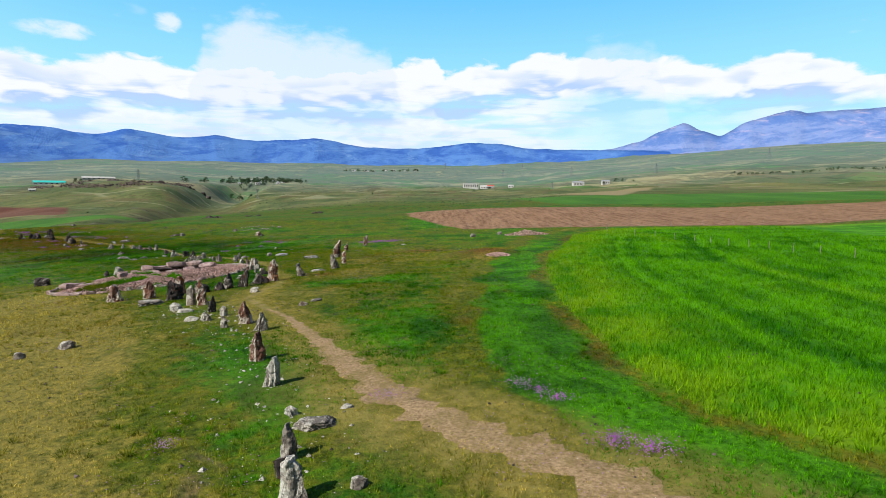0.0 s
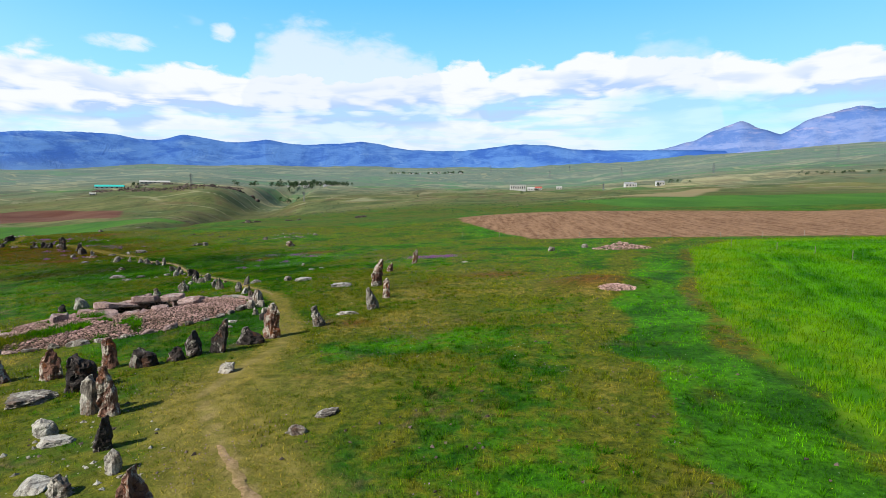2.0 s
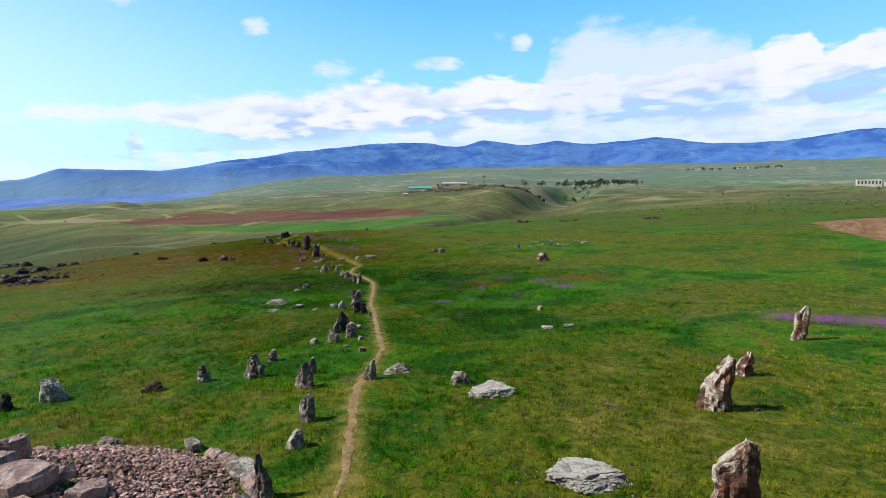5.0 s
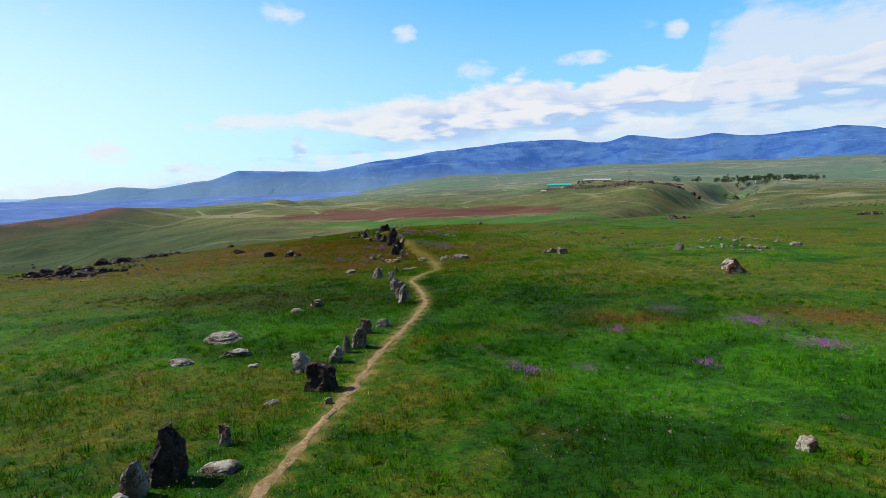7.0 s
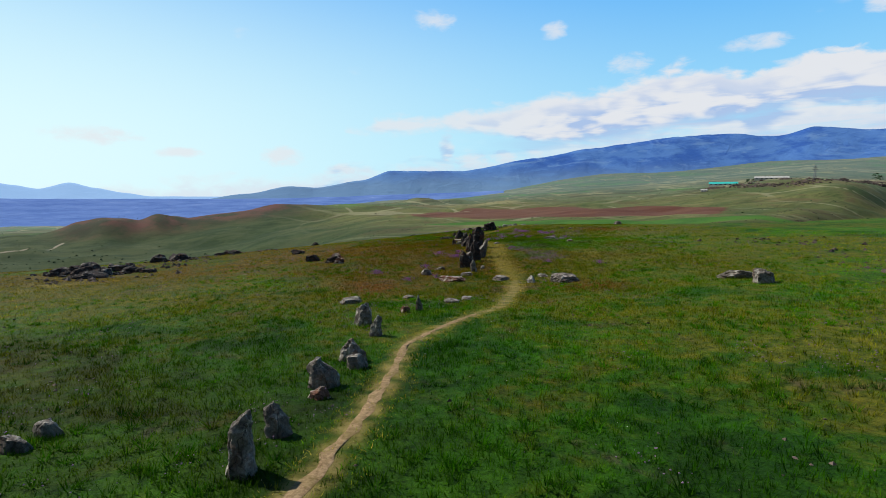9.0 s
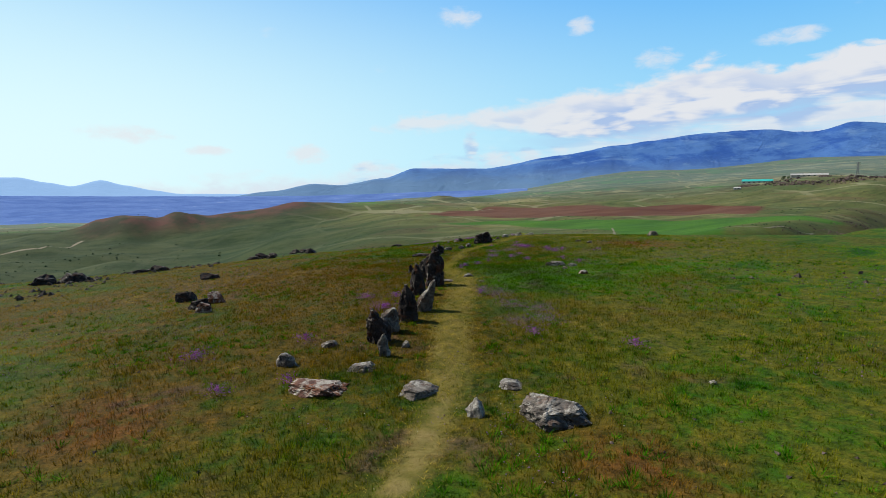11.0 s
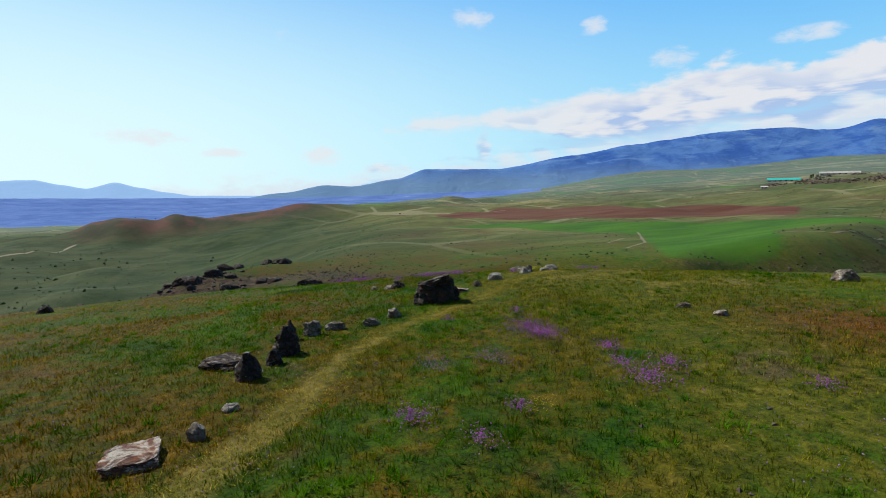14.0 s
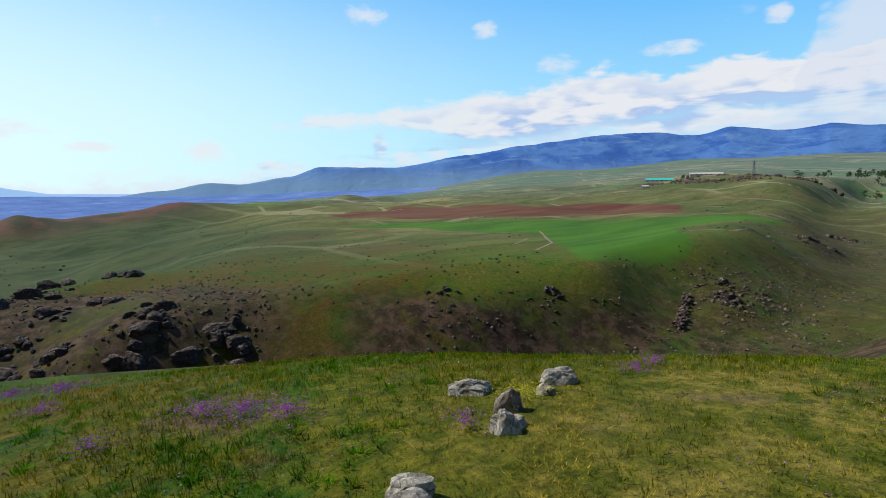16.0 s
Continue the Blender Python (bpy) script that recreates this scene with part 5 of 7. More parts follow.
stone(-117.3, 127.4, 0.38, 0.33, 0.25, 64, "boulder", "grey")
stone(-116.5, 128.1, 0.45, 0.38, 0.19, 64, "boulder", "grey")
stone(-114.1, 133.9, 0.68, 0.39, 0.37, 57, "boulder", "pale")
stone(-115.9, 137.2, 0.55, 0.42, 0.50, 58, "boulder", "grey")
stone(-116.2, 138.5, 0.42, 0.32, 0.25, 58, "boulder", "pale")
stone(-116.7, 139.4, 0.80, 0.50, 0.42, 64, "boulder", "pale")
stone(-117.4, 137.3, 1.00, 0.60, 0.35, 60, "boulder", "pale")
stone(-115.0, 136.4, 0.55, 0.42, 0.45, 60, "boulder", "pale")
stone(-89.2, 99.8, 1.10, 0.70, 0.75, 64, "boulder", "red")
stone(-91.8, 98.0, 1.40, 0.80, 0.70, 68, "boulder", "dark")
stone(-132.8, 125.3, 1.60, 0.90, 0.70, 68, "boulder", "dark")
stone(-132.2, 106.6, 1.50, 0.90, 0.60, 68, "boulder", "dark")
stone(-106.4, 99.1, 1.60, 0.90, 0.60, 68, "boulder", "dark")
stone(-38.4, 110.0, 1.40, 1.00, 0.80, 44, "boulder", "red")
for x, y, w, h, kind, tone in ((-24.0, 60.7, 0.6, 0.8, "upright", "grey"), (-22.8, 59.2, 0.5, 0.55, "boulder", "pale"), (-20.4, 56.0, 0.55, 0.9, "upright", "grey"), (-19.2, 54.1, 0.5, 0.5, "boulder", "grey"),
                               (-18.5, 51.7, 0.4, 0.5, "upright", "grey"), (-18.0, 52.1, 0.5, 0.4, "boulder", "grey"), (-17.2, 50.3, 0.7, 0.45, "boulder", "dark"), (-19.2, 49.9, 0.6, 0.15, "flat", "pale"),
                               (-18.8, 48.5, 0.7, 0.12, "flat", "grey"), (-11.4, 59.7, 0.55, 1.0, "upright", "red"), (-32.4, 50.0, 1.1, 0.55, "boulder", "dark"), (-32.3, 69.7, 0.7, 0.6, "boulder", "grey"),
                               (-33.1, 69.0, 0.5, 0.35, "boulder", "pale"), (-41.5, 78.5, 0.7, 0.3, "flat", "pale"), (-58.8, 93.3, 0.9, 0.9, "upright", "grey"),
                               (-28.2, 64.6, 0.5, 0.7, "upright", "grey")):
    stone(x, y, w, w * 0.75, h, 20, kind, tone)


# ---- the burial cairn ----
def slab_mesh(rng, w, d, t):
    """A flat split slab: an uneven many-sided outline with broken edges."""
    bm = bmesh.new()
    count = rng.randint(6, 8)
    first = rng.uniform(0, 6.28)
    corners = []
    for i in range(count):
        a = first + (i + rng.uniform(-0.28, 0.28)) * 6.283 / count
        k = rng.uniform(0.8, 1.1) / max(abs(math.cos(a)), abs(math.sin(a))) ** 0.6
        corners.append((math.cos(a) * k * w / 2, math.sin(a) * k * d / 2))
    outline = []
    for (ax, ay), (bx, by) in zip(corners, corners[1:] + corners[:1]):
        for k in (0.0, 0.5):
            outline.append((ax + (bx - ax) * k + rng.uniform(-0.03, 0.03) * w, ay + (by - ay) * k + rng.uniform(-0.03, 0.03) * d))
    tilt = rng.uniform(-0.12, 0.12), rng.uniform(-0.12, 0.12)
    rings = []
    for k, z in ((0.5, 1.0), (0.93, 1.0), (1.0, 0.86), (1.02, 0.25), (0.94, 0.0)):
        rings.append([bm.verts.new((x * k * rng.uniform(0.97, 1.03), y * k * rng.uniform(0.97, 1.03), t * (z + rng.uniform(-0.1, 0.1)) + (tilt[0] * x + tilt[1] * y) * z)) for x, y in outline])
    n = len(outline)
    for r, q in zip(rings, rings[1:]):
        for i in range(n):
            bm.faces.new((r[i], q[i], q[(i + 1) % n], r[(i + 1) % n]))
    bm.faces.new(rings[0])
    bm.faces.new(rings[-1][::-1])
    bmesh.ops.triangulate(bm, faces=bm.faces[:])
    return bm


def rocks_mesh(name, spots, mat, seed, squash=0.7, tiny=False):
    """Many small rocks in one mesh: spots of x, y, z, size."""
    rng = np.random.RandomState(seed)
    base = bmesh.new()
    bmesh.ops.create_icosphere(base, subdivisions=1, radius=1.0)
    bv = np.array([v.co[:] for v in base.verts])
    bf = np.array([[v.index for v in f.verts] for f in base.faces])
    base.free()
    if tiny:
        bv = np.array([(1, 0, 0), (-1, 0, 0), (0, 1, 0), (0, -1, 0), (0, 0, 1), (0, 0, -1)], float)
        bf = np.array([(0, 2, 4), (2, 1, 4), (1, 3, 4), (3, 0, 4), (2, 0, 5), (1, 2, 5), (3, 1, 5), (0, 3, 5)])
    s = np.asarray(spots, float)
    k, n = len(s), len(bv)
    ang = rng.uniform(0, 6.283, k)
    stretch = rng.uniform(0.55, 1.0, (k, 1, 3)) * np.array([1.0, 1.0, squash])
    v = bv[None] * rng.uniform(0.72, 1.15, (k, n, 1)) * stretch
    tip = rng.uniform(-0.7, 0.7, k)
    y, z = v[:, :, 1] * np.cos(tip)[:, None] - v[:, :, 2] * np.sin(tip)[:, None], v[:, :, 1] * np.sin(tip)[:, None] + v[:, :, 2] * np.cos(tip)[:, None]
    x, y = v[:, :, 0] * np.cos(ang)[:, None] - y * np.sin(ang)[:, None], v[:, :, 0] * np.sin(ang)[:, None] + y * np.cos(ang)[:, None]
    v = np.stack([x, y, z], -1) * s[:, None, 3:4] + s[:, None, :3]
    f = (bf[None] + (np.arange(k) * n)[:, None, None]).reshape(-1, 3)
    me = bpy.data.meshes.new(name)
    me.from_pydata(v.reshape(-1, 3).tolist(), [], f.tolist())
    me.materials.append(mat)
    return me


def rubble_material():
    m, n = material("pinkish_rubble")
    isle = n.add("ShaderNodeNewGeometry")
    rnd, pos = isle.outputs["Random Per Island"], isle.outputs["Position"]
    c = n.mix(n.span(rnd, 0.0, 1.0, smooth_=False), (0.130, 0.078, 0.066), (0.66, 0.430, 0.365))
    c = n.mix(n.span(n.noise(pos, 7, 4, 0.7), 0.56, 0.72, 0.0, 0.4), c, (0.40, 0.35, 0.30))
    c = n.mix(n.span(n.noise(pos, 0.6, 4, 0.65, 0.5), 0.46, 0.64, 0.0, 0.65), c, n.mix(1.0, c, (0.42, 0.40, 0.30), "MULTIPLY"))
    finish(n, c, 0.9, n.noise(pos, 20, 3), 0.4, 0.02, spec=0.2)
    return m


RUBBLE = rubble_material()
CAIRN = (-27.8, 51.2, math.atan2(0.6, 0.8), 8.3, 5.2)


def cairn_place(u, v):
    c, s = math.cos(CAIRN[2]), math.sin(CAIRN[2])
    return CAIRN[0] + u * CAIRN[3] * c - v * CAIRN[4] * s, CAIRN[1] + u * CAIRN[3] * s + v * CAIRN[4] * c


def cairn_rise(u, v):
    """Height of the heap over the ground; the open chamber is a trough in its middle."""
    r = math.hypot(u, v)
    dome = 0.9 * max(0.0, 1 - r ** 2.4)
    pit = math.exp(-((u - 0.22) / 0.25) ** 6 - ((v - 0.04) / 0.27) ** 6)
    return dome * (1 - pit) + 0.03 * pit


def weedy(u, v):
    """Where weeds cover the rubble."""
    return noise.noise(Vector((u * 4, v * 3, 2))) + 0.5 * noise.noise(Vector((u * 11, v * 8, 5))) + (0.18 if u < 0.15 and v < 0.1 else -0.3)


def build_cairn():
    rng = random.Random(77)
    base = new("burial_cairn")
    base.location = (CAIRN[0], CAIRN[1], ground_at(CAIRN[0], CAIRN[1]))
    tagged(base, "oval burial cairn of pinkish rubble round an open slab chamber", "cairn")
    shift = Vector(base.location)
    # heap of soil under the rubble
    bm = bmesh.new()
    rings, seg = 36, 84
    grid = []
    for i in range(rings + 1):
        row = []
        for j in range(seg):
            a, r = j / seg * 2 * math.pi, i / rings * 1.02
            x, y = cairn_place(r * math.cos(a), r * math.sin(a))
            row.append(bm.verts.new(Vector((x, y, ground_at(x, y) + cairn_rise(r * math.cos(a), r * math.sin(a)) - 0.05)) - shift))
        grid.append(row)
    for i in range(rings):
        for j in range(seg):
            bm.faces.new((grid[i][j], grid[i + 1][j], grid[i + 1][(j + 1) % seg], grid[i][(j + 1) % seg])).smooth = True
    bmesh.ops.remove_doubles(bm, verts=bm.verts, dist=0.001)
    part("soil_mound", bm, plain_material("cairn_soil", (0.018, 0.026, 0.006), (0.060, 0.050, 0.020), 2.5), base, "earth mound with weeds")
    # loose rubble
    spots = []
    while len(spots) < 24000:
        u, v = rng.uniform(-1, 1), rng.uniform(-1, 1)
        r = math.hypot(u, v)
        if r > 1 or (r < 0.99 and weedy(u, v) > rng.uniform(0.1, 0.5)) or (abs(u - 0.22) < 0.24 and abs(v - 0.04) < 0.26):
            continue
        x, y = cairn_place(u, v)
        spots.append((x, y, cairn_rise(u, v) + rng.uniform(-0.04, 0.05), rng.choice((0.04, 0.05, 0.055, 0.06, 0.07, 0.085, 0.12))))
    spots = np.array(spots)
    spots[:, 2] += height(spots[:, 0], spots[:, 1])
    spots[:, :3] -= np.array(shift)
    heap = new("rubble", rocks_mesh("rubble", spots, RUBBLE, 5, 0.6, True))
    heap.parent = base
    tagged(heap, "loose pinkish grey rubble", kind="stuff")
    # kerb of set stones
    for j in range(46):
        a = -2.75 + j * 0.137
        if 0.9 < a < 2.6 and rng.random() < 0.55:
            continue
        x, y = cairn_place(1.03 * math.cos(a), 1.04 * math.sin(a))
        w, h = rng.uniform(0.5, 1.15), rng.uniform(0.16, 0.34)
        k = part("kerb_stone", rock_mesh(rng, w, w * 0.5, h * 1.1, "boulder", 3) if rng.random() < 0.4 else slab_mesh(rng, w * 1.1, w * 0.6, h * 0.8), ROCK[rng.choice(("pink", "grey", "pink"))], base)
        turn = math.degrees(CAIRN[2] + math.atan2(CAIRN[4] * math.cos(a), -CAIRN[3] * math.sin(a)))
        k.matrix_local = Matrix.Translation(-shift) @ pose(x, y, ground_at(x, y), rng.uniform(-8, 8), 0, turn + rng.uniform(-12, 12))
    # slabs of the chamber: roof slabs over the back of the pit, a low wall in front, fallen slabs at the far end
    for u, v, w, d, h, lift, tip, turn in (
            (0.01, 0.24, 2.7, 1.7, 0.34, 0.84, -7, 10), (0.23, 0.27, 1.9, 1.6, 0.42, 0.92, -4, -6), (0.41, 0.15, 1.5, 1.2, 0.36, 0.86, -3, -15), (0.53, -0.10, 1.5, 1.1, 0.34, 0.60, 14, -30),
            (0.09, -0.35, 1.2, 0.9, 0.34, 0.52, 18, 12), (0.00, -0.36, 1.2, 0.9, 0.40, 0.42, 10, -8), (0.30, -0.26, 1.1, 0.7, 0.40, 0.52, 10, 5), (0.19, -0.34, 0.8, 0.6, 0.42, 0.46, 12, 20),
            (0.25, -0.33, 0.7, 0.5, 0.36, 0.42, 8, -12), (0.24, 0.52, 0.7, 0.5, 0.55, 0.72, 0, 30), (-0.07, -0.02, 1.5, 1.0, 0.36, 0.60, 16, 14), (-0.06, 0.16, 0.9, 0.6, 0.80, 0.10, 0, 20),
            (0.46, 0.26, 0.8, 0.6, 0.80, 0.10, 0, 20), (0.18, 0.36, 1.2, 0.5, 0.80, 0.08, 0, 0), (-0.20, 0.32, 1.2, 1.0, 0.34, 0.62, 0, 20), (-0.28, 0.10, 1.0, 0.8, 0.30, 0.56, 5, -20),
            (-0.37, -0.08, 1.2, 0.9, 0.80, 0.40, 0, 35), (-0.80, 0.05, 2.2, 1.0, 0.36, 0.30, 4, 8), (-0.72, -0.14, 1.4, 0.8, 0.30, 0.28, 6, -12), (-0.88, 0.22, 1.3, 0.8, 0.34, 0.18, 0, 20),
            (0.08, 0.50, 1.0, 0.7, 0.36, 0.66, 0, -8), (0.62, 0.10, 0.8, 0.6, 0.34, 0.50, 0, 40)):
        x, y = cairn_place(u, v)
        s = part("slab", slab_mesh(rng, w, d, h), ROCK["pink"], base, "large split slab of the chamber")
        s.matrix_local = Matrix.Translation(-shift) @ pose(x, y, ground_at(x, y) + lift, tip, rng.uniform(-5, 5), math.degrees(CAIRN[2]) + turn)


build_cairn()


def rubble_heap(x, y, r, high, count, seed, label, mat, size=(0.1, 0.3)):
    rng = random.Random(seed)
    spots = []
    for _ in range(count):
        a, k = rng.uniform(0, 6.28), rng.random() ** 0.6
        px, py = x + math.cos(a) * k * r, y + math.sin(a) * k * r * 0.6
        spots.append((px, py, high * (1 - k) * rng.uniform(0.3, 1), rng.uniform(*size)))
    spots = np.array(spots)
    spots[:, 2] += height(spots[:, 0], spots[:, 1])
    tagged(new("rubble_heap", rocks_mesh("rubble_heap", spots, mat, seed)), label, "stones", kind="stuff")


rubble_heap(5.7, 56.8, 1.3, 0.3, 420, 11, "heap of pinkish rubble on the low grassy mound", RUBBLE, (0.06, 0.13))
rubble_heap(13.5, 88.0, 3.6, 0.9, 420, 12, "heap of field stones at the edge of the ploughed field", RUBBLE, (0.09, 0.24))
rubble_heap(-43.5, 123.5, 4.0, 0.4, 50, 13, "low heap of field stones in the meadow", ROCK["grey"])
rubble_heap(-46.0, 131.0, 5.0, 0.3, 40, 14, "low heap of field stones in the meadow", ROCK["grey"])


# ---- rocks of the ravine ----
def outcrop(x, y, size, count, seed, tone="dark"):
    rng = random.Random(seed)
    base = new("rock_outcrop")
    base.location = (x, y, ground_at(x, y))
    tagged(base, "dark broken basalt outcrop in rough grass", "rock", "outcrops along the ravine")
    for i in range(int(count * 1.9)):
        px, py = x + rng.gauss(0, size * 1.0), y + rng.gauss(0, size * 0.75)
        s = size * rng.uniform(0.10, 0.24 + 0.5 * rng.random() ** 3) if i > 4 else size * rng.uniform(0.45, 0.85)
        piece = part("rock", rock_mesh(rng, s * 1.6, s * 1.1, s * rng.uniform(0.5, 0.9), rng.choice(("boulder", "upright", "boulder")), 3 if math.hypot(x + 115, y - 125) < 140 else 2), ROCK[tone], base)
        piece.matrix_local = Matrix.Translation(-base.location) @ pose(px, py, ground_at(px, py) - s * 0.1, rng.uniform(-12, 12), rng.uniform(-12, 12), rng.uniform(0, 360))


for k, (x, y, s, c) in enumerate(((-222, 152, 4.5, 18), (-232, 136, 4.5, 16), (-240, 112, 5.0, 16), (-214, 140, 3.5, 12), (-262, 128, 3.2, 14), (-300, 134, 3.6, 14), (-236, 120, 3.0, 10),
                                  (-202, 221, 1.8, 8), (-212, 196, 1.6, 8), (-245, 500, 6.0, 14), (-218, 400, 4.5, 12), (-106, 81, 1.5, 10), (-121, 86, 1.8, 10),
                                  (-112, 79, 1.3, 9), (-104, 77, 2.4, 16), (-110, 74, 2.2, 14), (-286, 116, 4.5, 14), (-275, 104, 5.0, 14), (-262, 118, 4.5, 14), (-298, 130, 4.0, 12), (-186, 268, 2.4, 16), (-192, 276, 2.0, 12), (-130, 92, 1.4, 9), (-148, 100, 2.4, 10), (-150, 84, 2.6, 12), (-160, 70, 3.0, 12), (-92, 211, 2.0, 7), (-79, 222, 1.6, 7), (-52, 219, 1.5, 7))):
    outcrop(x, y, s, c, 300 + k)


def scatter_rocks(name, label, count, lo, hi, seed, keep, line, near, far, stony=False):
    rng = np.random.RandomState(seed)
    x, y = rng.uniform(*lo, count * 25), rng.uniform(*hi, count * 25)
    d, _ = from_line(x, y, line)
    x, y = x[(d > near) & (d < far)], y[(d > near) & (d < far)]
    if stony:
        ok = fields(x, y)["rocky"] > rng.uniform(0.15, 0.75, len(x))
        x, y = x[ok], y[ok]
    spots = []
    for a, b in zip(x, y):
        p = keep(a, b, rng)
        if p:
            spots.append((a, b, p))
        if len(spots) == count:
            break
    s = np.array(spots)
    z = height(s[:, 0], s[:, 1])
    mesh = rocks_mesh(name, np.stack([s[:, 0], s[:, 1], z, s[:, 2]], 1), LOOSE, seed, 0.8, True)
    tagged(new(name, mesh), label, "stones", kind="stuff")


def loose_material():
    m, n = material("loose_slope_rock")
    isle = n.add("ShaderNodeNewGeometry")
    c = n.mix(isle.outputs["Random Per Island"], (0.030, 0.024, 0.020), (0.17, 0.125, 0.105))
    finish(n, c, 0.9, n.noise(isle.outputs["Position"], 9, 3), 0.4, 0.04, spec=0.2)
    return m


LOOSE = loose_material()


def on_slope(x, y, rng):
    if noise.noise(Vector((x * 0.035, y * 0.035, 1))) + rng.uniform(-0.35, 0.35) < 0.02:
        return 0
    return 0.14 + 0.70 * rng.random_sample() ** 4


scatter_rocks("loose_rocks", "loose brown rocks strewn over the ravine slopes", 13000, (-330, -150), (60, 460), 21, on_slope, RAVINE, 0, 100, True)


def in_meadow(x, y, rng):
    if y < 60 and x < -0.8 * (y - 12) + 6 and x > -0.62 * y - 4 and rng.random_sample() < 0.10:
        return 0.03 + 0.10 * rng.random_sample() ** 3
    if noise.noise(Vector((x * 0.16, y * 0.16, 5))) + rng.uniform(-0.3, 0.3) < 0.16:
        return 0
    return 0.03 + 0.09 * rng.random_sample() ** 3


scatter_rocks("small_stones", "small pale stones scattered in the meadow", 5200, (-125, 15), (5, 145), 22, in_meadow, TRACK, 0.5, 28)


def scrub(name, label, count, mat, lo, hi, seed):
    """Low bushes and rocks dotted over the far plain, thicker in patches."""
    rng = np.random.RandomState(seed)
    b, r = np.radians(rng.uniform(-25, 116, count * 6)), 170 * (1600 / 170) ** rng.uniform(0, 1, count * 6)
    x, y = CENTRE[0] - np.sin(b) * r, CENTRE[1] + np.cos(b) * r
    keep = (waves(x, y, 240, seed) + waves(x, y, 60, seed + 1) + rng.normal(0, 0.5, len(x)) > 0.55)
    keep &= (signed(x, y, PLOUGH) < 2) & (signed(x, y, CROP) < 2) & (signed(x, y, RED_FIELD) < 2) & (signed(x, y, GREEN_FIELD) < 2)
    x, y, r = x[keep][:count], y[keep][:count], r[keep][:count]
    size = rng.uniform(lo, hi, len(x)) * np.interp(r, [170, 1600], [0.6, 1.8])
    tagged(new(name, rocks_mesh(name, np.stack([x, y, height(x, y), size], 1), mat, seed, 0.7, True)), label, "scrub", kind="stuff")


def dry_wall(x0, y0, x1, y1, count, seed):
    rng = np.random.RandomState(seed)
    k = rng.uniform(0, 1, count)
    x, y = x0 + (x1 - x0) * k + rng.normal(0, 0.5, count), y0 + (y1 - y0) * k + rng.normal(0, 0.5, count)
    s = rng.uniform(0.3, 0.75, count)
    z = height(x, y) + rng.uniform(0.0, 1.1, count)
    tagged(new("stone_wall", rocks_mesh("stone_wall", np.stack([x, y, z, s], 1), LOOSE, seed)), "tumbled dry-stone wall running down the ravine slope", "wall", kind="stuff")


dry_wall(*(-184, 245, -193, 262), 260, 31)


# ---- buildings, masts and trees of the plain ----
WALL = plain_material("pale_plaster", (0.42, 0.41, 0.39), (0.58, 0.56, 0.52), 0.4)
TIN = plain_material("grey_sheet_roof", (0.22, 0.23, 0.25), (0.36, 0.36, 0.37), 0.6, 0.6)
RED_TIN = plain_material("red_sheet_roof", (0.40, 0.07, 0.05), (0.50, 0.11, 0.08), 0.6, 0.6)
TEAL = plain_material("turquoise_sheet", (0.03, 0.46, 0.42), (0.05, 0.55, 0.50), 0.2, 0.6)
GLASS_DARK = plain_material("dark_window", (0.03, 0.035, 0.04), (0.05, 0.055, 0.06), 1.0, 0.2)
STEEL = plain_material("galvanised_steel", (0.16, 0.17, 0.18), (0.24, 0.25, 0.26), 2.0, 0.5, 0.6)
WOOD = plain_material("grey_wood", (0.20, 0.17, 0.13), (0.36, 0.31, 0.25), 6.0)
LEAF = plain_material("dark_foliage", (0.012, 0.035, 0.010), (0.035, 0.075, 0.018), 0.5)
BARK = plain_material("bark", (0.07, 0.05, 0.035), (0.14, 0.10, 0.07), 3.0)


def box(bm, x0, x1, y0, y1, z0, z1):
    v = [bm.verts.new((x, y, z)) for z in (z0, z1) for x, y in ((x0, y0), (x1, y0), (x1, y1), (x0, y1))]
    for f in ((0, 3, 2, 1), (4, 5, 6, 7), (0, 1, 5, 4), (1, 2, 6, 5), (2, 3, 7, 6), (3, 0, 4, 7)):
        bm.faces.new([v[i] for i in f])


def house(x, y, w, d, h, turn, roof, label, windows=3, flat=False, wall=None):
    base = new("house")
    base.matrix_world = pose(x, y, ground_at(x, y) - 0.3, 0, 0, turn)
    tagged(base, label, "house", "houses of the far village")
    bm = bmesh.new()
    box(bm, -w / 2, w / 2, -d / 2, d / 2, -1.5, h)
    part("wall", bm, wall or WALL, base)
    bm = bmesh.new()
    if flat:
        box(bm, -w / 2 - 0.3, w / 2 + 0.3, -d / 2 - 0.3, d / 2 + 0.3, h, h + 0.5)
    else:
        o = 0.4
        a = [bm.verts.new(p) for p in ((-w / 2 - o, -d / 2 - o, h), (w / 2 + o, -d / 2 - o, h), (w / 2 + o, d / 2 + o, h), (-w / 2 - o, d / 2 + o, h), (-w / 2 - o, 0, h + d * 0.32), (w / 2 + o, 0, h + d * 0.32))]
        for f in ((0, 1, 5, 4), (2, 3, 4, 5), (0, 4, 3), (1, 2, 5), (3, 2, 1, 0)):
            bm.faces.new([a[i] for i in f])
    part("roof", bm, roof, base)
    for i in range(windows):
        bm = bmesh.new()
        cx = -w / 2 + (i + 0.5) * w / windows
        box(bm, cx - w / windows * 0.22, cx + w / windows * 0.22, -d / 2 - 0.06, -d / 2 + 0.1, h * 0.35, h * 0.75)
        part("window", bm, GLASS_DARK, base)


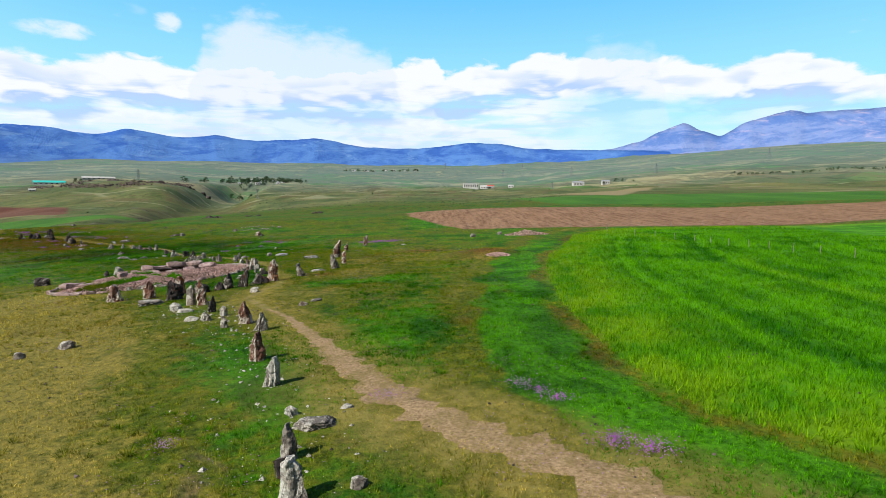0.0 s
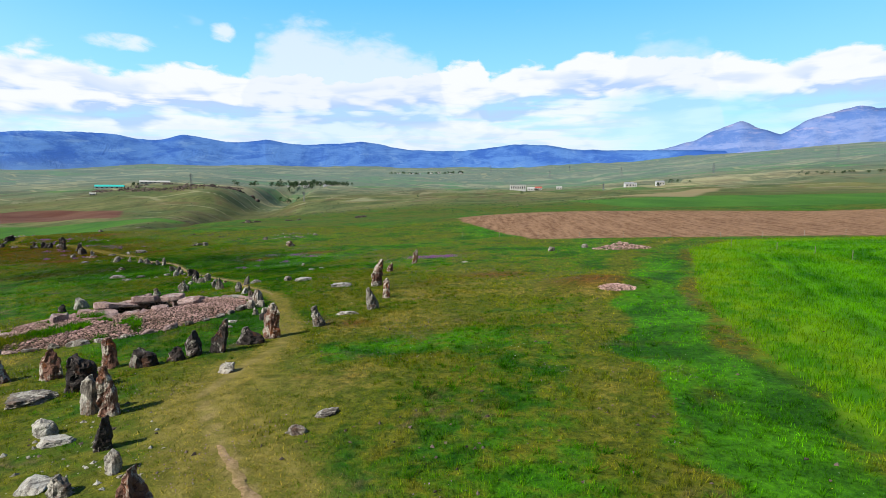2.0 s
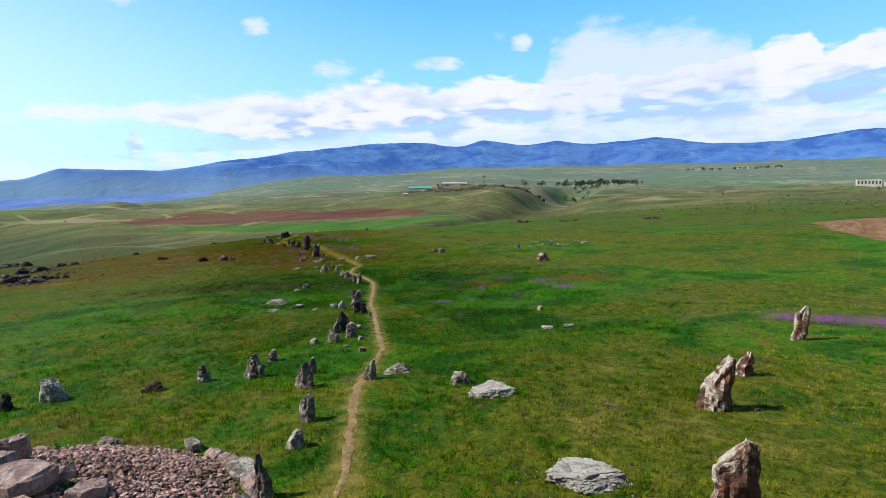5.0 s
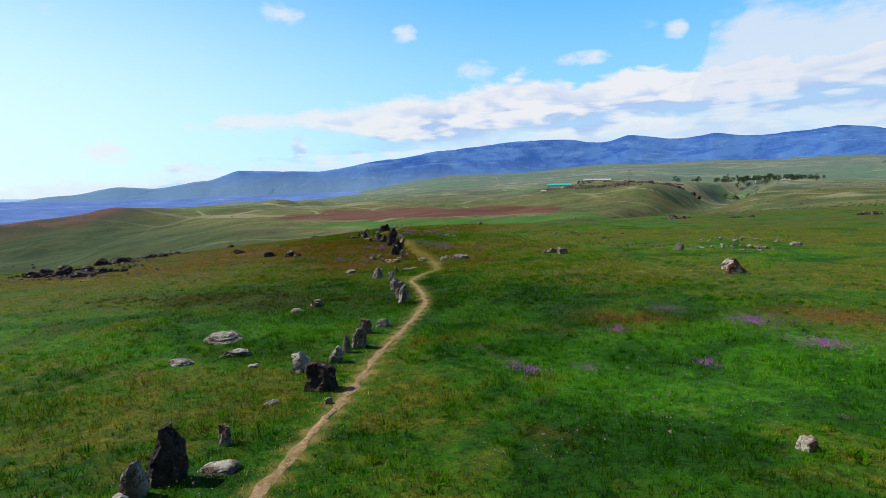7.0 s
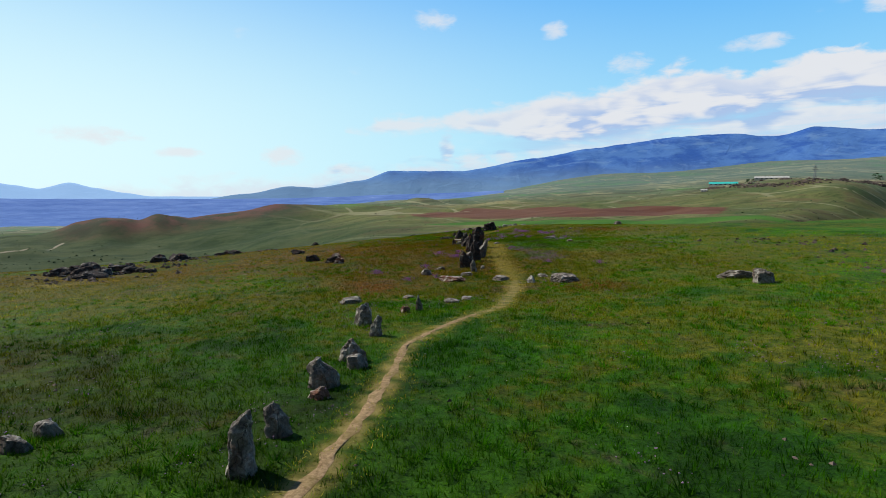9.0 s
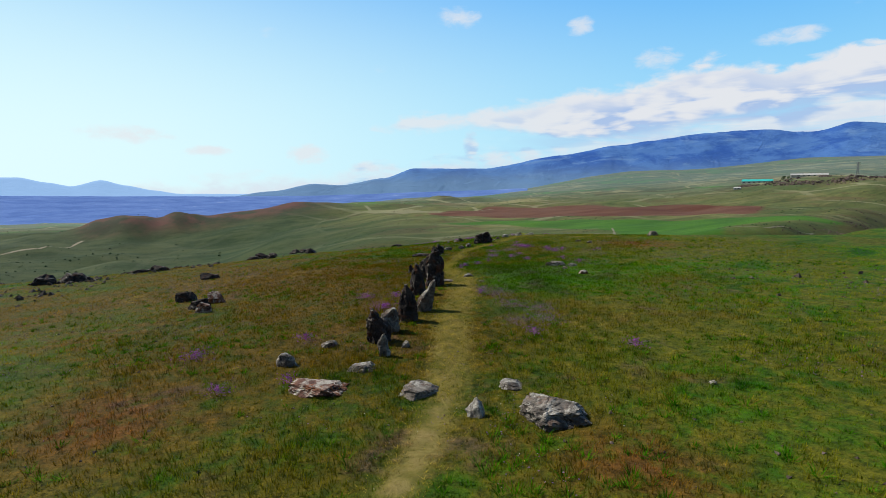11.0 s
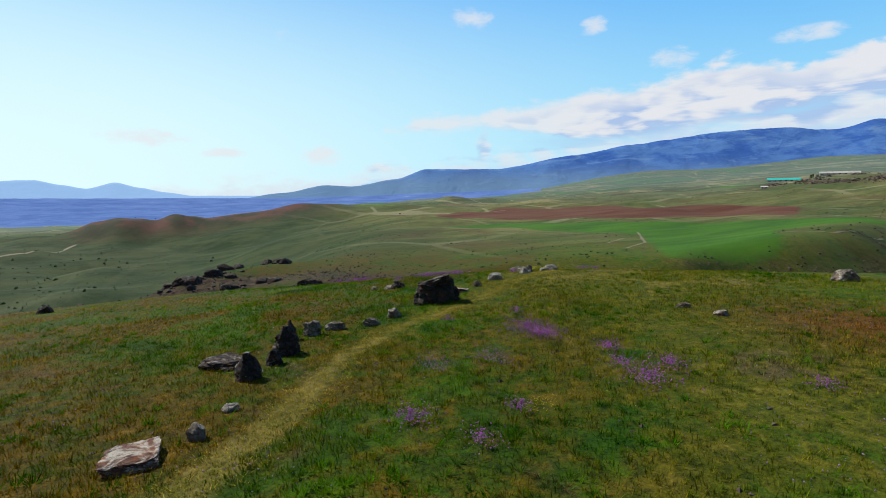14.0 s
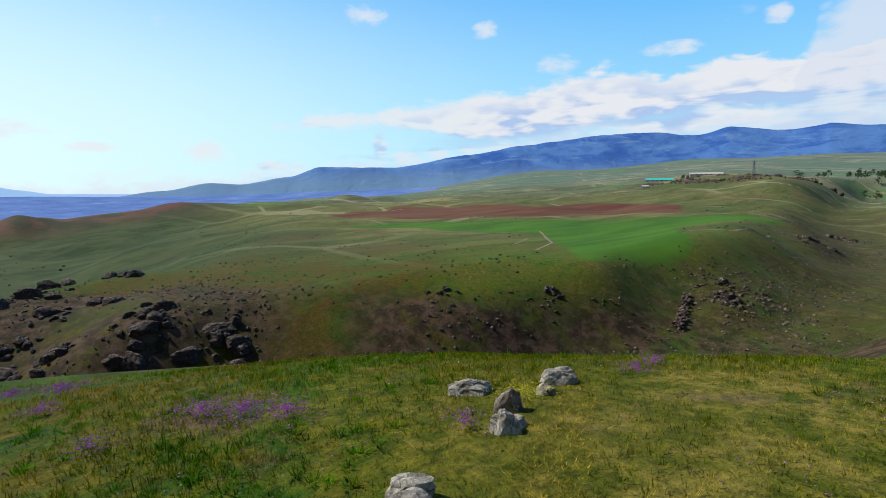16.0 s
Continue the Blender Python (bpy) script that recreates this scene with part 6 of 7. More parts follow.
def tree(x, y, h, seed, spread=0.5):
    rng = random.Random(seed)
    base = new("tree")
    base.location = (x, y, ground_at(x, y))
    tagged(base, "dark green leafy tree on the far plain", "tree", "trees of the far plain")
    bm = bmesh.new()
    bmesh.ops.create_cone(bm, segments=6, radius1=h * 0.05, radius2=h * 0.02, depth=h * 0.6, matrix=Matrix.Translation((0, 0, h * 0.3 - 0.2)))
    part("trunk", bm, BARK, base)
    spots = []
    for _ in range(46):
        a, k, t = rng.uniform(0, 6.28), rng.random() ** 0.5, rng.random()
        r = h * spread * k * (1 - 0.55 * t) * rng.uniform(0.7, 1.1)
        spots.append((r * math.cos(a), r * math.sin(a), h * (0.28 + 0.7 * t), h * rng.uniform(0.06, 0.13)))
    crown = new("crown", rocks_mesh("crown", spots, LEAF, seed))
    crown.parent = base


def pylon(x, y, h, turn):
    base = new("power_pylon")
    base.matrix_world = pose(x, y, ground_at(x, y), 0, 0, turn)
    tagged(base, "steel lattice power pylon on the plain", "pylon", "line of power pylons")

    def bar(bm, a, b, r):
        a, b = Vector(a), Vector(b)
        m = (b - a).to_track_quat("Z", "Y").to_matrix().to_4x4()
        bmesh.ops.create_cone(bm, segments=4, radius1=r, radius2=r, depth=(b - a).length, matrix=Matrix.Translation((a + b) / 2) @ m)

    for sx, sy in ((-1, -1), (1, -1), (1, 1), (-1, 1)):
        bm = bmesh.new()
        bar(bm, (sx * h * 0.11, sy * h * 0.11, -1), (sx * h * 0.02, sy * h * 0.02, h), 0.22)
        part("leg", bm, STEEL, base)
    bm = bmesh.new()
    for i in range(7):
        t, u = i / 7, (i + 1) / 7
        p, q = h * (0.11 - 0.09 * t), h * (0.11 - 0.09 * u)
        for s in (-1, 1):
            bar(bm, (-p, s * p, h * t), (q, s * q, h * u), 0.12), bar(bm, (p, s * p, h * t), (-q, s * q, h * u), 0.12)
            bar(bm, (s * p, -p, h * t), (s * q, q, h * u), 0.12)
    part("bracing", bm, STEEL, base)
    for k, w in ((0.72, 0.20), (0.86, 0.16), (1.0, 0.12)):
        bm = bmesh.new()
        bar(bm, (-h * w, 0, h * k), (h * w, 0, h * k), 0.22)
        bar(bm, (-h * w, 0, h * k), (0, 0, h * (k + 0.05)), 0.12), bar(bm, (h * w, 0, h * k), (0, 0, h * (k + 0.05)), 0.12)
        arm = part("crossarm", bm, STEEL, base)
        for s in (-1, 1):
            bm = bmesh.new()
            bar(bm, (s * h * w * 0.95, 0, h * k - h * 0.05), (s * h * w * 0.95, 0, h * k), 0.16)
            part("insulator", bm, GLASS_DARK, arm)


rng_far = random.Random(9)
house(52, 1090, 30, 14, 11, 4, TIN, "large pale two-storey building on the plain", 7, True)
house(86, 1140, 22, 9, 4, 0, WALL, "long low white building beside fields", 4)
house(97, 1140, 14, 9, 4.5, 0, RED_TIN, "low building with a red sheet roof", 3)
house(145, 1185, 11, 7, 4, 0, WALL, "small white house on the plain", 2)
house(286, 1165, 20, 10, 7, 10, TIN, "pale house with a grey roof on the plain", 3)
house(300, 1185, 12, 9, 5, -8, TIN, "pale house with a grey roof on the plain", 2)
house(352, 1180, 16, 10, 7, 5, TIN, "pale house among trees on the plain", 3)
for i, (x, y) in enumerate(((-667, 1750), (-672, 1847), (-590, 1690), (-639, 1900), (-640, 1990), (-530, 1700), (-592, 1960), (-700, 2030), (-720, 2000), (-620, 1800), (-560, 1800), (-690, 1930))):
    house(x, y, rng_far.uniform(9, 15), rng_far.uniform(7, 9), rng_far.uniform(3, 5), rng_far.uniform(-30, 30), rng_far.choice((TIN, TIN, WALL)), "small pale village house with a sheet roof", 2)
for i, (x, y) in enumerate(((-506, 2990), (-440, 3010), (-400, 3010), (-330, 3020), (-288, 3020), (-223, 3000), (-160, 2968))):
    house(x, y, rng_far.uniform(14, 24), 10, rng_far.uniform(4, 6), rng_far.uniform(-15, 15), rng_far.choice((TIN, TIN, WALL)), "pale village house on the far ridge", 3)
for i in range(90):
    tree(-625 + rng_far.gauss(0, 70), 1790 + rng_far.gauss(0, 120), rng_far.uniform(11, 20), 500 + i, 0.6)
for i in range(46):
    tree(-340 + rng_far.uniform(-220, 200), 2975 + rng_far.uniform(-25, 30), rng_far.uniform(9, 15), 660 + i, 0.65)
for i in range(60):
    k = i / 59
    tree(620 + 330 * k + rng_far.uniform(-8, 8), 1168 - 80 * k + rng_far.uniform(-14, 14), rng_far.uniform(4, 7), 720 + i, 0.7)
for x, y, h in ((345, 1170, 9), (375, 1180, 11), (392, 1190, 8), (365, 1200, 7), (420, 1200, 6), (-95, 700, 4), (40, 760, 5), (700, 700, 7)):
    tree(x, y, h, int(x * 3 + y), 0.6)
for x, y, h in ((280, 2600, 36), (534, 2277, 38), (610, 1559, 28), (1140, 1904, 40), (-264, 754, 13), (206, 1032, 13), (1, 3000, 40), (430, 3000, 34)):
    pylon(x, y, h, 20)
house(-785, 1064, 52, 12, 4, 30, TEAL, "long farm building with a turquoise sheet roof", 6)
house(-717, 1111, 58, 10, 3.2, 36, WALL, "long low white farm building", 7)
house(-640, 830, 9, 5, 2.5, 30, WALL, "small white farm shed", 2)
for i in range(10):
    tree(-770 + i * 6, 1110 + rng_far.uniform(-8, 8), rng_far.uniform(6, 10), 700 + i)
pylon(-535, 937, 19, 35)
for k, (x, y, s, c) in enumerate(((-620, 1010, 11, 16), (-570, 1050, 10, 16), (-530, 1080, 9, 12), (-680, 1010, 8, 14), (-500, 1110, 8, 12))):
    outcrop(x, y, s, c, 340 + k)


def rock_band(name, label, line, wide, count, lo, hi, seed, mat=LOOSE):
    """Rocks strewn along a line."""
    rng = np.random.RandomState(seed)
    i = rng.randint(0, len(line) - 1, count)
    k = rng.uniform(0, 1, count)
    a, b = np.array(line, float)[i], np.array(line, float)[i + 1]
    p = a + (b - a) * k[:, None] + rng.normal(0, wide, (count, 2))
    p = p[(signed(p[:, 0], p[:, 1], GREEN_FIELD) < 3) & (signed(p[:, 0], p[:, 1], RED_FIELD) < 3)]
    size = lo + (hi - lo) * rng.uniform(0, 1, len(p)) ** 3
    tagged(new(name, rocks_mesh(name, np.stack([p[:, 0], p[:, 1], height(p[:, 0], p[:, 1]), size], 1), mat, seed, 0.8, True)), label, "scrub" if mat == LEAF else "rocks", kind="stuff")


rock_band("rock_ledge", "long dark broken rock ledge on the plain", [(-726, 953), (-572, 851), (-515, 876), (-567, 1190)], 9.0, 900, 1.2, 4.5, 81)
rock_band("slope_rocks", "rocks strewn down the far end of the ravine", RAVINE[6:11], 30.0, 1500, 0.25, 1.0, 82)
rock_band("small_stones", "small pale stones lying between the standing stones", [(-3.5, 11), (-6, 18), (-9, 24), (-12, 29), (-17, 34.5)], 1.3, 420, 0.035, 0.16, 87, ROCK["pale"])
rock_band("edge_rocks", "low dark rocks along the brink of the meadow", [(-92, 72), (-106, 80), (-121, 86), (-135, 95), (-150, 104)], 3.5, 420, 0.12, 0.55, 83)
rock_band("slope_rocks", "pale broken stones on the ravine slope", [(-176, 260), (-188, 266), (-184, 282), (-172, 275)], 4.0, 240, 0.3, 1.2, 86)
rock_band("edge_rocks", "low dark rocks along the brink of the meadow", [(-73, 130), (-70, 138), (-56, 125), (-46, 123)], 2.5, 160, 0.1, 0.4, 84)
rock_band("valley_scrub", "dark bushes on the green valley slope", [(-300, 20), (-420, -30), (-560, -60), (-660, -10), (-760, -120)], 55.0, 700, 0.5, 2.4, 85, LEAF)
scrub("scrub", "low dark scrub dotted over the far plain", 3600, LEAF, 0.5, 1.3, 71)
scrub("field_stones", "pale field stones dotted over the far plain", 3000, LOOSE, 0.3, 0.9, 72)


def fence_post(x, y, h):
    bm = bmesh.new()
    bmesh.ops.create_cone(bm, segments=7, cap_ends=True, radius1=0.035, radius2=0.028, depth=h, matrix=Matrix.Translation((0, 0, h / 2 - 0.1)))
    ob = part("fence_post", bm, WOOD)
    ob.location = (x, y, ground_at(x, y))
    tagged(ob, "weathered wooden fence post in the crop field", "post", "fence posts of the crop field")


for x, y in ((32.0, 68.2), (32.3, 64.7), (33.1, 62.1), (34.0, 59.6), (35.0, 57.4), (35.8, 54.6), (37.0, 52.4), (31.0, 72.0), (30.2, 76.5), (29.0, 81.5), (26.2, 86.5), (38.2, 49.5), (39.5, 46.5)):
    fence_post(x, y, 1.0)
for k in range(16):
    fence_post(-8 + k * 6.4, 113 - min(k, 6) * 2.2 + max(k - 6, 0) * 1.0, 0.95)


# ---- grass, herbs and flowers ----
def blade_material(name, colour, low=(0.62, 0.70, 0.55), high=(2.1, 2.0, 1.6)):
    m, n = material(name)
    geo = n.add("ShaderNodeNewGeometry")
    rnd = geo.outputs["Random Per Island"]
    c = colour(n, geo.outputs["Position"])
    c = n.mix(n.span(rnd, 0.0, 1.0, 0.0, 1.0, smooth_=False), n.mix(1.0, c, low, "MULTIPLY"), n.mix(1.0, c, high, "MULTIPLY"))
    out, d, t, mix = n.add("ShaderNodeOutputMaterial"), n.add("ShaderNodeBsdfDiffuse"), n.add("ShaderNodeBsdfTranslucent"), n.add("ShaderNodeMixShader")
    mix.inputs[0].default_value = 0.42
    n.link(c, d.inputs[0]), n.link(c, t.inputs[0])
    soft, stand = n.add("ShaderNodeVectorMath", operation="ADD"), n.add("ShaderNodeVectorMath", operation="SCALE")
    n.link(geo.outputs["Normal"], stand.inputs[0])
    stand.inputs["Scale"].default_value = 0.45
    n.link(stand.outputs[0], soft.inputs[0])
    soft.inputs[1].default_value = (0, 0, 0.6)
    tip = n.add("ShaderNodeVectorMath", operation="NORMALIZE")
    n.link(soft.outputs[0], tip.inputs[0])
    n.link(tip.outputs[0], d.inputs["Normal"])
    n.link(d.outputs[0], mix.inputs[1]), n.link(t.outputs[0], mix.inputs[2]), n.link(mix.outputs[0], out.inputs[0])
    return m


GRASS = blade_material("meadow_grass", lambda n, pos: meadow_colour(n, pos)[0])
# coarse blades brightened in colour for the light far grass catches at grazing angles
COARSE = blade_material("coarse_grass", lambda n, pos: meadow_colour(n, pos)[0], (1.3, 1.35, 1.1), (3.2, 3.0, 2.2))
WHEAT = blade_material("young_crop", crop_colour)


def blades(name, x, y, size, per, wide, mat, rng, extra=None, lift=0.0, lean=0.55):
    """Tufts of bent blades, all in one mesh."""
    k = len(x)
    z = height(x, y) + lift
    ang = rng.uniform(0, 6.283, (k, per))
    rad = rng.uniform(0.0, 0.10, (k, per)) + 0.25 * size[:, None] * rng.uniform(0, 0.5, (k, per))
    bx, by = x[:, None] + np.cos(ang) * rad, y[:, None] + np.sin(ang) * rad
    h = size[:, None] * rng.uniform(0.5, 1.15, (k, per))
    w = wide * rng.uniform(0.6, 1.4, (k, per))
    side = ang + 1.57 + rng.uniform(-0.6, 0.6, (k, per))
    out = h * rng.uniform(0.3, 1.6, (k, per)) * lean
    zz = np.repeat(z[:, None], per, 1) - 0.02
    a = np.stack([bx - np.cos(side) * w, by - np.sin(side) * w, zz], -1)
    b = np.stack([bx + np.cos(side) * w, by + np.sin(side) * w, zz], -1)
    c = np.stack([bx + np.cos(ang) * out, by + np.sin(ang) * out, zz + h], -1)
    v = np.stack([a, b, c], 2).reshape(-1, 3).astype(np.float32)
    n = len(v) // 3
    me = bpy.data.meshes.new(name)
    me.vertices.add(len(v))
    me.vertices.foreach_set("co", v.ravel())
    me.loops.add(len(v))
    me.loops.foreach_set("vertex_index", np.arange(len(v), dtype=np.int32))
    me.polygons.add(n)
    me.polygons.foreach_set("loop_start", np.arange(0, len(v), 3, dtype=np.int32))
    me.update(calc_edges=True)
    for key, val in (extra or {}).items():
        me.attributes.new(key, "FLOAT", "POINT").data.foreach_set("value", np.repeat(val, per * 3).astype(np.float32))
    me.materials.append(mat)
    return new(name, me)


def lumps(x, y, size, seed):
    return waves(x, y, size, seed) * 0.6 + waves(x, y, size * 0.37, seed + 1) * 0.4


def grow_meadow(name, label, count, near, far, tall, per, wide, seed, mat):
    rng = np.random.RandomState(seed)
    xs, ys = [], []
    got = 0
    while got < count:
        x, y = rng.uniform(-135, 30, 160000), rng.uniform(2, 150, 160000)
        d, _ = from_line(x, y, TRACK)
        keep = (d < far) & (d >= near) & (rng.uniform(0, 1, len(x)) < np.interp(d, [near, far * 0.4, far], [1, 0.8, 0.25]))
        x, y = x[keep], y[keep]
        f = fields(x, y)
        ok = (f["track"] + rng.uniform(-0.25, 0.35, len(x)) > 0.42 * np.clip(f["bare"] + 0.35, 0, 1)) & (f["crop"] < 0.3) & (f["plough"] < 0)
        ok &= rng.uniform(0, 1, len(x)) > f["worn"] * 0.8
        e = ((x - CAIRN[0]) * math.cos(CAIRN[2]) + (y - CAIRN[1]) * math.sin(CAIRN[2])) / CAIRN[3], (-(x - CAIRN[0]) * math.sin(CAIRN[2]) + (y - CAIRN[1]) * math.cos(CAIRN[2])) / CAIRN[4]
        ok &= (e[0] ** 2 + e[1] ** 2 > 1.0) | (rng.uniform(0, 1, len(x)) < 0.0)
        xs.append(x[ok]), ys.append(y[ok])
        got += ok.sum()
    x, y = np.concatenate(xs)[:count], np.concatenate(ys)[:count]
    f = fields(x, y)
    size = tall * (0.75 + 0.45 * lumps(x, y, 5.0, 31)).clip(0.3, 1.4) * (1 - 0.6 * f["worn"]) * np.interp(f["track"], [0.25, 1.1], [0.4, 1.0])
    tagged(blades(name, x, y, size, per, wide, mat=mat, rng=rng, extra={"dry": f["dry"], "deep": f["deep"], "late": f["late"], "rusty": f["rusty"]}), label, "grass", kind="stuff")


grow_meadow("meadow_grass", "tall mixed spring grass of the meadow", 225000, 0.0, 17.0, 0.20, 4, 0.0115, 41, GRASS)
grow_meadow("meadow_tussocks", "coarser grass tussocks further off in the meadow", 150000, 13.0, 75.0, 0.17, 3, 0.016, 42, COARSE)


def grow_stubble(count):
    """Short trampled straw-coloured grass on and beside the path."""
    rng = np.random.RandomState(46)
    x, y = rng.uniform(-120, 12, count * 60), rng.uniform(5, 142, count * 60)
    d, k = from_line(x, y, TRACK)
    half = np.interp(k, [0, 0.2, 0.3, 0.36, 0.66, 0.75, 0.9, 1], [2.6, 2.0, 1.0, 0.7, 0.7, 1.3, 0.9, 0.6])
    keep = (d < half * rng.uniform(0.2, 1.25, len(x))) & (rng.uniform(0, 1, len(x)) < np.interp(k, [0, 0.3, 0.5, 0.66, 1], [0.45, 0.6, 0.5, 1, 1]))
    keep &= (d > 0.30) | (k > 0.70) | ((k > 0.26) & (k < 0.40)) | (rng.uniform(0, 1, len(x)) < 0.06)
    x, y, d = x[keep][:count], y[keep][:count], d[keep][:count]
    f = fields(x, y)
    tagged(blades("trampled_grass", x, y, rng.uniform(0.03, 0.10, len(x)), 4, 0.012, GRASS, rng, {"dry": f["dry"] + rng.uniform(0.05, 0.42, len(x)), "deep": f["deep"] * 0, "late": f["late"] * 0.3, "rusty": f["rusty"] * 0}, lean=1.5),
           "short trampled straw-coloured grass along the footpath", "grass", kind="stuff")


grow_stubble(52000)


def grow_herbs(count):
    """Bushy dark herbs and thistles that stand out of the grass."""
    rng = np.random.RandomState(45)
    x, y = rng.uniform(-135, 12, count * 40), rng.uniform(6, 150, count * 40)
    d, _ = from_line(x, y, TRACK)
    keep = (d < 26) & (d > 0.9) & (rng.uniform(0, 1, len(x)) < np.interp(d, [0, 8, 26], [1, 0.7, 0.2])) & (lumps(x, y, 9, 61) + rng.normal(0, 0.35, len(x)) > 0.25)
    f = fields(x, y)
    e = ((x - CAIRN[0]) / 8.5) ** 2 + ((y - CAIRN[1]) / 6.5) ** 2
    keep &= (f["crop"] < 0) & (f["worn"] < 0.3) & (e > 1)
    x, y = x[keep][:count], y[keep][:count]
    f = fields(x, y)
    tagged(blades("herbs", x, y, rng.uniform(0.10, 0.24, len(x)), 22, 0.014, GRASS, rng, {"dry": f["dry"] - 0.12, "deep": np.minimum(f["deep"] + 0.3, 1), "late": f["late"] * 0.5, "rusty": f["rusty"] * 0}, lean=1.1), "bushy dark green herbs scattered through the meadow", "herbs", kind="stuff")


grow_herbs(7000)


def grow_weeds(count):
    """Weeds on the cairn."""
    rng = np.random.RandomState(44)
    u, v = rng.uniform(-1, 1, count), rng.uniform(-1, 1, count)
    keep = np.array([math.hypot(a, b) < 1.03 and weedy(a, b) > 0.34 and not (abs(a - 0.22) < 0.30 and abs(b - 0.04) < 0.36) for a, b in zip(u, v)])
    u, v = u[keep], v[keep]
    x, y = cairn_place(u, v)
    lift = np.array([cairn_rise(a, b) for a, b in zip(u, v)])
    f = fields(x, y)
    tagged(blades("weeds", x, y, rng.uniform(0.12, 0.34, len(x)), 6, 0.014, GRASS, rng, {"dry": f["dry"] - 0.1, "deep": f["deep"], "late": f["late"], "rusty": f["rusty"]}, lift), "green weeds growing over the cairn rubble", "weeds", kind="stuff")


grow_weeds(14000)


def grow_crop(count):
    rng = np.random.RandomState(43)
    x, y = rng.uniform(6, 62, count * 4), rng.uniform(8, 100, count * 4)
    d = np.hypot(x - 6, y - 15)
    keep = (signed(x, y, CROP) > 0.2) & (rng.uniform(0, 1, len(x)) < np.interp(d, [0, 25, 90], [1, 0.5, 0.15]))
    x, y = x[keep][:count], y[keep][:count]
    tagged(blades("young_crop", x, y, np.full(len(x), 0.34), 4, 0.016, WHEAT, rng, {"crop": signed(x, y, CROP)}), "dense bright green young cereal crop", "crop", kind="stuff")


grow_crop(60000)

PETAL = {}
for key, low, high in (("purple", (0.22, 0.030, 0.27), (0.46, 0.11, 0.50)), ("mauve", (0.20, 0.11, 0.20), (0.36, 0.22, 0.34)), ("white", (0.70, 0.72, 0.62), (0.82, 0.82, 0.74)), ("yellow", (0.42, 0.40, 0.02), (0.62, 0.55, 0.03))):
    PETAL[key] = plain_material(key + "_petals", low, high, 3.0)


def petals(name, label, spots, mat, seed):
    """Small flower heads: spots of x, y, height, size."""
    s = np.asarray(spots, float)
    z = height(s[:, 0], s[:, 1]) + s[:, 2]
    me = rocks_mesh(name, np.stack([s[:, 0], s[:, 1], z, s[:, 3]], 1), mat, seed, 0.8, True)
    tagged(new(name, me), label, "flowers", kind="stuff")


BLOOM = [(4.6, 13.8, 0.5), (5.4, 13.3, 0.5), (3.7, 16.8, 0.4), (3.2, 17.5, 0.3), (-12.5, 83.8, 1.2), (-10.6, 84.0, 1.5), (-8.4, 84.2, 1.4), (-34.2, 83.1, 0.45), (-35.1, 83.3, 0.25),
         (-35.0, 89.5, 0.4), (-30.2, 87.0, 0.35), (-31.2, 93.5, 0.9), (-28.2, 91.2, 0.9), (-75.3, 99.2, 0.6), (-75.8, 103.3, 0.4), (-79.4, 107.7, 0.7), (-71.4, 111.5, 0.35), (-68.2, 113.6, 0.35),
         (-71.1, 102.1, 0.3), (-71.0, 100.0, 0.4), (-97.5, 123.4, 0.55), (-79.0, 112.9, 0.25), (-82.6, 107.6, 0.5), (-81.5, 109.0, 0.4), (-103.2, 129.8, 0.9), (-90.2, 117.2, 0.3)]
BLOOM += [(-90.6, 126.3, 0.3), (-92.1, 123.8, 0.35), (-93.9, 121.1, 0.25), (-87.2, 125.4, 0.4), (-90.9, 118.6, 0.3), (-89.0, 116.3, 0.25), (-102.4, 129.7, 0.7), (-96.9, 129.8, 0.7), (-95.6, 124.3, 0.35),
          (-96.8, 125.9, 0.3), (-94.4, 132.9, 0.3), (-101.9, 129.8, 0.5), (-105.5, 130.6, 0.3), (-99.7, 130.7, 0.45), (-98.2, 130.0, 0.4), (-97.5, 131.1, 0.5), (-106.0, 127.7, 0.2), (-119.9, 132.8, 0.9),
          (-119.0, 133.5, 0.7), (-120.9, 132.0, 0.8), (-128.7, 128.8, 0.9), (-125.1, 128.6, 0.5), (-120.3, 129.8, 0.4), (-115.6, 135.9, 0.35), (-116.2, 141.6, 0.4), (-116.7, 143.0, 0.3), (-129.2, 127.4, 0.7)]


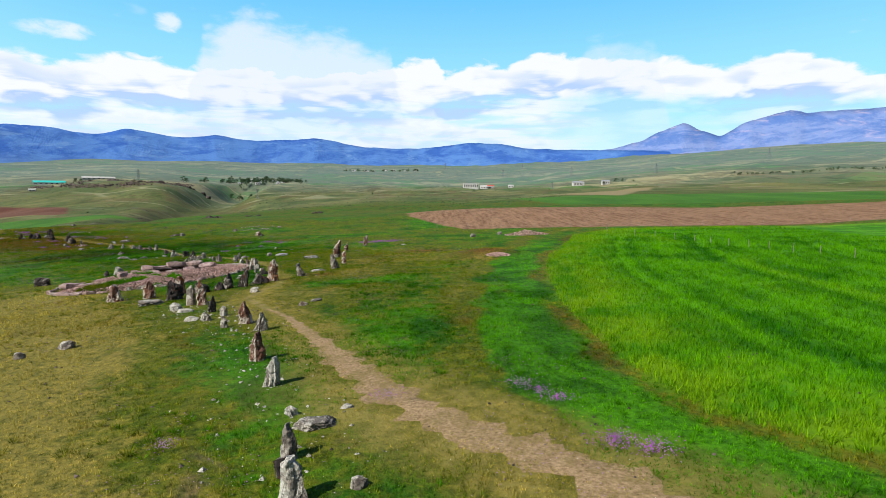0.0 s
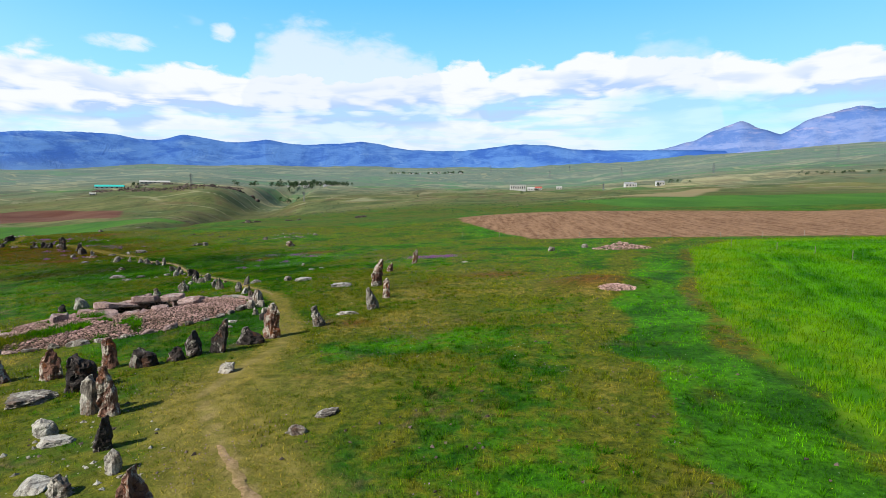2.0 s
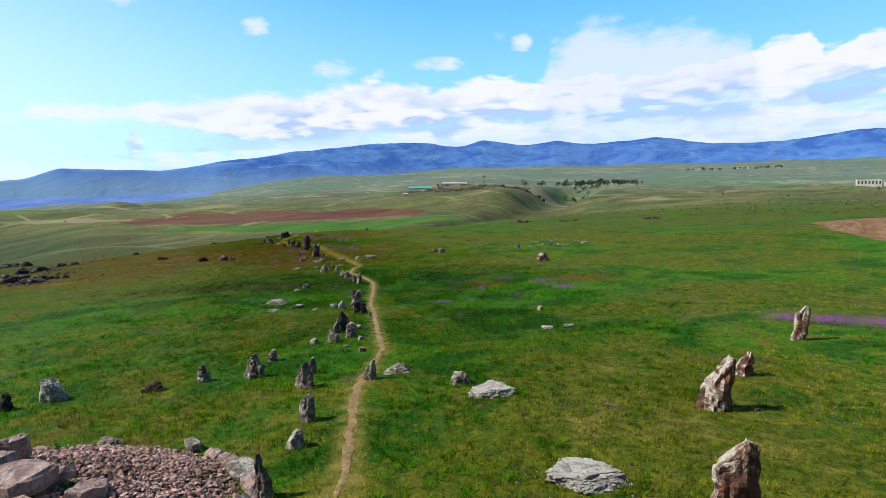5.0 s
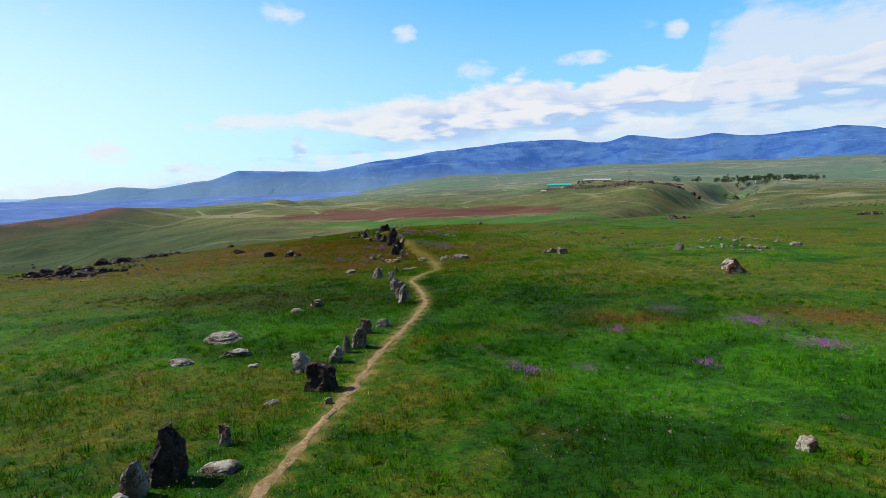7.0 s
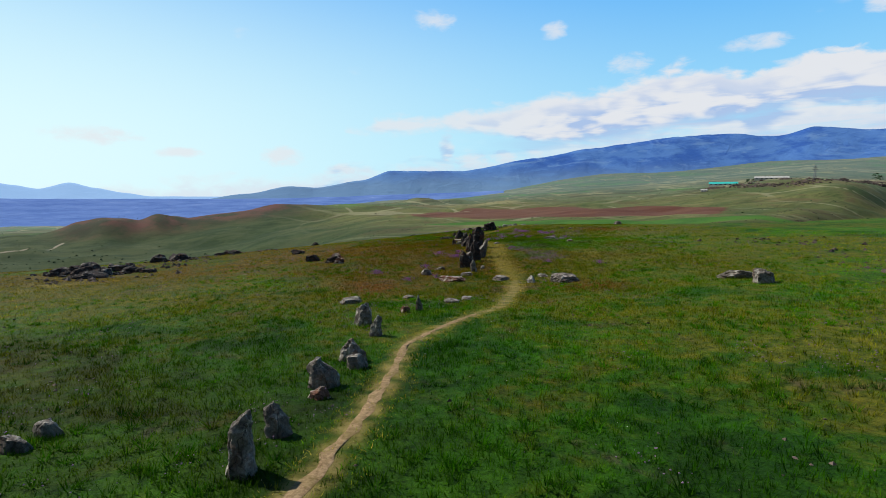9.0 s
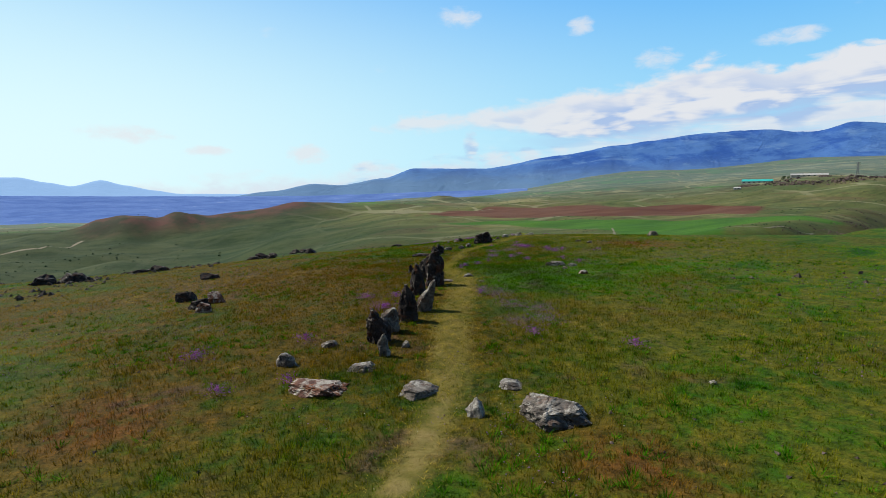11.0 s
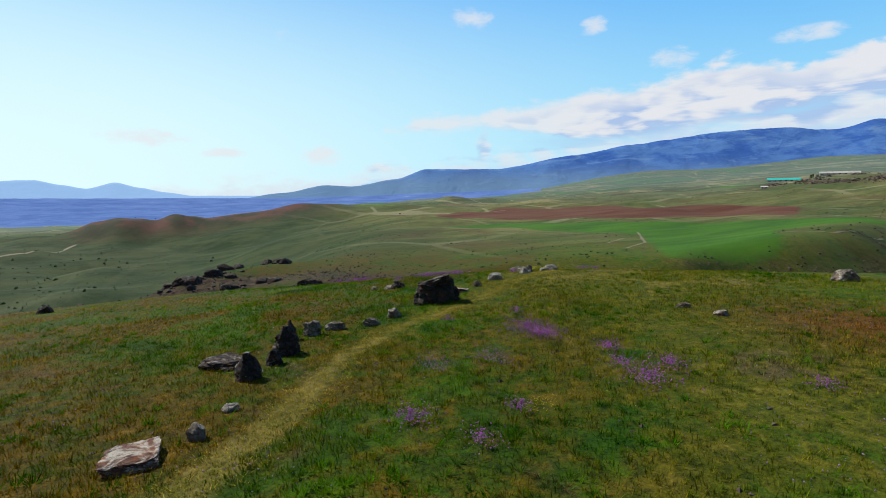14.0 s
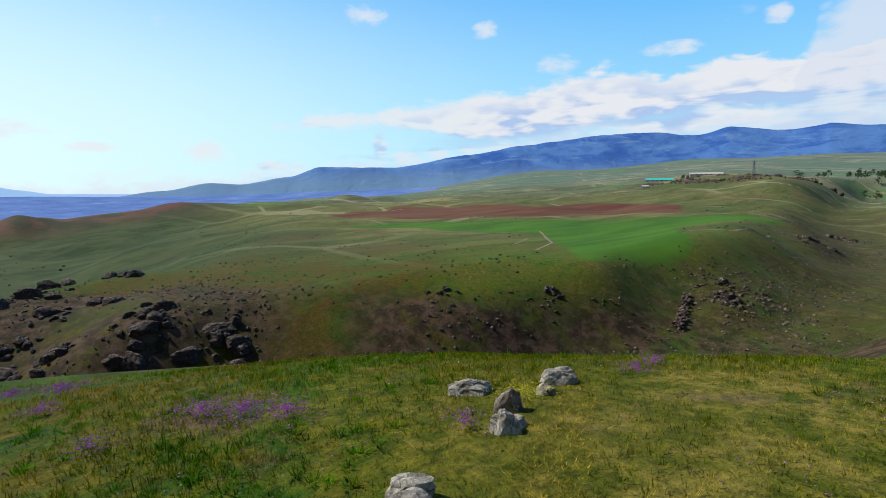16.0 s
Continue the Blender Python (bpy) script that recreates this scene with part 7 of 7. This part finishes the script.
def sow():
    rng = random.Random(66)
    purple, mauve = [], []
    for x, y, r in BLOOM:
        for _ in range(int(300 * r + 480 * r * r)):
            a, k = rng.uniform(0, 6.28), rng.gauss(0, 0.62)
            spot = (x + math.cos(a) * k * r * 1.5, y + math.sin(a) * k * r * 1.1, rng.uniform(0.10, 0.34), rng.uniform(0.014, 0.034))
            (purple if rng.random() < 0.72 else mauve).append(spot)
    for x, y, r in ((-78.2, 113.5, 0.9), (-74.5, 113.7, 0.8), (-73.1, 111.7, 0.7), (-72.8, 112.9, 0.8), (-79.3, 113.2, 0.5), (-75.8, 112.9, 0.7), (-100.6, 127.1, 0.7), (-100.9, 125.3, 0.6), (-33.0, 84.5, 0.4), (-35.0, 93.9, 0.8), (-2.0, 17.5, 0.5), (-7.8, 14.2, 0.3), (2.7, 18.3, 0.4)):
        for _ in range(int(420 * r)):
            spot = (x + rng.gauss(0, 0.7) * r, y + rng.gauss(0, 0.5) * r, rng.uniform(0.12, 0.34), rng.uniform(0.014, 0.030))
            (purple if rng.random() < 0.25 else mauve).append(spot)
    far_off = np.random.RandomState(67)
    x, y = far_off.uniform(-130, 5, 420000), far_off.uniform(8, 145, 420000)
    near = from_line(x, y, TRACK)[0] < 25
    x, y = x[near], y[near]
    for a, b in zip(x, y):
        if len(mauve) < 21000 and noise.noise(Vector((a * 0.22, b * 0.22, 9))) + 0.5 * noise.noise(Vector((a * 0.9, b * 0.9, 4))) > 0.34:
            mauve.append((a, b, rng.uniform(0.1, 0.32), rng.uniform(0.014, 0.03)))
    petals("purple_flowers", "clumps of bright purple wild flowers", purple, PETAL["purple"], 51)
    petals("mauve_flowers", "faded mauve flower heads among the grass", mauve, PETAL["mauve"], 52)
    white = []
    yellow = [(-116.1 + rng.gauss(0, 0.3), 137.8 + rng.gauss(0, 0.3), rng.uniform(0.12, 0.34), rng.uniform(0.012, 0.026)) for _ in range(420)]
    for u, v in ((-71.3, 115.9), (-72.9, 115.2), (-72.1, 115.9), (-75.5, 114.9), (-96.5, 126.3)):
        yellow += [(u + rng.gauss(0, 0.22), v + rng.gauss(0, 0.22), rng.uniform(0.18, 0.46), rng.uniform(0.008, 0.018)) for _ in range(110)]
    for a, b in zip(x[::-1], y[::-1]):
        if len(white) < 1800 and noise.noise(Vector((a * 0.13, b * 0.13, 19))) > 0.14 + rng.uniform(-0.1, 0.25):
            (white if rng.random() < 0.72 else yellow).append((a, b, rng.uniform(0.15, 0.36), rng.uniform(0.010, 0.020)))
    petals("white_flowers", "tiny white flowers dotted over the grass", white, PETAL["white"], 53)
    petals("yellow_flowers", "tiny yellow flowers dotted over the grass", yellow, PETAL["yellow"], 54)


sow()
